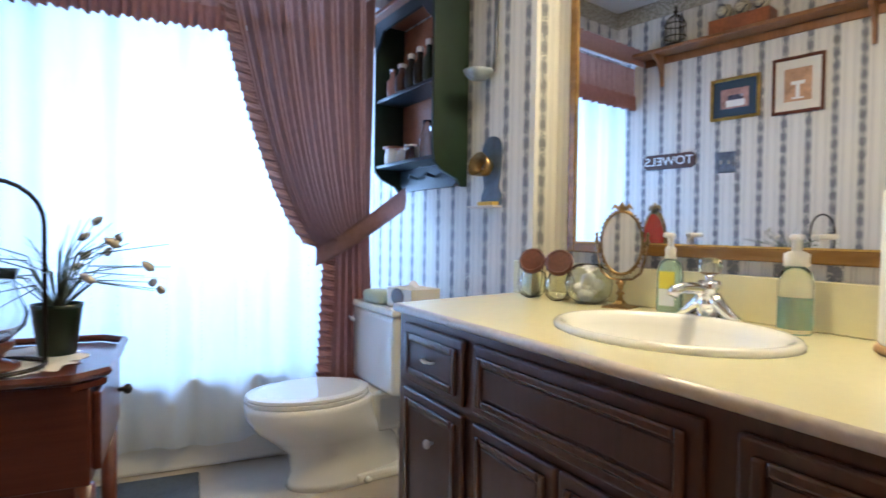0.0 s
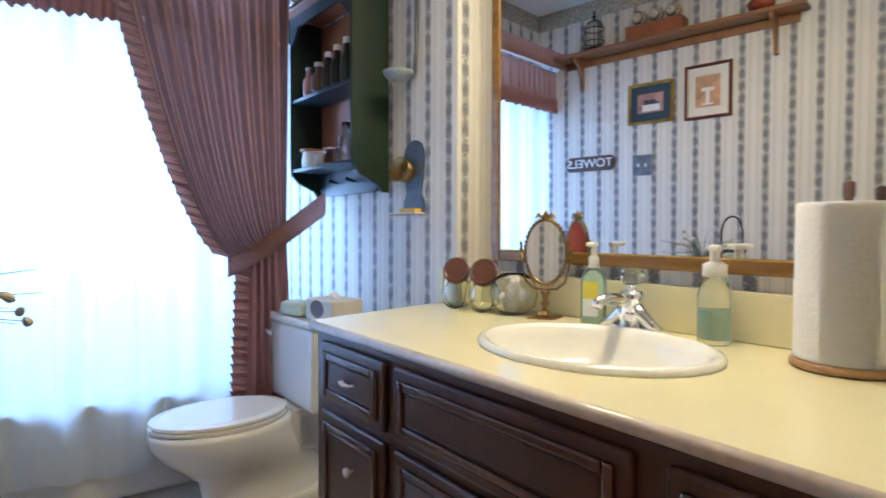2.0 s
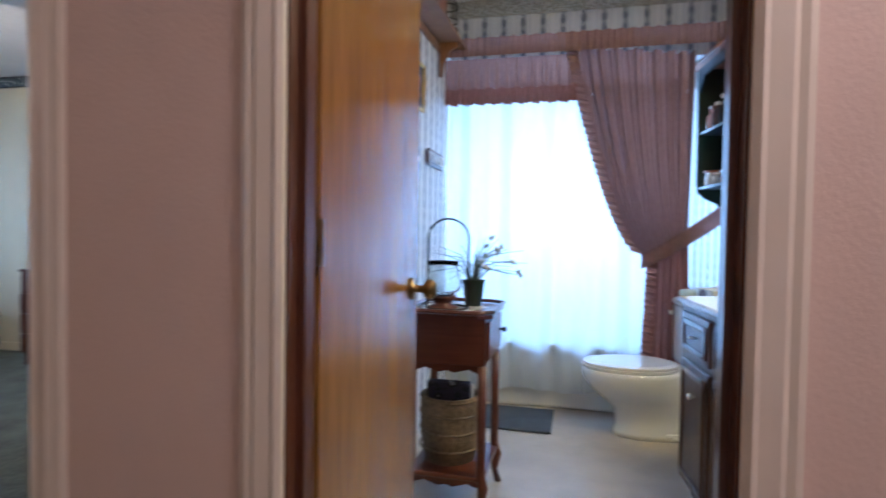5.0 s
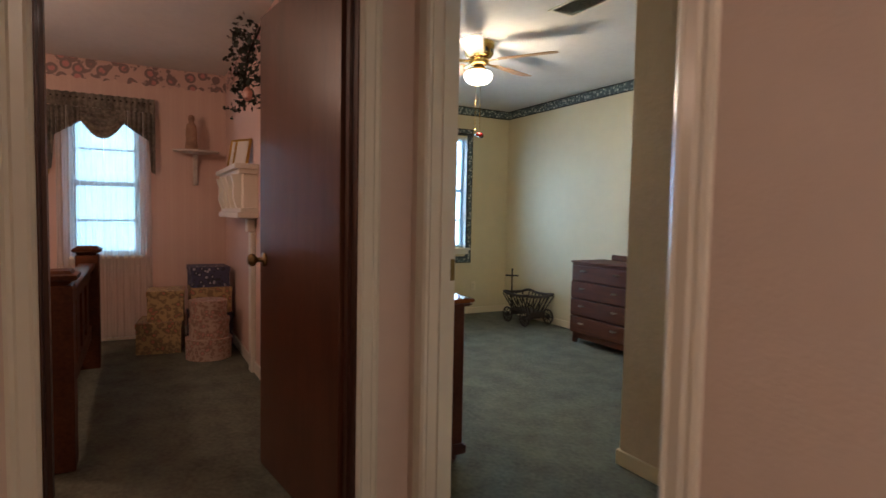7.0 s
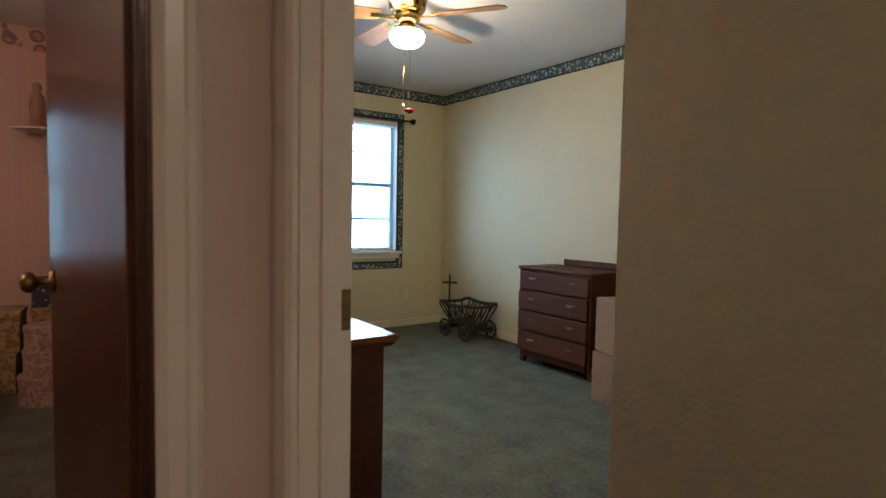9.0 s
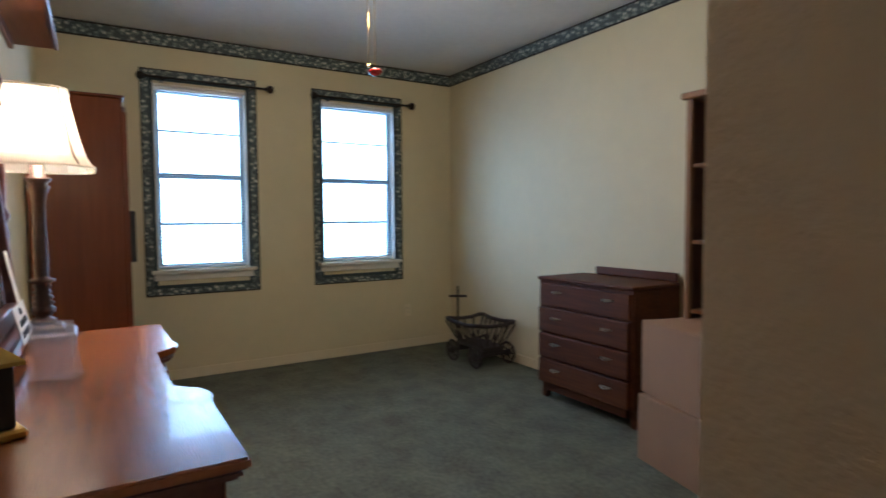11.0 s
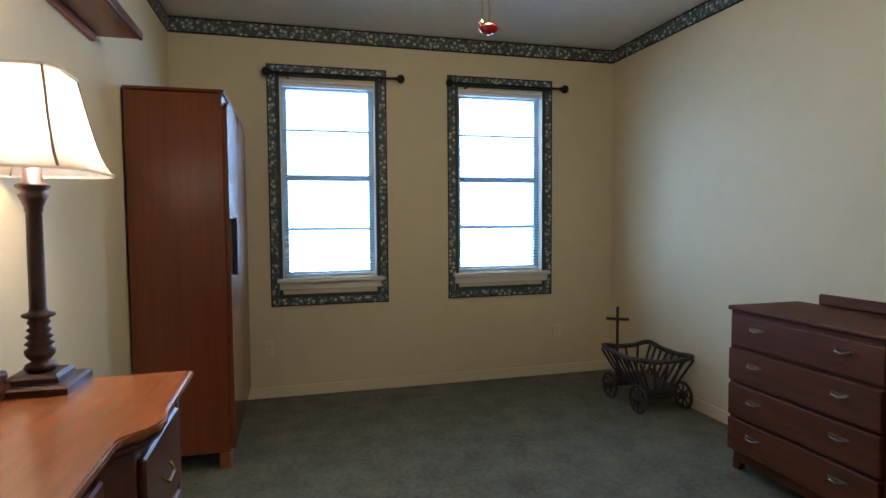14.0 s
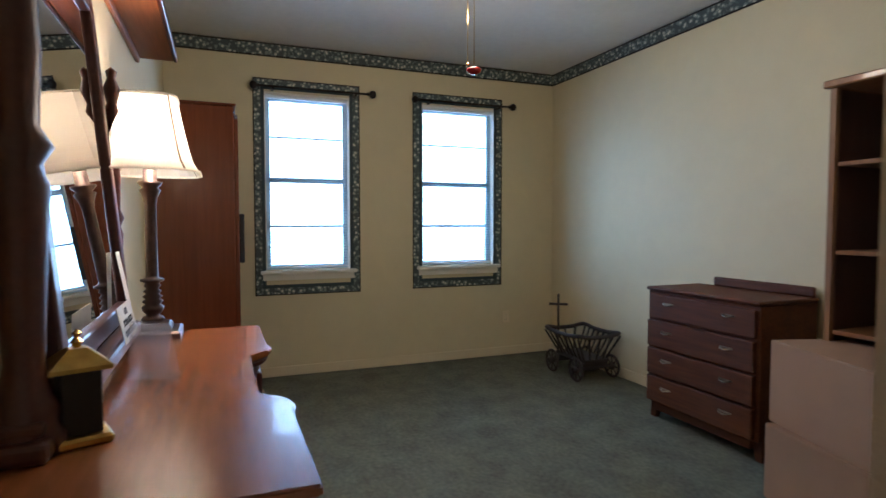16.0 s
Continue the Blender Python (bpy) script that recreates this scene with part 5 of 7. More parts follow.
# toilet
tl = tagged(empty("toilet", van(0.02, 0.35, 0)), "white porcelain toilet with its lid closed", "toilet")
part("tank", box(0.060, 0.245, -0.215, 0.235, 0.385, 0.722, 0.022, seg=3), PORCELAIN, tl, smooth=False)
part("tank_lid", box(0.050, 0.250, -0.228, 0.248, 0.7225, 0.757, 0.012, seg=3), PORCELAIN, tl)
part("flush_lever", tube([(0.055, 0.19, 0.675), (0.035, 0.19, 0.675), (0.030, 0.13, 0.668)], 0.008, 8), PORCELAIN, tl, smooth=True)


def oval(cx, rx_front, rx_back, ry, z, n=36):
    out = []
    for i in range(n):
        a = 2 * math.pi * i / n
        c, s = math.cos(a), math.sin(a)
        out.append((cx + (rx_back if c > 0 else rx_front) * c, 0.01 + ry * s, z))
    return out


def loft(rings):
    bm = bmesh.new()
    vs = [[bm.verts.new(p) for p in r] for r in rings]
    for a, b in zip(vs, vs[1:]):
        for i in range(len(a)):
            j = (i + 1) % len(a)
            bm.faces.new((a[i], a[j], b[j], b[i]))
    bm.faces.new(vs[0][::-1])
    bm.faces.new(vs[-1])
    bmesh.ops.recalc_face_normals(bm, faces=bm.faces[:])
    return bm


part("bowl", loft([oval(-0.10, 0.215, 0.33, 0.125, 0.0), oval(-0.10, 0.210, 0.33, 0.12, 0.03), oval(-0.11, 0.185, 0.32, 0.105, 0.07), oval(-0.12, 0.190, 0.31, 0.110, 0.15), oval(-0.15, 0.230, 0.29, 0.150, 0.21), oval(-0.18, 0.265, 0.28, 0.182, 0.265), oval(-0.195, 0.283, 0.26, 0.196, 0.315), oval(-0.20, 0.286, 0.26, 0.200, 0.350), oval(-0.20, 0.284, 0.26, 0.197, 0.369), oval(-0.20, 0.276, 0.25, 0.188, 0.374)]), PORCELAIN, tl, smooth=True)
part("base_flange", box(-0.05, 0.30, -0.115, 0.135, 0.0, 0.045, 0.015, seg=2), PORCELAIN, tl)
part("seat", loft([oval(-0.20, 0.278, 0.235, 0.186, 0.3745), oval(-0.20, 0.285, 0.24, 0.190, 0.378), oval(-0.20, 0.285, 0.24, 0.190, 0.390), oval(-0.20, 0.280, 0.235, 0.187, 0.393)]), PORCELAIN, tl)
part("lid", loft([oval(-0.20, 0.280, 0.235, 0.186, 0.3940), oval(-0.20, 0.284, 0.238, 0.190, 0.398), oval(-0.20, 0.280, 0.236, 0.188, 0.408), oval(-0.20, 0.24, 0.20, 0.16, 0.414)]), PORCELAIN, tl, "closed white lid")
part("bowl_neck", box(0.03, 0.24, -0.10, 0.12, 0.20, 0.384, 0.03, seg=3), PORCELAIN, tl)
for s in (-0.10, 0.12):
    part("bolt_cap", lathe([(0.018, 0), (0.018, 0.01), (0.008, 0.02)], 14, m=pose(0.0, s * 1.15, 0.012)), PORCELAIN, tl, smooth=True)

tb = tagged(empty("tissue_box", van(0.18, 0.185, 0.758, 6)), "white and brown tissue box on the toilet tank", "tissue box")
part("box", box(-0.065, 0.085, -0.115, 0.075, 0, 0.085, 0.003), PAPER, tb)
part("opening", lathe([(0.036, 0.0), (0.036, 0.001)], 24, m=pose(-0.0655, -0.01, 0.048, 0, -90, 0) @ Matrix.Diagonal((1.0, 1.35, 1, 1))), VANWOOD, tb)
part("tissue", sheet(lambda a, b: (0.0 + 0.03 * a, -0.05 + 0.09 * b + 0.012 * a, 0.0855 + 0.028 * math.sin(math.pi * b) * (0.4 + 0.6 * a)), 6, 8), TOWELP, tb, smooth=True)
soap = tagged(empty("soap_pack", van(0.13, 0.365, 0.758, 10)), "pale green wrapped soap bar on the toilet tank", "soap")
part("wrap", box(-0.05, 0.05, -0.075, 0.075, 0, 0.06, 0.018, seg=3), material("pale_green_wrap", (0.55, 0.62, 0.48), 0.4), soap, smooth=True)
bin_ = tagged(empty("plastic_bag", van(0.24, 0.09, 0.001)), "crumpled white plastic bag beside the toilet", "bag")
part("bag", lathe([(0.05, 0), (0.065, 0.04), (0.055, 0.10), (0.062, 0.14), (0.03, 0.18), (0.04, 0.21)], 11), WHITEP, bin_)

# green wall cabinet
gc = tagged(empty("wall_cabinet", van(0, 0, 0)), "dark green open wall cabinet with peg rail and wooden crown", "wall cabinet")
GU0, GU1, GV0, GV1, GZ0, GZ1 = 0.225, TOIW - 0.001, 0.075, 0.68, 1.290, 2.115
side = [(GU0, GZ1), (GU1, GZ1), (GU1, GZ0 - 0.01), (GU1 - 0.03, GZ0 - 0.01), (GU1 - 0.05, GZ0 + 0.02), (GU0 + 0.045, GZ0 + 0.055), (GU0 + 0.01, GZ0 + 0.09), (GU0, GZ0 + 0.14)]
for v in (GV0, GV1 - 0.02):
    part("side_panel", extrude(side, 0.02, m=pose(0, v, 0), bevel=0.002), GREENPAINT, gc)
part("back_panel", box(GU1 - 0.008, GU1 - 0.0005, GV0 + 0.0205, GV1 - 0.0205, GZ0, GZ1 - 0.01), SHELFWOOD, gc, "bare reddish wood back")
for z in (GZ0 + 0.105, GZ0 + 0.43):
    part("shelf", box(GU0 + 0.012, GU1 - 0.009, GV0 + 0.0205, GV1 - 0.0205, z, z + 0.016, 0.002), BLUEPAINT, gc)
part("peg_rail", extrude([(GV0 + 0.021, GZ0 + 0.104), (GV1 - 0.021, GZ0 + 0.104), (GV1 - 0.021, GZ0 + 0.03), (GV1 - 0.08, GZ0 - 0.005), (GV0 + 0.08, GZ0 - 0.005), (GV0 + 0.021, GZ0 + 0.03)], 0.016, m=pose(GU1 - 0.010, 0, 0, 0, 0, 90)), BLUEPAINT, gc)
for v in (0.15, 0.31, 0.47):
    part("peg", tube([(GU1 - 0.027, v, GZ0 + 0.05), (GU1 - 0.075, v, GZ0 + 0.062)], [0.006, 0.010], 8), BLUEPAINT, gc)
part("face_arch", extrude([(GV0 + 0.0205, GZ1 - 0.001), (GV1 - 0.0205, GZ1 - 0.001), (GV1 - 0.0205, GZ1 - 0.14), (GV1 - 0.07, GZ1 - 0.10), (GV1 - 0.11, GZ1 - 0.055), (GV0 + 0.11, GZ1 - 0.055), (GV0 + 0.07, GZ1 - 0.10), (GV0 + 0.0205, GZ1 - 0.14)], 0.014, m=pose(GU0 + 0.016, 0, 0, 0, 0, 90)), BLUEPAINT, gc)
part("crown", box(GU0 - 0.045, GU1, GV0 - 0.045, GV1 + 0.045, GZ1 + 0.0005, GZ1 + 0.022, 0.008, seg=2), SHELFWOOD, gc, "reddish wooden crown board")
part("top_board", box(GU0 - 0.02, GU1, GV0 - 0.02, GV1 + 0.02, GZ1 + 0.0225, GZ1 + 0.04, 0.006), SHELFWOOD, gc)


def bottle(u, v, z, r, h, mat, label, cap=None, neck=0.35):
    b = tagged(empty("bottle", van(u, v, z)), label, "bottle", "bottles on the green cabinet")
    part("body", lathe([(r * 0.92, 0), (r, h * 0.05), (r, h * 0.6), (r * neck, h * 0.78), (r * neck, h)], 16), mat, b, smooth=True)
    if cap:
        part("cap", lathe([(r * neck * 1.3, h + 0.0003), (r * neck * 1.3, h * 1.15), (r * neck * 0.9, h * 1.18)], 14), cap, b)
    return b


PINKB = material("pink_bottle", (0.55, 0.28, 0.22), 0.3)
z = GZ0 + 0.4465
for v, r, h, mat, l, cap in ((0.52, 0.026, 0.11, PINKB, "small pink bottle with a silver cap", CHROME), (0.42, 0.034, 0.11, VANWOOD, "small dark brown bottle", WHITEP), (0.33, 0.030, 0.13, BLACK, "small dark bottle with a pale cap", WHITEP), (0.25, 0.030, 0.14, DARKMETAL, "slim dark bottle with a pale cap", WHITEP), (0.17, 0.028, 0.15, GREENPAINT, "slim dark green bottle with pale cap", WHITEP)):
    bottle(0.255, v, z, r, h, mat, l, cap, 0.45)
z = GZ0 + 0.1215
bottle(0.29, 0.56, z, 0.048, 0.075, PAPER, "squat cream jar with a cloth top", SHELFWOOD, 0.9)
bottle(0.29, 0.45, z, 0.042, 0.055, PLASTER, "squat grey stoneware jar", CHROME, 0.8)
bottle(0.28, 0.34, z, 0.042, 0.060, GLASS, "small glass jar with a metal lid", CHROME, 0.8)
bottle(0.30, 0.25, z, 0.038, 0.17, GLASS, "small clear glass pitcher", None, 0.6)
bottle(0.31, 0.155, z, 0.040, 0.11, BLACK, "small dark round tin", CHROME, 0.9)

# ladle and tin scoop on the return wall
PEWTER = material("grey_enamel", (0.16, 0.17, 0.19), 0.4, 0.5, 40, 0.3)
ld = tagged(empty("enamel_ladle", van(TOIW - 0.002, -0.105, 1.722, -90)), "grey enamel ladle hanging on the wallpaper", "ladle")
own = bmesh.new()
part("bowl", lathe([(0.002, -0.03), (0.04, -0.022), (0.058, 0.0), (0.060, 0.010), (0.055, 0.010), (0.038, -0.016), (0.002, -0.022)], 24, m=pose(-0.02, -0.062, 0.0, 0, 0, 0), caps=False), ENAMEL, ld, smooth=True)
part("handle", tube([(0.02, -0.016, 0.005), (0.024, -0.010, 0.10), (0.026, -0.008, 0.33)], [0.008, 0.007, 0.011], 8), PEWTER, ld, smooth=True)
tn = tagged(empty("tin_scoop_holder", van(TOIW - 0.001, -0.105, 1.190, -90) @ Matrix.Diagonal((1.35, 1, 1.1, 1))), "blue-grey tin match holder with a round cup", "wall holder")
part("back_plate", extrude([(-0.05, 0), (0.05, 0), (0.05, 0.04), (0.035, 0.07), (0.045, 0.12), (0.05, 0.20)] + arc(0, 0.21, 0.048, 0, 180, 8) + [(-0.05, 0.20), (-0.045, 0.12), (-0.035, 0.07), (-0.05, 0.04)], -0.004), material("blue_tin", (0.10, 0.14, 0.20), 0.5, 0.3, 30, 0.3), tn)
part("cup", lathe([(0.030, 0.0), (0.046, 0.055), (0.043, 0.055), (0.027, 0.004)], 20, m=pose(-0.015, -0.01, 0.14, 75, 0, 0), caps=False), OLDBRASS, tn, smooth=True)
part("tray", box(-0.075, 0.055, -0.055, -0.0045, -0.006, 0.002, 0.002), PLASTER, tn)
part("yellow_block", box(-0.03, 0.045, -0.045, -0.010, 0.0025, 0.016, 0.002), material("yellow_soap", (0.65, 0.42, 0.06), 0.5), tn)

# things on the counter
pt = tagged(empty("paper_towel_roll", vant(0.668, -1.455, CT + 0.0005)), "white paper towel roll on a round brown wooden stand", "paper towel roll")
part("stand_base", lathe([(0.105, 0), (0.112, 0.006), (0.112, 0.016), (0.105, 0.022)], 36), OAK, pt, "brown wooden base", smooth=True)
part("stand_post", lathe([(0.010, 0.0225), (0.010, 0.40), (0.013, 0.41), (0.013, 0.44), (0.003, 0.444)], 14), VANWOOD, pt, smooth=True)
part("roll", lathe([(0.020, 0.024), (0.103, 0.024), (0.105, 0.03), (0.105, 0.385), (0.102, 0.392), (0.020, 0.392)], 48), TOWELP, pt, smooth=False)
part("loose_sheet", sheet(lambda a, b: (-0.1065 * math.sin(0.7 + a * 1.1), -0.1065 * math.cos(0.7 + a * 1.1) - 0.004 * a, 0.028 + 0.36 * b), 8, 1, 0.0008), TOWELP, pt)


def pump_bottle(u, v, r, h, mat, label, fat):
    b = tagged(empty("soap_dispenser", vant(u, v, CT + 0.0005, 20)), label, "soap dispenser", "soap dispensers by the basin")
    part("bottle", lathe([(r * 0.95, 0), (r, 0.01), (r, h * 0.5), (r * 0.85, h * 0.62), (r * 0.45, h * 0.68)], 24, sy=1.25 if not fat else 1), mat, b, smooth=True)
    part("collar", lathe([(r * (0.72 if fat else 0.5), h * 0.6805), (r * (0.72 if fat else 0.5), h * 0.80), (r * 0.4, h * 0.83)], 20), WHITEP, b, smooth=True)
    part("pump_stem", lathe([(r * 0.3, h * 0.8305), (r * 0.3, h * 0.94)], 12), WHITEP, b)
    part("pump_head", box(-r * 0.9 if fat else -0.045, r * 0.8 if fat else 0.012, -0.016, 0.016, h * 0.9405, h, 0.006, seg=2), WHITEP, b, "white pump head")
    return b


pb = pump_bottle(0.725, -1.120, 0.046, 0.285, GLASS, "clear foam soap bottle with green leaves and white pump", True)
part("label_print", lathe([(0.0445, 0.015), (0.0445, 0.10)], 20, caps=False), material("green_print", (0.22, 0.52, 0.42), 0.4, alpha=0.45), pb)
pb = pump_bottle(0.745, -0.690, 0.036, 0.285, GREENSOAP, "aqua hand soap bottle with a yellow label", False)
part("label_print", box(-0.038, -0.0365, -0.026, 0.026, 0.09, 0.15, 0.0005), material("yellow_label", (0.65, 0.60, 0.05), 0.5), pb)
part("label_print", box(-0.038, -0.0366, -0.026, 0.026, 0.03, 0.088, 0.0005), material("white_label", (0.7, 0.75, 0.8), 0.5), pb)

tm = tagged(empty("table_mirror", vant(0.705, -0.505, CT + 0.0005, 22)), "small oval antique brass vanity mirror on a stand", "mirror")
part("foot", lathe([(0.075, 0), (0.070, 0.006), (0.030, 0.014), (0.014, 0.028)], 4, m=pose(0, 0, 0, 0, 0, 45), sx=0.8), OLDBRASS, tm)
part("stem", lathe([(0.012, 0.028), (0.008, 0.045), (0.018, 0.055), (0.008, 0.065), (0.012, 0.085), (0.02, 0.095), (0.008, 0.105)], 14), OLDBRASS, tm, smooth=True)
ring = [(0, 0.078 * math.cos(t * math.pi / 20), 0.245 + 0.118 * math.sin(t * math.pi / 20)) for t in range(40)]
part("frame", tube(ring, 0.0065, 8, closed=True), OLDBRASS, tm, smooth=True)
own = bmesh.new()
for p in ring:
    bmesh.ops.create_icosphere(own, subdivisions=1, radius=0.0042, matrix=Matrix.Translation((0, p[1] * 1.10, 0.245 + (p[2] - 0.245) * 1.07)))
part("beading", own, OLDBRASS, tm)
part("mirror_glass", lathe([(0.078, -0.002), (0.078, 0.002)], 40, m=pose(0, 0, 0.245, 0, 90, 0) @ Matrix.Diagonal((1.5, 1, 1, 1))), MIRROR, tm)
part("backing", lathe([(0.077, 0.0022), (0.077, 0.004)], 40, m=pose(0, 0, 0.245, 0, 90, 0) @ Matrix.Diagonal((1.5, 1, 1, 1))), REDGLASS, tm, "dark red velvet back")
for s in (-1, 1):
    part("scroll", tube([(0, 0, 0.105), (0, s * 0.045, 0.110), (0, s * 0.075, 0.135), (0, s * 0.088, 0.18), (0, s * 0.095, 0.24)], 0.005, 6), OLDBRASS, tm, smooth=True)
    part("side_knob", lathe([(0.004, -0.015), (0.009, 0.0), (0.004, 0.015), (0.007, 0.025), (0.002, 0.035)], 10, m=pose(0, s * 0.096, 0.25)), OLDBRASS, tm, smooth=True)
    part("crest_leaf", tube([(0, s * 0.006, 0.365), (0, s * 0.028, 0.385), (0, s * 0.040, 0.370)], [0.006, 0.008, 0.003], 6), OLDBRASS, tm, smooth=True)
part("crest", lathe([(0.010, 0.360), (0.016, 0.378), (0.006, 0.392), (0.002, 0.402)], 10), OLDBRASS, tm, smooth=True)

VANLID = wood("dark_lid_wood", (0.07, 0.022, 0.014), (0.12, 0.040, 0.024), 0.3)
for u, v, lab in ((0.635, -0.085, "clear glass jar with a brown wooden lid, tipped forward"), (0.650, -0.235, "glass jar with a brown lid and wire bail")):
    jr = tagged(empty("glass_jar", vant(u, v, CT + 0.0005, 35)), lab, "jar", "glass jars with wooden lids")
    part("glass", lathe([(0.035, 0.001), (0.058, 0.03), (0.062, 0.07), (0.048, 0.105), (0.040, 0.115), (0.037, 0.115), (0.044, 0.102), (0.058, 0.07), (0.054, 0.03), (0.030, 0.005)], 24, m=pose(0.02, 0, 0.0)), GLASS, jr, smooth=True)
    part("lid", lathe([(0.054, 0.0), (0.058, 0.006), (0.058, 0.020), (0.050, 0.026), (0.045, 0.022)], 28, m=pose(0.0, 0, 0.150, 0, -62, 0)), VANLID, jr, "dark reddish brown wooden lid", smooth=False)
    part("wire_bail", tube([(-0.015, 0.052, 0.15)] + [(-0.055, 0.050 * math.cos(radians(t)), 0.058 - 0.055 * math.sin(radians(t))) for t in range(0, 181, 20)] + [(-0.015, -0.052, 0.15)], 0.002, 6), DARKMETAL, jr)
cot = tagged(empty("glass_canister", vant(0.70, -0.35, CT + 0.0005)), "round clear glass canister filled with white cotton balls", "canister")
part("glass", lathe([(0.05, 0), (0.085, 0.03), (0.095, 0.08), (0.080, 0.13), (0.05, 0.155), (0.048, 0.155), (0.077, 0.128), (0.092, 0.08), (0.082, 0.032), (0.048, 0.004)], 28), GLASS, cot, smooth=True)
rnd = random.Random(3)
for i in range(14):
    a, r = rnd.uniform(0, 6.28), rnd.uniform(0.0, 0.055)
    own = bmesh.new()
    bmesh.ops.create_icosphere(own, subdivisions=2, radius=0.026)
    for vtx in own.verts:
        vtx.co *= rnd.uniform(0.92, 1.06)
    part("cotton_ball", own, TOWELP, cot, m=pose(r * math.cos(a), r * math.sin(a), 0.032 + 0.022 * (i // 4)), smooth=True)

st = tagged(empty("small_stool", vant(0.63, -1.72, CT + 0.0005, 12)), "tiny dark blue painted wooden stool on the counter", "stool")
part("seat", box(-0.07, 0.07, -0.10, 0.10, 0.085, 0.100, 0.004), BLUEPAINT, st)
for sx in (-1, 1):
    for sy in (-1, 1):
        part("leg", tube([(sx * 0.045, sy * 0.065, 0.085), (sx * 0.062, sy * 0.095, 0.001)], [0.009, 0.007], 8), BLUEPAINT, st)
part("stretcher", tube([(0, -0.08, 0.05), (0, 0.08, 0.05)], 0.005, 8), SHELFWOOD, st)
pl = tagged(empty("ivy_plant", vant(0.63, -1.72, CT + 0.101)), "variegated green and white ivy in a cream pot on the stool", "plant")
part("pot", lathe([(0.035, 0), (0.050, 0.07), (0.054, 0.08), (0.048, 0.08), (0.040, 0.06)], 20), PORCELAIN, pl, smooth=True)
IVYW = material("ivy_margin", (0.60, 0.62, 0.42), 0.5)


def leaf_mesh(scale, rim=1.0):
    own = bmesh.new()
    pts = [(0, 0), (0.25, 0.16), (0.42, 0.10), (0.45, 0.36), (0.66, 0.30), (0.72, 0.0), (0.66, -0.30), (0.45, -0.36), (0.42, -0.10), (0.25, -0.16)]
    pts = [(0.36 + (x - 0.36) * rim, y * rim) for x, y in pts]
    c = own.verts.new((0.36 * scale, 0, 0.03 * scale + 0.0006 * (rim < 1)))
    vs = [own.verts.new((x * scale, y * scale, -0.05 * scale * abs(y) + 0.0006 * (rim < 1))) for x, y in pts]
    for i in range(len(vs)):
        own.faces.new((c, vs[i], vs[(i + 1) % len(vs)]))
    return own


big, small = None, None
for i in range(46):
    a, el, r = rnd.uniform(0, 360), rnd.uniform(-35, 60), rnd.uniform(0.03, 0.10)
    m = pose(0, 0, 0.09, 0, 0, a) @ pose(0, 0, 0, 0, -el, 0) @ Matrix.Translation((r, 0, 0)) @ pose(0, 0, 0, rnd.uniform(-40, 40), rnd.uniform(0, 60), 0)
    if big is None:
        big = part("leaf", leaf_mesh(0.060), IVYW, pl, m=m)
        small = part("leaf_heart", leaf_mesh(0.060, 0.72), IVYLEAF, big)
    else:
        l = new("leaf", big.data)
        l.parent, l.matrix_basis = pl, m
        s = new("leaf_heart", small.data)
        s.parent = l

# bath, curtains
tub = tagged(empty("bathtub", pose(0.17, 4.49, 0)), "white bathtub behind the curtains", "bathtub")
own = bmesh.new()
box(-0.82, 0.85, -0.34, 0.30, 0.0, 0.40, 0.02, bm=own, seg=2)
part("body", own, PORCELAIN, tub)
part("rim", box(-0.825, 0.86, -0.36, 0.305, 0.4005, 0.42, 0.008), PORCELAIN, tub)

CY = 4.10
lc = tagged(empty("white_curtain", pose(0, CY, 0)), "long white openwork curtain glowing with window light", "curtain")


def lace(u, v):
    x = -0.645 + 1.49 * u
    z = 0.125 + 0.010 * math.sin(u * 22) + 1.85 * v
    y = 0.020 * math.sin(x * 21 + 0.6 * math.sin(x * 5)) + 0.012 * math.sin(x * 47) + 0.006 * math.sin(v * 5)
    return (x, y, z)


part("panel", sheet(lace, 220, 14), LACE, lc, smooth=True)
own = bmesh.new()
for i in range(30):
    x = -0.62 + i * 0.046
    for k in range(26):
        if (k + i) % 2 == 0 or i % 3 == 0:
            zz = 0.50 + k * 0.018
            yy = 0.020 * math.sin(x * 21 + 0.6 * math.sin(x * 5)) + 0.012 * math.sin(x * 47) - 0.003
            box(x - 0.004, x + 0.004, yy - 0.0006, yy, zz, zz + 0.006, bm=own)
tagged(part("openwork", own, LACE, lc), kind="stuff")
part("curtain_rod", tube([(-0.65, 0.02, 1.99), (0.80, 0.02, 1.99)], 0.012, 10), WHITEP, lc)

rc = tagged(empty("rose_curtain", pose(-0.003, 4.06, -0.066) @ Matrix.Diagonal((1.06, 1, 1.06, 1))), "dusty rose ruffled curtain tied back in deep folds", "curtain")


def lead(v):
    """The curtain's leading edge from the tie (v 0) to the top (v 1)."""
    return 0.545 - 0.42 * v ** 0.62


def upper(u, v):
    xl, xr = lead(v), 0.762 + 0.012 * v
    x = xl + (xr - xl) * (u ** (1.0 + 0.25 * (1 - v)))
    z = 1.00 + 0.10 * u * (1 - v) + (1.12 + 0.07 * (1 - u)) * v
    f = 0.35 + 0.65 * v
    y = -0.02 + 0.032 * f * math.sin(u * 56 + 4 * math.sin(u * 6)) + 0.016 * math.sin(u * 127 + 2 * math.sin(u * 5)) - 0.05 * (1 - v) * math.sin(math.pi * u)
    return (x, y, z)


part("upper_drape", sheet(upper, 300, 30), ROSECLOTH, rc, smooth=True)


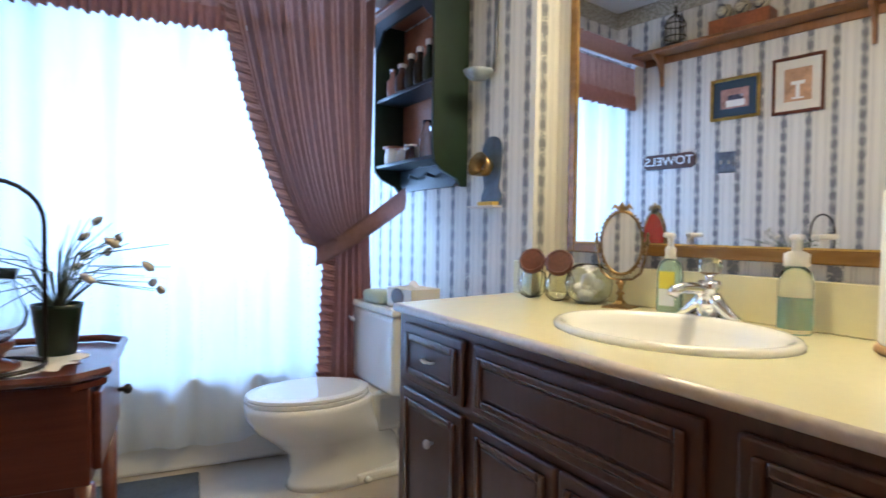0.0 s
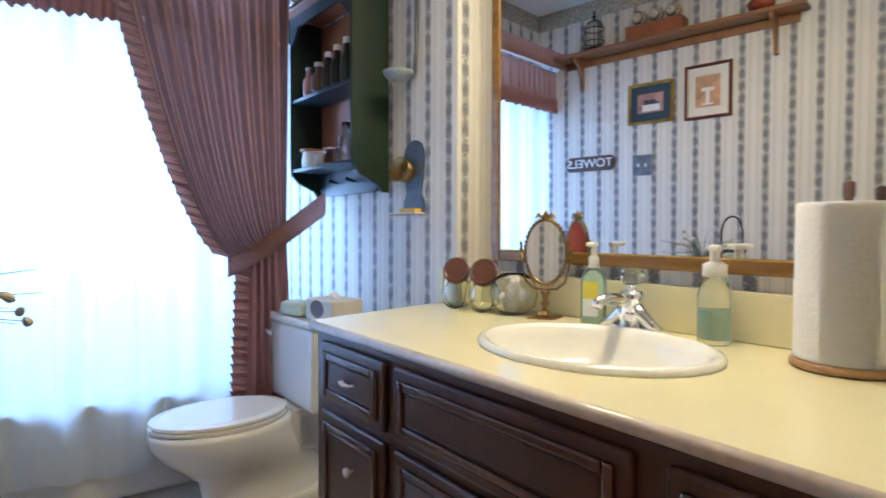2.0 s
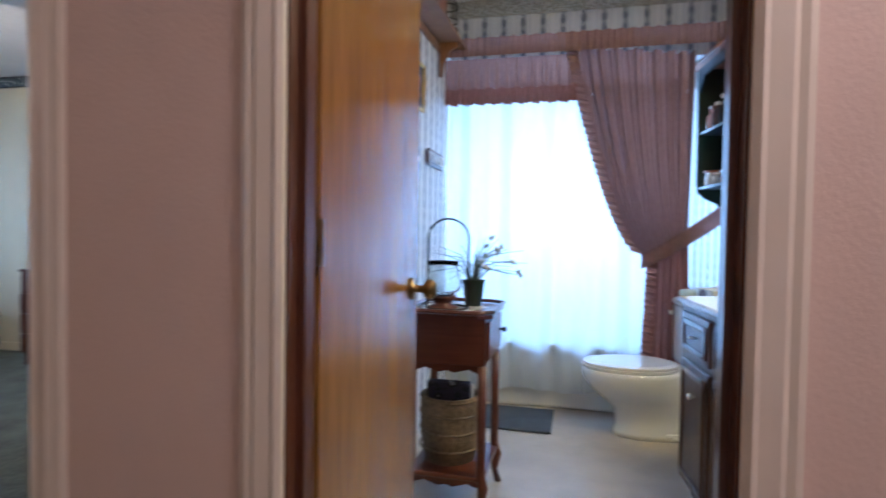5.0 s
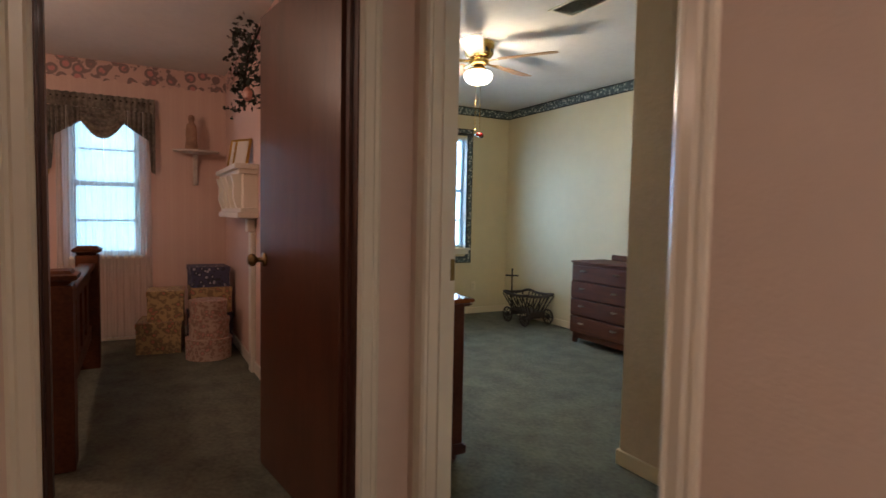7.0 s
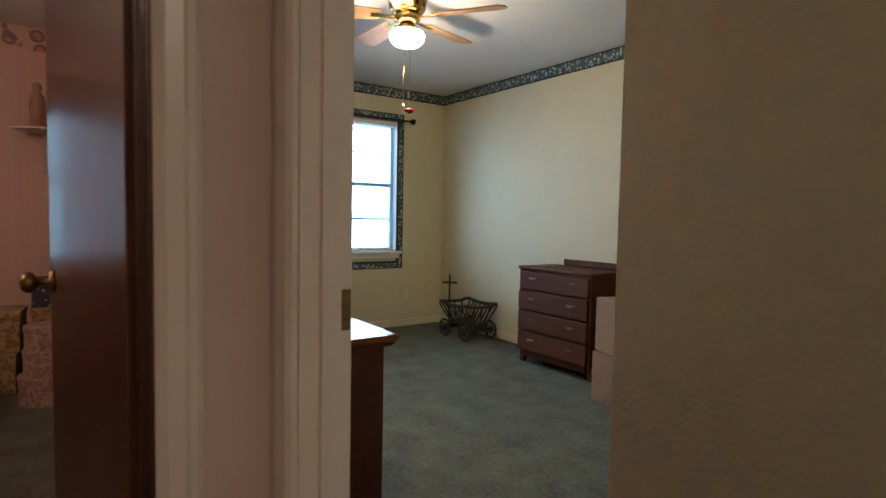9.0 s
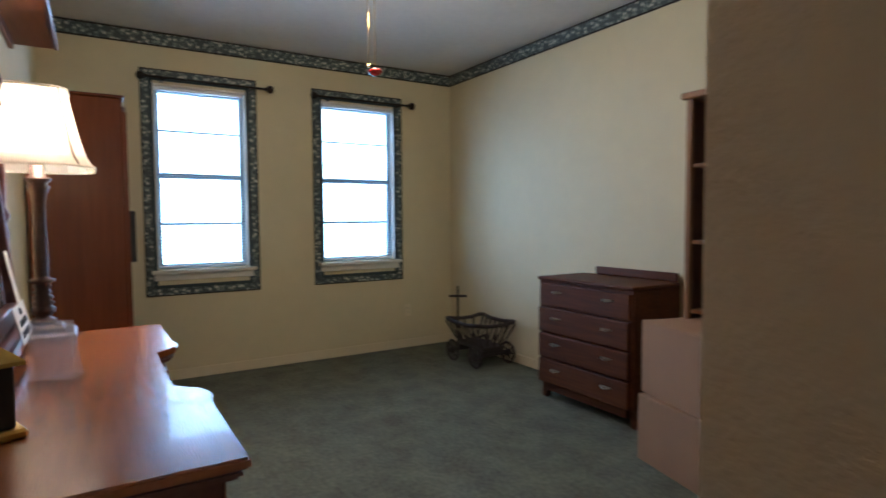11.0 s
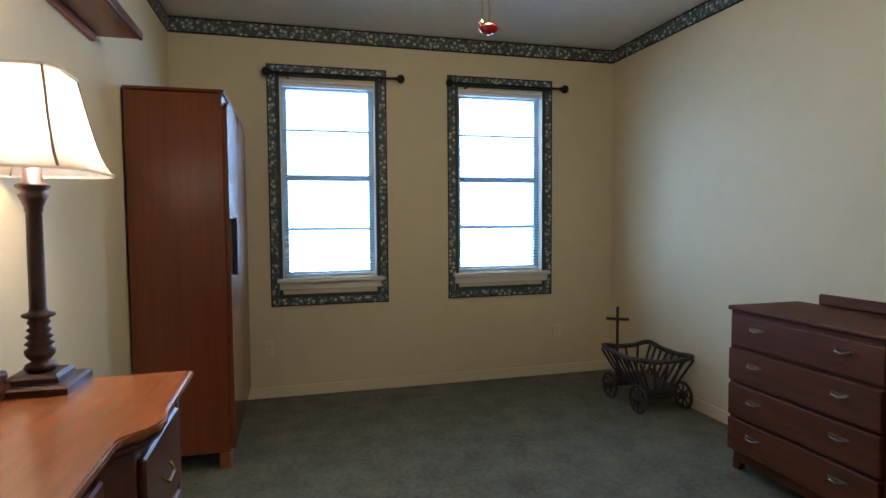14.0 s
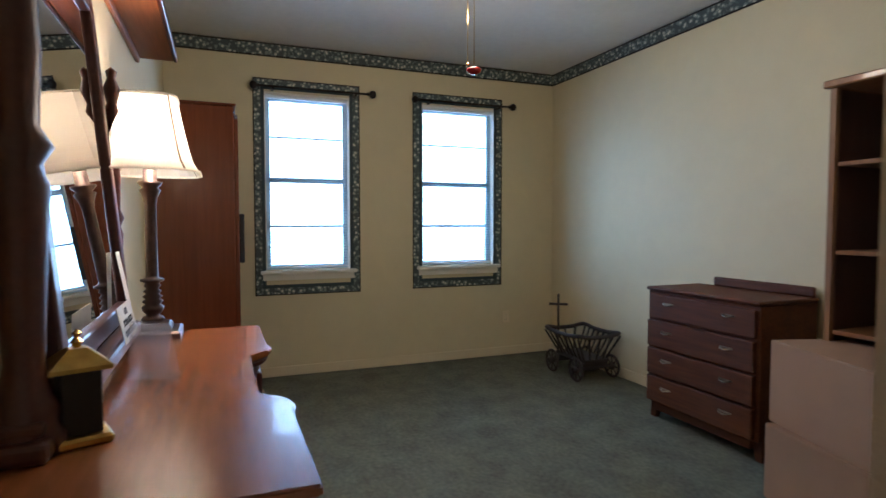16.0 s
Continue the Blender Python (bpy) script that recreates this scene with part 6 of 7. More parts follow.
def lower(u, v):
    xl = 0.60 - 0.03 * (1 - v)
    xr = 0.765 + 0.04 * (1 - v)
    x = xl + (xr - xl) * u
    return (x, -0.03 + 0.022 * math.sin(u * 34) + 0.008 * math.sin(u * 75), 0.10 + (0.95 + 0.10 * u) * v)


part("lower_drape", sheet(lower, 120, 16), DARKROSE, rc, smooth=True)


def ruffle(path, width, n, name, mat, outward):
    def fn(u, v):
        x, z = path(u)
        w = width * (v - 0.25)
        return (x + outward * w, -0.035 + 0.022 * (abs(v - 0.25) * 1.6 + 0.15) * math.sin(u * n) + 0.006 * math.sin(u * n * 2.7), z - 0.25 * w + 0.007 * math.sin(u * n + 1) * v)
    part(name, sheet(fn, int(n * 1.6), 5), mat, rc, smooth=True)


ruffle(lambda u: (lead(u), 1.0 + 1.19 * u), -0.062, 190, "ruffle", ROSECLOTH, 1)
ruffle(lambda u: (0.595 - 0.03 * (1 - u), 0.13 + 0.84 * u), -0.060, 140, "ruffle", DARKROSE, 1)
part("tie_back", sheet(lambda u, v: (0.52 + 0.42 * u, -0.085 + 0.10 * abs(u - 0.35) - 0.012 * math.sin(math.pi * v), 1.005 - 0.035 * (1 - u) + 0.235 * u ** 1.15 + (0.085 + 0.02 * u) * (v - 0.5)), 30, 6, 0.004), ROSECLOTH, rc, "flat cloth tie band", smooth=True)
vl2 = tagged(empty("rose_valance", pose(0.008, 4.02, 0.0995) @ Matrix.Diagonal((1.035, 1, 0.965, 1))), "dusty rose gathered valance with a dark ruffled hem", "valance")


def val(u, v):
    x = -0.645 + 0.79 * u
    z = 1.985 + 0.20 * v
    return (x, 0.014 * math.sin(u * 95 + 2 * math.sin(u * 9)) * (1.2 - v) + 0.005 * math.sin(u * 170), z)


part("gathered_panel", sheet(val, 200, 8), ROSECLOTH, vl2, smooth=True)
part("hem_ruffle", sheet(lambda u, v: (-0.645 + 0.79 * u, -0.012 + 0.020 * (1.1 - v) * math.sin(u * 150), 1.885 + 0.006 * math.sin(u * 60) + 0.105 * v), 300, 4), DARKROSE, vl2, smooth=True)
part("header", sheet(lambda u, v: (-0.645 + 1.60 * u, -0.075 + 0.006 * math.sin(u * 260 + 2 * math.sin(u * 20)), 2.18 + 0.115 * v + 0.004 * math.sin(u * 150) * v), 400, 4), ROSECLOTH, vl2, smooth=True)
part("valance_rod", tube([(-0.65, 0.04, 2.24), (0.95, 0.04, 2.24)], 0.015, 10), WHITEP, vl2)

mt = tagged(empty("bath_mat", pose(-0.12, 3.88, 0.0015)), "dark grey bath mat along the tub", "bath mat")
part("mat", box(-0.48, 0.18, -0.22, 0.20, 0, 0.014, 0.005), GREYMAT, mt)

# small table with its things
TX, TY, TW, TD, TH = -0.30, 2.81, 0.175, 0.21, 0.80
tbl = tagged(empty("side_table", pose(TX, TY, 0)), "reddish mahogany side table with a tray top and low shelf", "side table")
own = bmesh.new()
o = [(-TW + 0.05, -TD), (TW - 0.05, -TD), (TW, -TD + 0.05), (TW, TD - 0.05), (TW - 0.05, TD), (-TW + 0.05, TD), (-TW, TD - 0.05), (-TW, -TD + 0.05)]
slab(o, TH - 0.016, TH, MAHOG, "top", tbl, 0.003)
part("gallery", tube([(x, y, TH + 0.010) for x, y in o], 0.009, 6, closed=True), MAHOG, tbl)
part("drawer_case", box(-TW + 0.025, TW - 0.025, -TD + 0.025, TD - 0.025, 0.60, TH - 0.0165, 0.003), MAHOG, tbl)
drw = part("drawer", box(TW - 0.0245, TW - 0.010, -TD + 0.05, TD - 0.05, 0.62, TH - 0.03, 0.003), MAHOG, tbl)
part("knob", lathe([(0.005, 0), (0.005, 0.010), (0.013, 0.018), (0.010, 0.027), (0.002, 0.03)], 14, m=pose(TW - 0.0098, 0.12, 0.70, 0, 90, 0)), BLACK, drw, smooth=True)
for s in (-1, 1):
    part("apron", extrude([(-TW + 0.03, 0.601), (TW - 0.03, 0.601), (TW - 0.05, 0.57), (TW * 0.5, 0.585), (0.03, 0.570), (0, 0.578), (-0.03, 0.570), (-TW * 0.5, 0.585), (-TW + 0.05, 0.57)][::-1], 0.012, m=pose(0, s * (TD - 0.035) - 0.006, 0)), MAHOG, tbl)
    part("shelf_apron", extrude([(-TW + 0.03, 0.152), (TW - 0.03, 0.152), (TW - 0.05, 0.125), (TW * 0.5, 0.138), (0.03, 0.120), (0, 0.128), (-0.03, 0.120), (-TW * 0.5, 0.138), (-TW + 0.05, 0.125)][::-1], 0.012, m=pose(0, s * (TD - 0.035) - 0.006, 0)), MAHOG, tbl)
    for q in (-1, 1):
        x, y = q * (TW - 0.035), s * (TD - 0.035)
        part("leg", tube([(x, y, 0.601), (x, y, 0.35), (x, y, 0.18), (x + q * 0.012, y + s * 0.012, 0.13), (x + q * 0.004, y + s * 0.004, 0.06), (x + q * 0.018, y + s * 0.018, 0.0)], [0.018, 0.017, 0.018, 0.022, 0.013, 0.015], 8), MAHOG, tbl, smooth=True)
part("low_shelf", box(-TW + 0.02, TW - 0.02, -TD + 0.02, TD - 0.02, 0.152, 0.170, 0.004), MAHOG, tbl)
bk = tagged(empty("wicker_basket", pose(TX - 0.02, TY, 0.1705)), "dark wicker basket holding magazines on the low shelf", "basket")
part("body", lathe([(0.105, 0), (0.125, 0.10), (0.128, 0.24), (0.120, 0.27), (0.112, 0.27), (0.118, 0.22), (0.098, 0.012)], 24, sy=1.1), BASKET, bk, smooth=False)
for zz in (0.06, 0.13, 0.20, 0.26):
    part("weave_band", tube([((0.127) * math.cos(t * math.pi / 14), 0.139 * math.sin(t * math.pi / 14), zz) for t in range(28)], 0.006, 5, closed=True), BASKET, bk)
part("magazine", box(-0.09, 0.09, -0.02, 0.02, 0.02, 0.33, 0.003), HATBLUE, bk, m=pose(0, 0.02, 0, 10, 0, 0))
part("magazine", box(-0.08, 0.09, -0.02, 0.02, 0.02, 0.31, 0.003), WHITEP, bk, m=pose(0, -0.04, 0, -14, 0, 0))
dl = tagged(empty("doily", pose(TX - 0.02, TY + 0.02, TH + 0.0005)), "white crocheted doily on the side table", "doily")
own = bmesh.new()
c0 = own.verts.new((0, 0, 0.002))
vs = [own.verts.new((0.135 * (1 + 0.06 * math.sin(t * 14)) * math.cos(t), 0.15 * (1 + 0.06 * math.sin(t * 14)) * math.sin(t), 0.001 + 0.002 * math.sin(t * 9))) for t in [2 * math.pi * i / 120 for i in range(120)]]
for i in range(120):
    own.faces.new((c0, vs[i], vs[(i + 1) % 120]))
part("cloth", own, TOWELP, dl)
gl = tagged(empty("oil_lamp", pose(TX - 0.05, TY - 0.05, TH + 0.004) @ Matrix.Diagonal((1.18, 1.18, 0.86, 1))), "clear glass oil lamp globe on a dark wood base", "oil lamp")
part("base", lathe([(0.055, 0), (0.055, 0.008), (0.03, 0.02), (0.035, 0.035), (0.048, 0.05), (0.046, 0.062)], 24), MAHOG, gl, smooth=True)
part("globe", lathe([(0.040, 0.063), (0.062, 0.095), (0.066, 0.125), (0.055, 0.165), (0.048, 0.20), (0.055, 0.225), (0.0535, 0.225), (0.0465, 0.20), (0.053, 0.165), (0.064, 0.125), (0.060, 0.096), (0.037, 0.066)], 28), GLASS, gl, smooth=True)
hb = tagged(empty("wire_arch_handle", pose(TX - 0.03, TY - 0.05, TH + 0.002, 0, 0, 20)), "black wire arch of a lantern holder on the table", "holder")
part("arch", tube([(-0.085, 0, 0.0)] + [(-0.085 + 0.0 * t, 0, 0.08 * t) for t in range(1, 4)] + [(-0.085 * math.cos(radians(a)), 0, 0.285 + 0.085 * math.sin(radians(a))) for a in range(0, 181, 15)] + [(0.085, 0, 0.08 * t) for t in (3, 2, 1, 0)], 0.0045, 8), DARKMETAL, hb, smooth=True)
part("ring_base", tube([(0.085 * math.cos(t * math.pi / 12), 0.085 * math.sin(t * math.pi / 12), 0.005) for t in range(24)], 0.0045, 6, closed=True), DARKMETAL, hb)
fp = tagged(empty("potted_plant", pose(TX + 0.055, TY + 0.07, TH + 0.004)), "wispy grey-green silk plant with white buds in a glass pot", "plant")
part("pot", lathe([(0.035, 0), (0.048, 0.10), (0.050, 0.11), (0.045, 0.11), (0.033, 0.006)], 20), GREENPAINT, fp, smooth=True)
BUD = material("white_bud", (0.62, 0.60, 0.52), 0.8)
for i in range(54):
    a, r, h = rnd.uniform(0, 6.28), rnd.uniform(0.05, 0.24), rnd.uniform(0.10, 0.24)
    x, y = r * math.cos(a), r * math.sin(a)
    if TX + 0.055 + x < BATHW + 0.03:
        x = -0.15
    part("stem", tube([(0, 0, 0.09), (x * 0.35, y * 0.35, 0.09 + h * 0.55), (x, y, 0.09 + h - r * 0.35)], [0.002, 0.0016, 0.0008], 4), LEAF, fp)
    if i % 2 == 0:
        bl = part("leaf_blade", sheet(lambda u, v: (x * (0.3 + 0.8 * u), y * (0.3 + 0.8 * u) + 0.006 * (v - 0.5) * math.sin(math.pi * u), 0.09 + h * (0.5 + 0.35 * u) - 0.03 * u * u), 6, 1, 0.0005), LEAF, fp)
    if i % 5 == 0:
        part("bud", lathe([(0.001, -0.02), (0.009, -0.008), (0.008, 0.006), (0.001, 0.02)], 8, m=pose(x, y, 0.09 + h - r * 0.35, 60, 0, math.degrees(a))), BUD, fp, smooth=True)


# pictures, sign, switch and shelf on the west wall
def framed(y0, y1, z0, z1, frame_mat, mat_color, scene_mat, label, extra):
    p = tagged(empty("framed_picture", pose(BATHW + 0.001, (y0 + y1) / 2, (z0 + z1) / 2)), label, "picture", "bathroom pictures")
    a, b, f = (y1 - y0) / 2, (z1 - z0) / 2, 0.018
    bm = bmesh.new()
    for c in ((-a, -a + f, -b, b), (a - f, a, -b, b), (-a + f, a - f, -b, -b + f), (-a + f, a - f, b - f, b)):
        box(0, 0.018, *c, 0.004, bm=bm)
    part("frame", bm, frame_mat, p)
    part("mount", box(0.002, 0.008, -a + f, a - f, -b + f, b - f), mat_color, p)
    part("print", box(0.0082, 0.0095, -a + f + 0.045, a - f - 0.045, -b + f + 0.05, b - f - 0.05), scene_mat, p)
    for (c0, c1, d0, d1), mm in extra:
        part("print_shape", box(0.0097, 0.0105, c0, c1, d0, d1), mm, p)
    return p


NAVY = material("navy_mount", (0.03, 0.06, 0.10), 0.6)
PRINT1 = material("pink_print", (0.38, 0.22, 0.20), 0.7, 0, 40, 0.4)
PRINT2 = material("peach_print", (0.50, 0.30, 0.18), 0.7, 0, 40, 0.3)
framed(3.190, 3.480, 1.765, 2.020, GILT, NAVY, PRINT1, "small landscape print of a bathtub in navy mount", [((-0.06, 0.05, -0.05, -0.01), WHITEP), ((-0.05, 0.04, -0.01, 0.02), HATBLUE)])
framed(2.860, 3.125, 1.750, 2.070, MAHOG, PAPER, PRINT2, "print of a pedestal washbasin in a dark frame", [((-0.035, 0.035, 0.0, 0.02), WHITEP), ((-0.010, 0.010, -0.07, 0.0), WHITEP), ((-0.03, 0.03, -0.08, -0.07), WHITEP)])
sg = tagged(empty("towels_sign", pose(BATHW + 0.001, 3.75, 1.545) @ Matrix.Diagonal((1, 1.2, 1.1, 1))), "dark brown wooden sign lettered TOWELS", "sign")
part("board", extrude([(-0.15, -0.025), (-0.13, -0.045), (0.13, -0.045), (0.15, -0.025), (0.15, 0.025), (0.13, 0.045), (-0.13, 0.045), (-0.15, 0.025)], -0.015, m=pose(0, 0, 0, 0, 0, 90), bevel=0.003), VANWOOD, sg)
writing("TOWELS", 0.072, pose(0.0165, 0, 0, 90, 0, 90), WHITEP, sg, "lettering", 0.002)
sw = tagged(empty("light_switch", pose(BATHW + 0.001, 3.385, 1.508)), "ornate pewter double light switch plate", "light switch")
part("plate", box(0, 0.006, -0.062, 0.062, -0.065, 0.065, 0.004, seg=2), material("pewter", (0.22, 0.25, 0.30), 0.4, 0.7, 40, 0.3), sw)
for s in (-0.023, 0.023):
    part("toggle", box(0.0062, 0.016, s - 0.005, s + 0.005, -0.012, 0.012, 0.002), WHITEP, sw)
bs = tagged(empty("wall_shelf", pose(BATHW, 3.23, 2.245)), "long brown wooden shelf with brackets high on the wall", "shelf")
part("board", box(0.001, 0.150, -0.745, 0.745, 0.0, 0.022, 0.004), BOOKOAK, bs)
part("back_rail", box(0.001, 0.015, -0.70, 0.70, -0.05, -0.0003, 0.003), BOOKOAK, bs)
for s in (-0.60, 0.56):
    part("bracket", extrude([(0.0155, -0.20), (0.030, -0.20), (0.042, -0.12), (0.08, -0.05), (0.125, -0.025), (0.13, -0.0003), (0.0155, -0.0003)], 0.022, m=pose(0, s, 0), bevel=0.002), BOOKOAK, bs)
cg = tagged(empty("bird_cage", pose(BATHW + 0.085, 3.68, 2.2675) @ Matrix.Scale(1.15, 4)), "small dark metal bird cage on the shelf", "bird cage")
part("base", lathe([(0.058, 0), (0.062, 0.004), (0.058, 0.012)], 24), DARKMETAL, cg)
for i in range(14):
    a = i * 2 * math.pi / 14
    part("wire", tube([(0.055 * math.cos(a), 0.055 * math.sin(a), 0.012), (0.055 * math.cos(a), 0.055 * math.sin(a), 0.12), (0.04 * math.cos(a), 0.04 * math.sin(a), 0.155), (0.004 * math.cos(a), 0.004 * math.sin(a), 0.18)], 0.0018, 4), DARKMETAL, cg)
for zz in (0.05, 0.12):
    part("hoop", tube([(0.056 * math.cos(t * math.pi / 12), 0.056 * math.sin(t * math.pi / 12), zz) for t in range(24)], 0.003, 5, closed=True), DARKMETAL, cg)
part("finial", lathe([(0.004, 0.178), (0.012, 0.192), (0.003, 0.206), (0.006, 0.215), (0.001, 0.225)], 10), DARKMETAL, cg)
bx2 = tagged(empty("wooden_box", pose(BATHW + 0.085, 3.27, 2.2675) @ Matrix.Scale(1.15, 4)), "brown wooden box of striped balls on the shelf", "box")
part("box", box(-0.05, 0.05, -0.15, 0.15, 0, 0.07, 0.003), SHELFWOOD, bx2)
STR = pattern_wall("striped_cloth", "X", (0.62, 0.56, 0.42), (0.05, 0.05, 0.08), (0.05, 0.05, 0.08), 0.02)
for i, s in enumerate((-0.09, 0.0, 0.09)):
    part("ball", lathe([(0.002, -0.045), (0.03, -0.033), (0.045, 0.0), (0.03, 0.033), (0.002, 0.045)], 18, m=pose(0, s, 0.112)), STR, bx2, smooth=True)
rg = tagged(empty("ceramic_gourd", pose(BATHW + 0.085, 2.70, 2.2675)), "reddish glazed ceramic gourd on the shelf", "ornament")
part("body", lathe([(0.03, 0), (0.062, 0.02), (0.070, 0.045), (0.050, 0.075), (0.022, 0.10), (0.018, 0.12), (0.003, 0.125)], 20), REDGLAZE, rg, smooth=True)
part("stem", tube([(0, 0, 0.123), (0.004, 0.010, 0.140)], [0.006, 0.004], 6), VANWOOD, rg)
# ---- pink room ----
PW = XW
pv = tagged(empty("tapestry_valance", pose(PW + 0.05, 0.24, 0)), "dark floral tapestry valance with a scalloped swag", "valance")
part("rod_pocket", sheet(lambda u, v: (0.012 + 0.006 * math.sin(u * 110), -0.40 + 0.80 * u, 2.02 + 0.12 * v + 0.003 * math.sin(u * 80)), 200, 4), TAPESTRY, pv, smooth=True)
part("swag", sheet(lambda u, v: (0.020 + 0.012 * math.sin(v * 22) * math.sin(math.pi * u), -0.17 + 0.34 * u, 2.02 - (0.10 + 0.155 * math.sin(math.pi * u)) * v), 30, 20), TAPESTRY, pv, smooth=True)
for s in (-1, 1):
    part("tail", sheet(lambda u, v: (0.015 + 0.014 * math.sin(u * 40), s * (0.16 + 0.24 * u), 2.02 - v * (0.12 + 0.16 * u + (0.26 if u > 0.78 else 0.0) * min(1, (u - 0.78) * 12 if u > 0.78 else 0))), 80, 10), TAPESTRY, pv, smooth=True)
part("curtain_rod", tube([(0.0, -0.40, 2.10), (0.0, 0.40, 2.10)], 0.01, 8), DARKMETAL, pv)
for s, y0, y1 in ((0, -0.10, 0.24), (1, 0.245, 0.60)):
    sc = tagged(empty("sheer_curtain", pose(PW + 0.045, 0, 0)), "thin white sheer curtain hanging to the floor", "curtain", "sheer curtains")
    part("panel", sheet(lambda u, v: (0.010 * math.sin(u * 38 + s) + 0.004 * math.sin(u * 90), y0 + (y1 - y0) * u + (0.02 * (1 - v) * (u - 0.5)), 0.03 + 2.0 * v), 120, 6), SHEER, sc, smooth=True)
    part("hem", tube([(0.010 * math.sin(u / 30 * 38 + s), y0 + (y1 - y0) * u / 30, 0.035) for u in range(31)], 0.003, 4), LACE, sc)

bed = tagged(empty("bed", pose(-4.0, 0.17, 0)), "dark cherry panelled bed with square posts and white cover", "bed")
for x, h in ((-0.93, 0.86), (0.93, 0.86)):
    part("post", box(x - 0.072, x + 0.072, -0.072, 0.072, 0.0, h - 0.03, 0.005), CHESTWOOD, bed)
    part("post_cap", lathe([(0.074, h - 0.0298), (0.100, h - 0.012), (0.128, h - 0.004), (0.130, h + 0.014), (0.105, h + 0.020), (0.090, h + 0.034), (0.002, h + 0.036)], 4, m=pose(x, 0, 0, 0, 0, 45)), CHESTWOOD, bed)
part("top_rail", box(-0.857, 0.857, -0.05, 0.05, 0.735, 0.775, 0.010, seg=2), CHESTWOOD, bed)
part("upper_rail", box(-0.857, 0.857, -0.022, 0.022, 0.66, 0.7345, 0.003), CHESTWOOD, bed)
part("lower_rail", box(-0.857, 0.857, -0.022, 0.022, 0.22, 0.32, 0.003), CHESTWOOD, bed)
part("panel", box(-0.857, 0.857, -0.008, 0.008, 0.3205, 0.6595), CHESTWOOD, bed)
for i in range(1, 5):
    x = -0.874 + i * 0.35
    part("stile", box(x - 0.03, x + 0.03, -0.020, 0.020, 0.3205, 0.6595, 0.002), CHESTWOOD, bed)
part("side_rail", box(-0.93, -0.90, -2.05, -0.056, 0.22, 0.40, 0.003), CHESTWOOD, bed)
part("side_rail", box(0.90, 0.93, -2.05, -0.056, 0.22, 0.40, 0.003), CHESTWOOD, bed)
part("headboard", box(-0.95, 0.95, -2.12, -2.055, 0.0, 1.20, 0.01), CHESTWOOD, bed)
cov = tagged(empty("bedspread", pose(-4.0, -0.93, 0.40)), "white bedspread over the mattress", "bedspread")
part("mattress", box(-0.89, 0.89, -1.10, 0.86, -0.16, 0.20, 0.06, seg=3), PAPER, cov)


def hatbox(x, y, z, r, h, mat, label, lidh=0.035):
    b = tagged(empty("hat_box", pose(x, y, z, 0, 0, x * 99)), label, "hat box", "stacked hat boxes")
    part("body", lathe([(r, 0), (r, h - 0.002)], 32), mat, b)
    part("lid", lathe([(r + 0.004, h - lidh), (r + 0.004, h), (r - 0.004, h + 0.003)], 32), mat, b)
    return b


hatbox(-4.90, 0.985, 0.0, 0.17, 0.165, HATPAPER, "round pink floral hat box standing on the carpet")
hatbox(-4.90, 0.99, 0.169, 0.15, 0.150, HATPAPER, "round pink floral hat box in a stack")
hatbox(-4.91, 0.985, 0.323, 0.138, 0.135, HATPAPER, "round pink floral hat box on top of a stack")


def squarebox(x, y, z, w, d, h, a, mat, label):
    b = tagged(empty("storage_box", pose(x, y, z, 0, 0, a)), label, "storage box", "floral storage boxes")
    part("body", box(-w / 2, w / 2, -d / 2, d / 2, 0, h - 0.045, 0.002), mat, b)
    part("lid", box(-w / 2 - 0.006, w / 2 + 0.006, -d / 2 - 0.006, d / 2 + 0.006, h - 0.0448, h, 0.003), mat, b)


squarebox(-5.33, 0.66, 0.0, 0.38, 0.33, 0.255, -8, HATYEL, "square gold floral storage box on the carpet")
squarebox(-5.34, 0.70, 0.256, 0.32, 0.27, 0.25, -5, HATYEL, "square gold floral storage box on another")
squarebox(-5.36, 1.04, 0.0, 0.36, 0.32, 0.30, 3, HATBLUE, "dark blue floral storage box behind the stack")
squarebox(-5.36, 1.04, 0.301, 0.34, 0.32, 0.22, 0, HATYEL, "brown floral storage box in a stack")
squarebox(-5.36, 1.03, 0.522, 0.32, 0.30, 0.17, 2, HATBLUE, "dark blue floral storage box on top")

cs = tagged(empty("corner_shelf", pose(PW + 0.001, 0.97, 1.70) @ Matrix.Scale(1.3, 4)), "small cream plaster wall shelf bracket", "wall shelf")
part("board", lathe([(0.10, -0.012), (0.15, -0.004), (0.15, 0.006)], 24, sx=0.75), PLASTER, cs, m=pose(0.115, 0, 0))
part("bracket", extrude([(0, -0.012), (0.06, -0.014), (0.035, -0.06), (0.02, -0.12), (0.022, -0.17), (0.012, -0.22), (0, -0.23)], 0.03, m=pose(0.001, -0.015, 0), bevel=0.003), PLASTER, cs)
fg = tagged(empty("figurine", pose(PW + 0.14, 0.93, 1.7085) @ Matrix.Scale(1.12, 4)), "small plain plaster figurine on the wall shelf", "figurine")
part("figure", lathe([(0.045, 0), (0.050, 0.02), (0.040, 0.08), (0.043, 0.14), (0.036, 0.20), (0.018, 0.225), (0.026, 0.25), (0.022, 0.275), (0.003, 0.285)], 16), material("clay", (0.36, 0.22, 0.15), 0.7, 0, 30, 0.3), fg, smooth=True)
op = tagged(empty("oval_picture", pose(PW + 0.001, -0.30, 1.51)), "oval floral picture in a carved gilt frame", "picture")
part("frame", tube([(0.012, 0.135 * math.cos(t * math.pi / 20), 0.165 * math.sin(t * math.pi / 20)) for t in range(40)], 0.018, 8, closed=True), GILT, op, smooth=True)
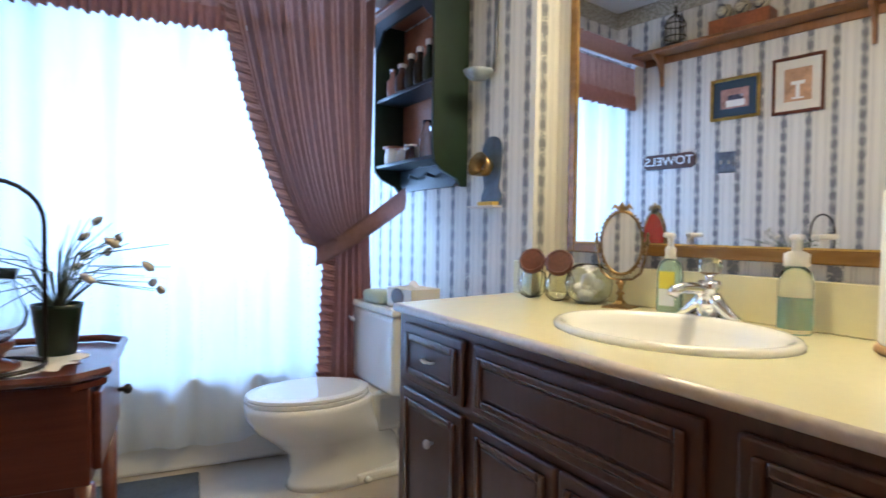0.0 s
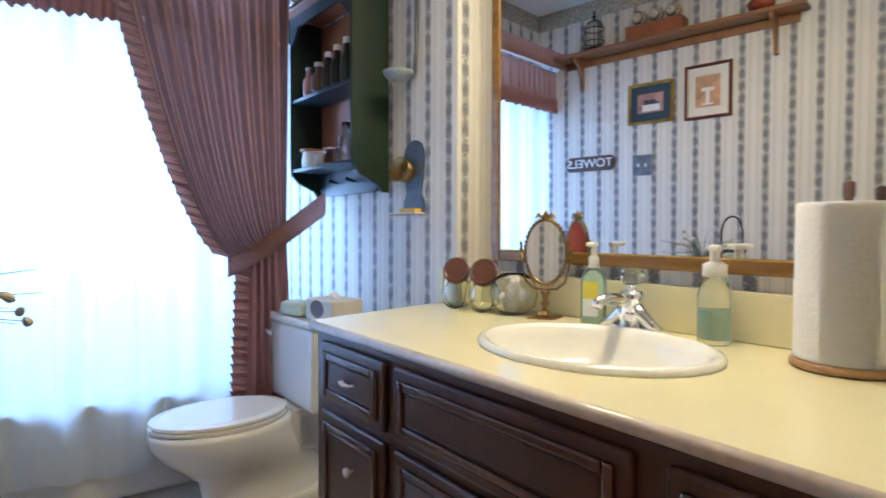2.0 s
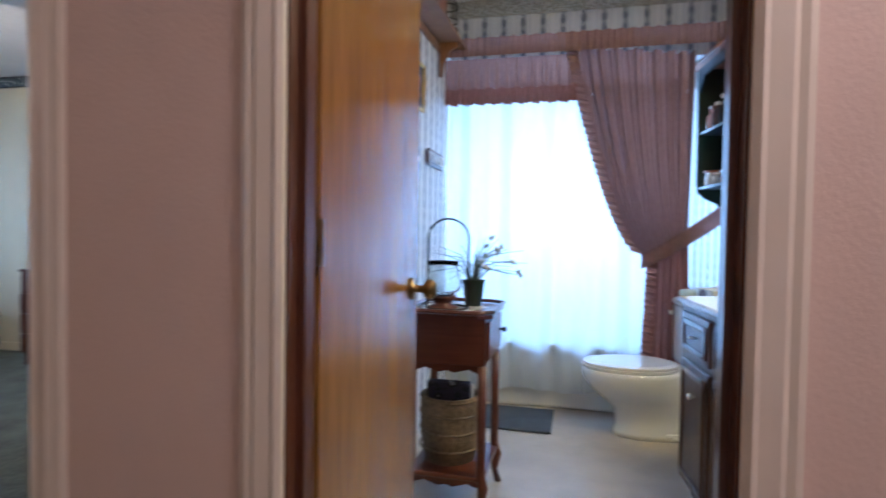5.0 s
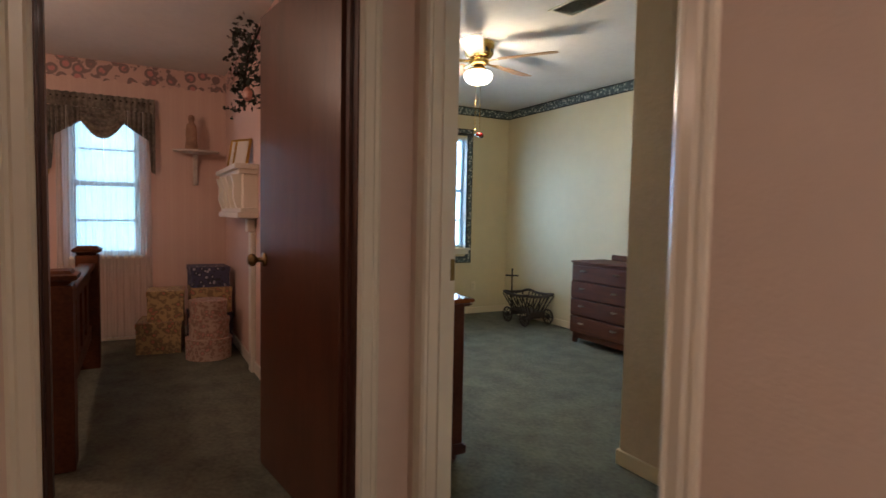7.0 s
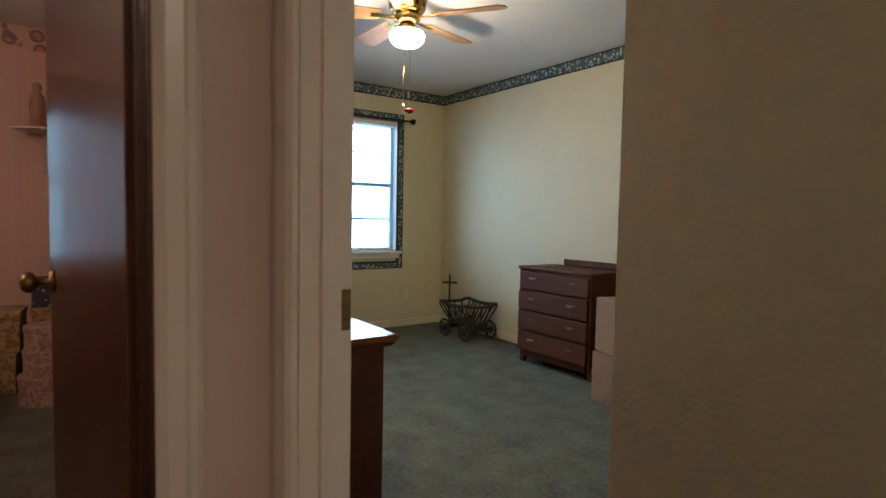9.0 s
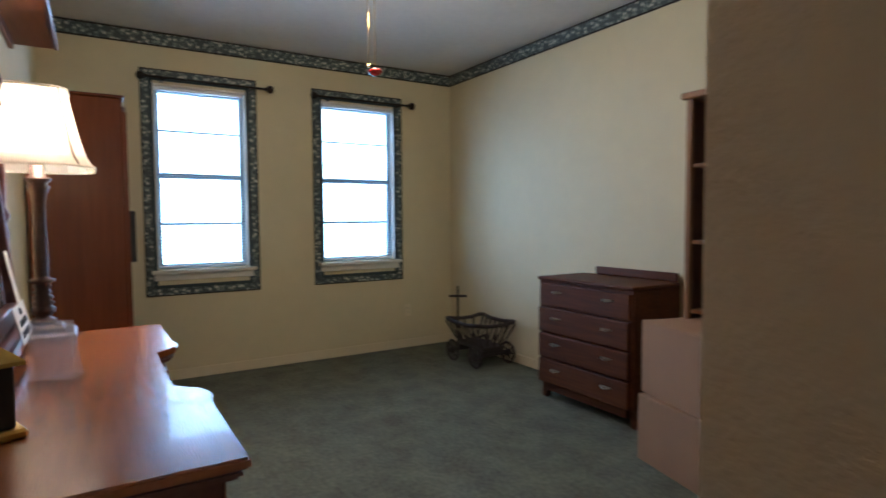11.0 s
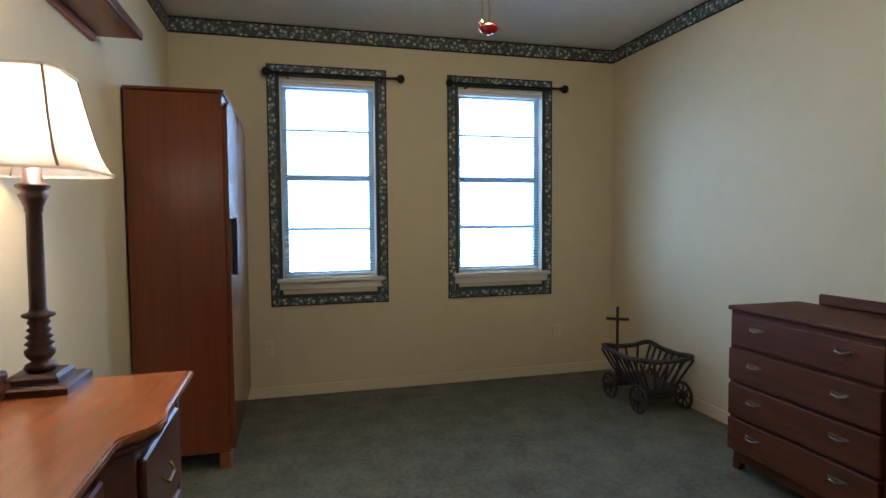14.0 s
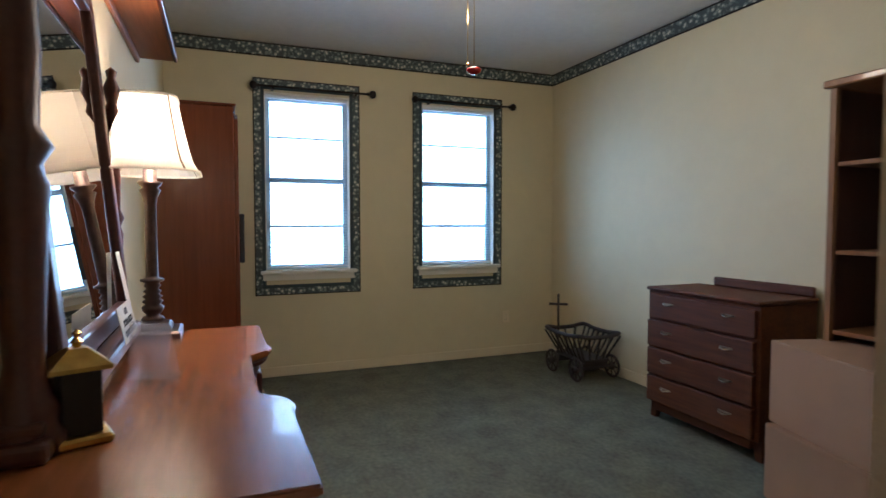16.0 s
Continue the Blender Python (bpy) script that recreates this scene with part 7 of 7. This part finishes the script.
part("print", lathe([(0.13, 0.0), (0.13, 0.004)], 40, m=pose(0.001, 0, 0, 0, 90, 0) @ Matrix.Diagonal((1.23, 1, 1, 1))), PAPER, op)
part("bloom", lathe([(0.05, 0.0), (0.04, 0.003)], 9, m=pose(0.0055, 0.0, 0.0, 0, 90, 0)), PINKB, op)
wr = tagged(empty("twig_wreath", pose(PW + 0.015, -0.27, 1.84)), "dark twig wreath on the pink wall", "wreath")
part("ring", tube([(0.0, 0.045 * math.cos(t * math.pi / 10), 0.045 * math.sin(t * math.pi / 10)) for t in range(20)], 0.014, 6, closed=True), DARKMETAL, wr)
for i in range(18):
    a = rnd.uniform(0, 6.28)
    l = rnd.uniform(0.10, 0.20)
    part("twig", tube([(0.0, 0.04 * math.cos(a), 0.04 * math.sin(a)), (0.02, l * 0.6 * math.cos(a + 0.2), l * 0.6 * math.sin(a + 0.2)), (0.012, l * math.cos(a), l * math.sin(a))], [0.003, 0.002, 0.001], 4), DARKMETAL, wr)

mn = tagged(empty("mantel_shelf", pose(-4.70, PINKN, 1.12) @ Matrix.Diagonal((1, 1, 1.4, 1))), "white moulded mantel shelf on the pink wall", "mantel shelf")
MW = 0.46
for z0, z1, dpt in ((0.0, 0.03, 0.12), (0.03, 0.05, 0.10), (0.05, 0.22, 0.08), (0.22, 0.245, 0.11), (0.245, 0.27, 0.14)):
    part("moulding", box(-MW - dpt * 0.5, MW + dpt * 0.5, -dpt - 0.02, -0.001, z0 + 0.0003, z1, 0.004, seg=2), WHITE, mn)
for x in (-0.40, -0.13, 0.13, 0.40):
    part("corbel", extrude([(0, 0.03), (-0.10, 0.05), (-0.125, 0.10), (-0.12, 0.17), (-0.14, 0.22), (0, 0.22)], 0.05, m=pose(x - 0.025, -0.03, 0, 0, 0, 90) @ pose(0, -0.05, 0)), WHITE, mn)
pil = tagged(empty("pilaster", pose(-4.33, PINKN - 0.001, 0.0)), "narrow white moulded pilaster under the mantel", "pilaster")
part("shaft", box(-0.05, 0.05, -0.035, 0, 0, 1.02, 0.004), WHITE, pil)
part("capital", box(-0.055, 0.055, -0.06, 0, 1.0203, 1.115, 0.012, seg=2), WHITE, pil)
for x, h, a in ((-4.86, 0.17, -10), (-4.66, 0.22, 8), (-4.45, 0.20, 5)):
    p = tagged(empty("picture_frame", pose(x, PINKN - 0.085, 1.5005, -12, 0, 25 + a)), "small gilt picture frame standing on the mantel", "picture", "frames on the mantel")
    bm = bmesh.new()
    w2 = h * 0.4
    for c in ((-w2, -w2 + 0.015, 0, h), (w2 - 0.015, w2, 0, h), (-w2 + 0.015, w2 - 0.015, 0, 0.015), (-w2 + 0.015, w2 - 0.015, h - 0.015, h)):
        box(c[0], c[1], -0.008, 0.008, c[2], c[3], 0.002, bm=bm)
    part("frame", bm, GILT, p)
    part("print", box(-w2 + 0.0152, w2 - 0.0152, -0.002, 0.002, 0.0152, h - 0.0152), PAPER, p)
gr = tagged(empty("leaf_garland", pose(-3.98, PINKN - 0.11, 2.10)), "dark green leafy garland high on the pink wall", "garland")
own = bmesh.new()
for i in range(260):
    t = rnd.uniform(0, 1)
    p = Vector((-0.10 + rnd.gauss(0, 0.09), rnd.uniform(-0.08, 0.08), -0.25 + 0.55 * t + rnd.gauss(0, 0.03)))
    lm_ = leaf_mesh(rnd.uniform(0.035, 0.07))
    lm_.transform(Matrix.Translation(p) @ pose(0, 0, 0, rnd.uniform(0, 360), rnd.uniform(0, 360), rnd.uniform(0, 360)))
    join(own, lm_)
part("leaves", own, GARLAND, gr)
part("vine", tube([(-0.05, 0.1, 0.30), (-0.08, 0.02, 0.10), (-0.12, 0.0, -0.10), (-0.10, 0.0, -0.26)], 0.008, 6), DARKMETAL, gr)
part("bow", lathe([(0.01, 0), (0.03, 0.02), (0.032, 0.06), (0.012, 0.09)], 12, m=pose(0.02, 0, -0.22)), PINKB, gr, "dusty red ribbon bow")
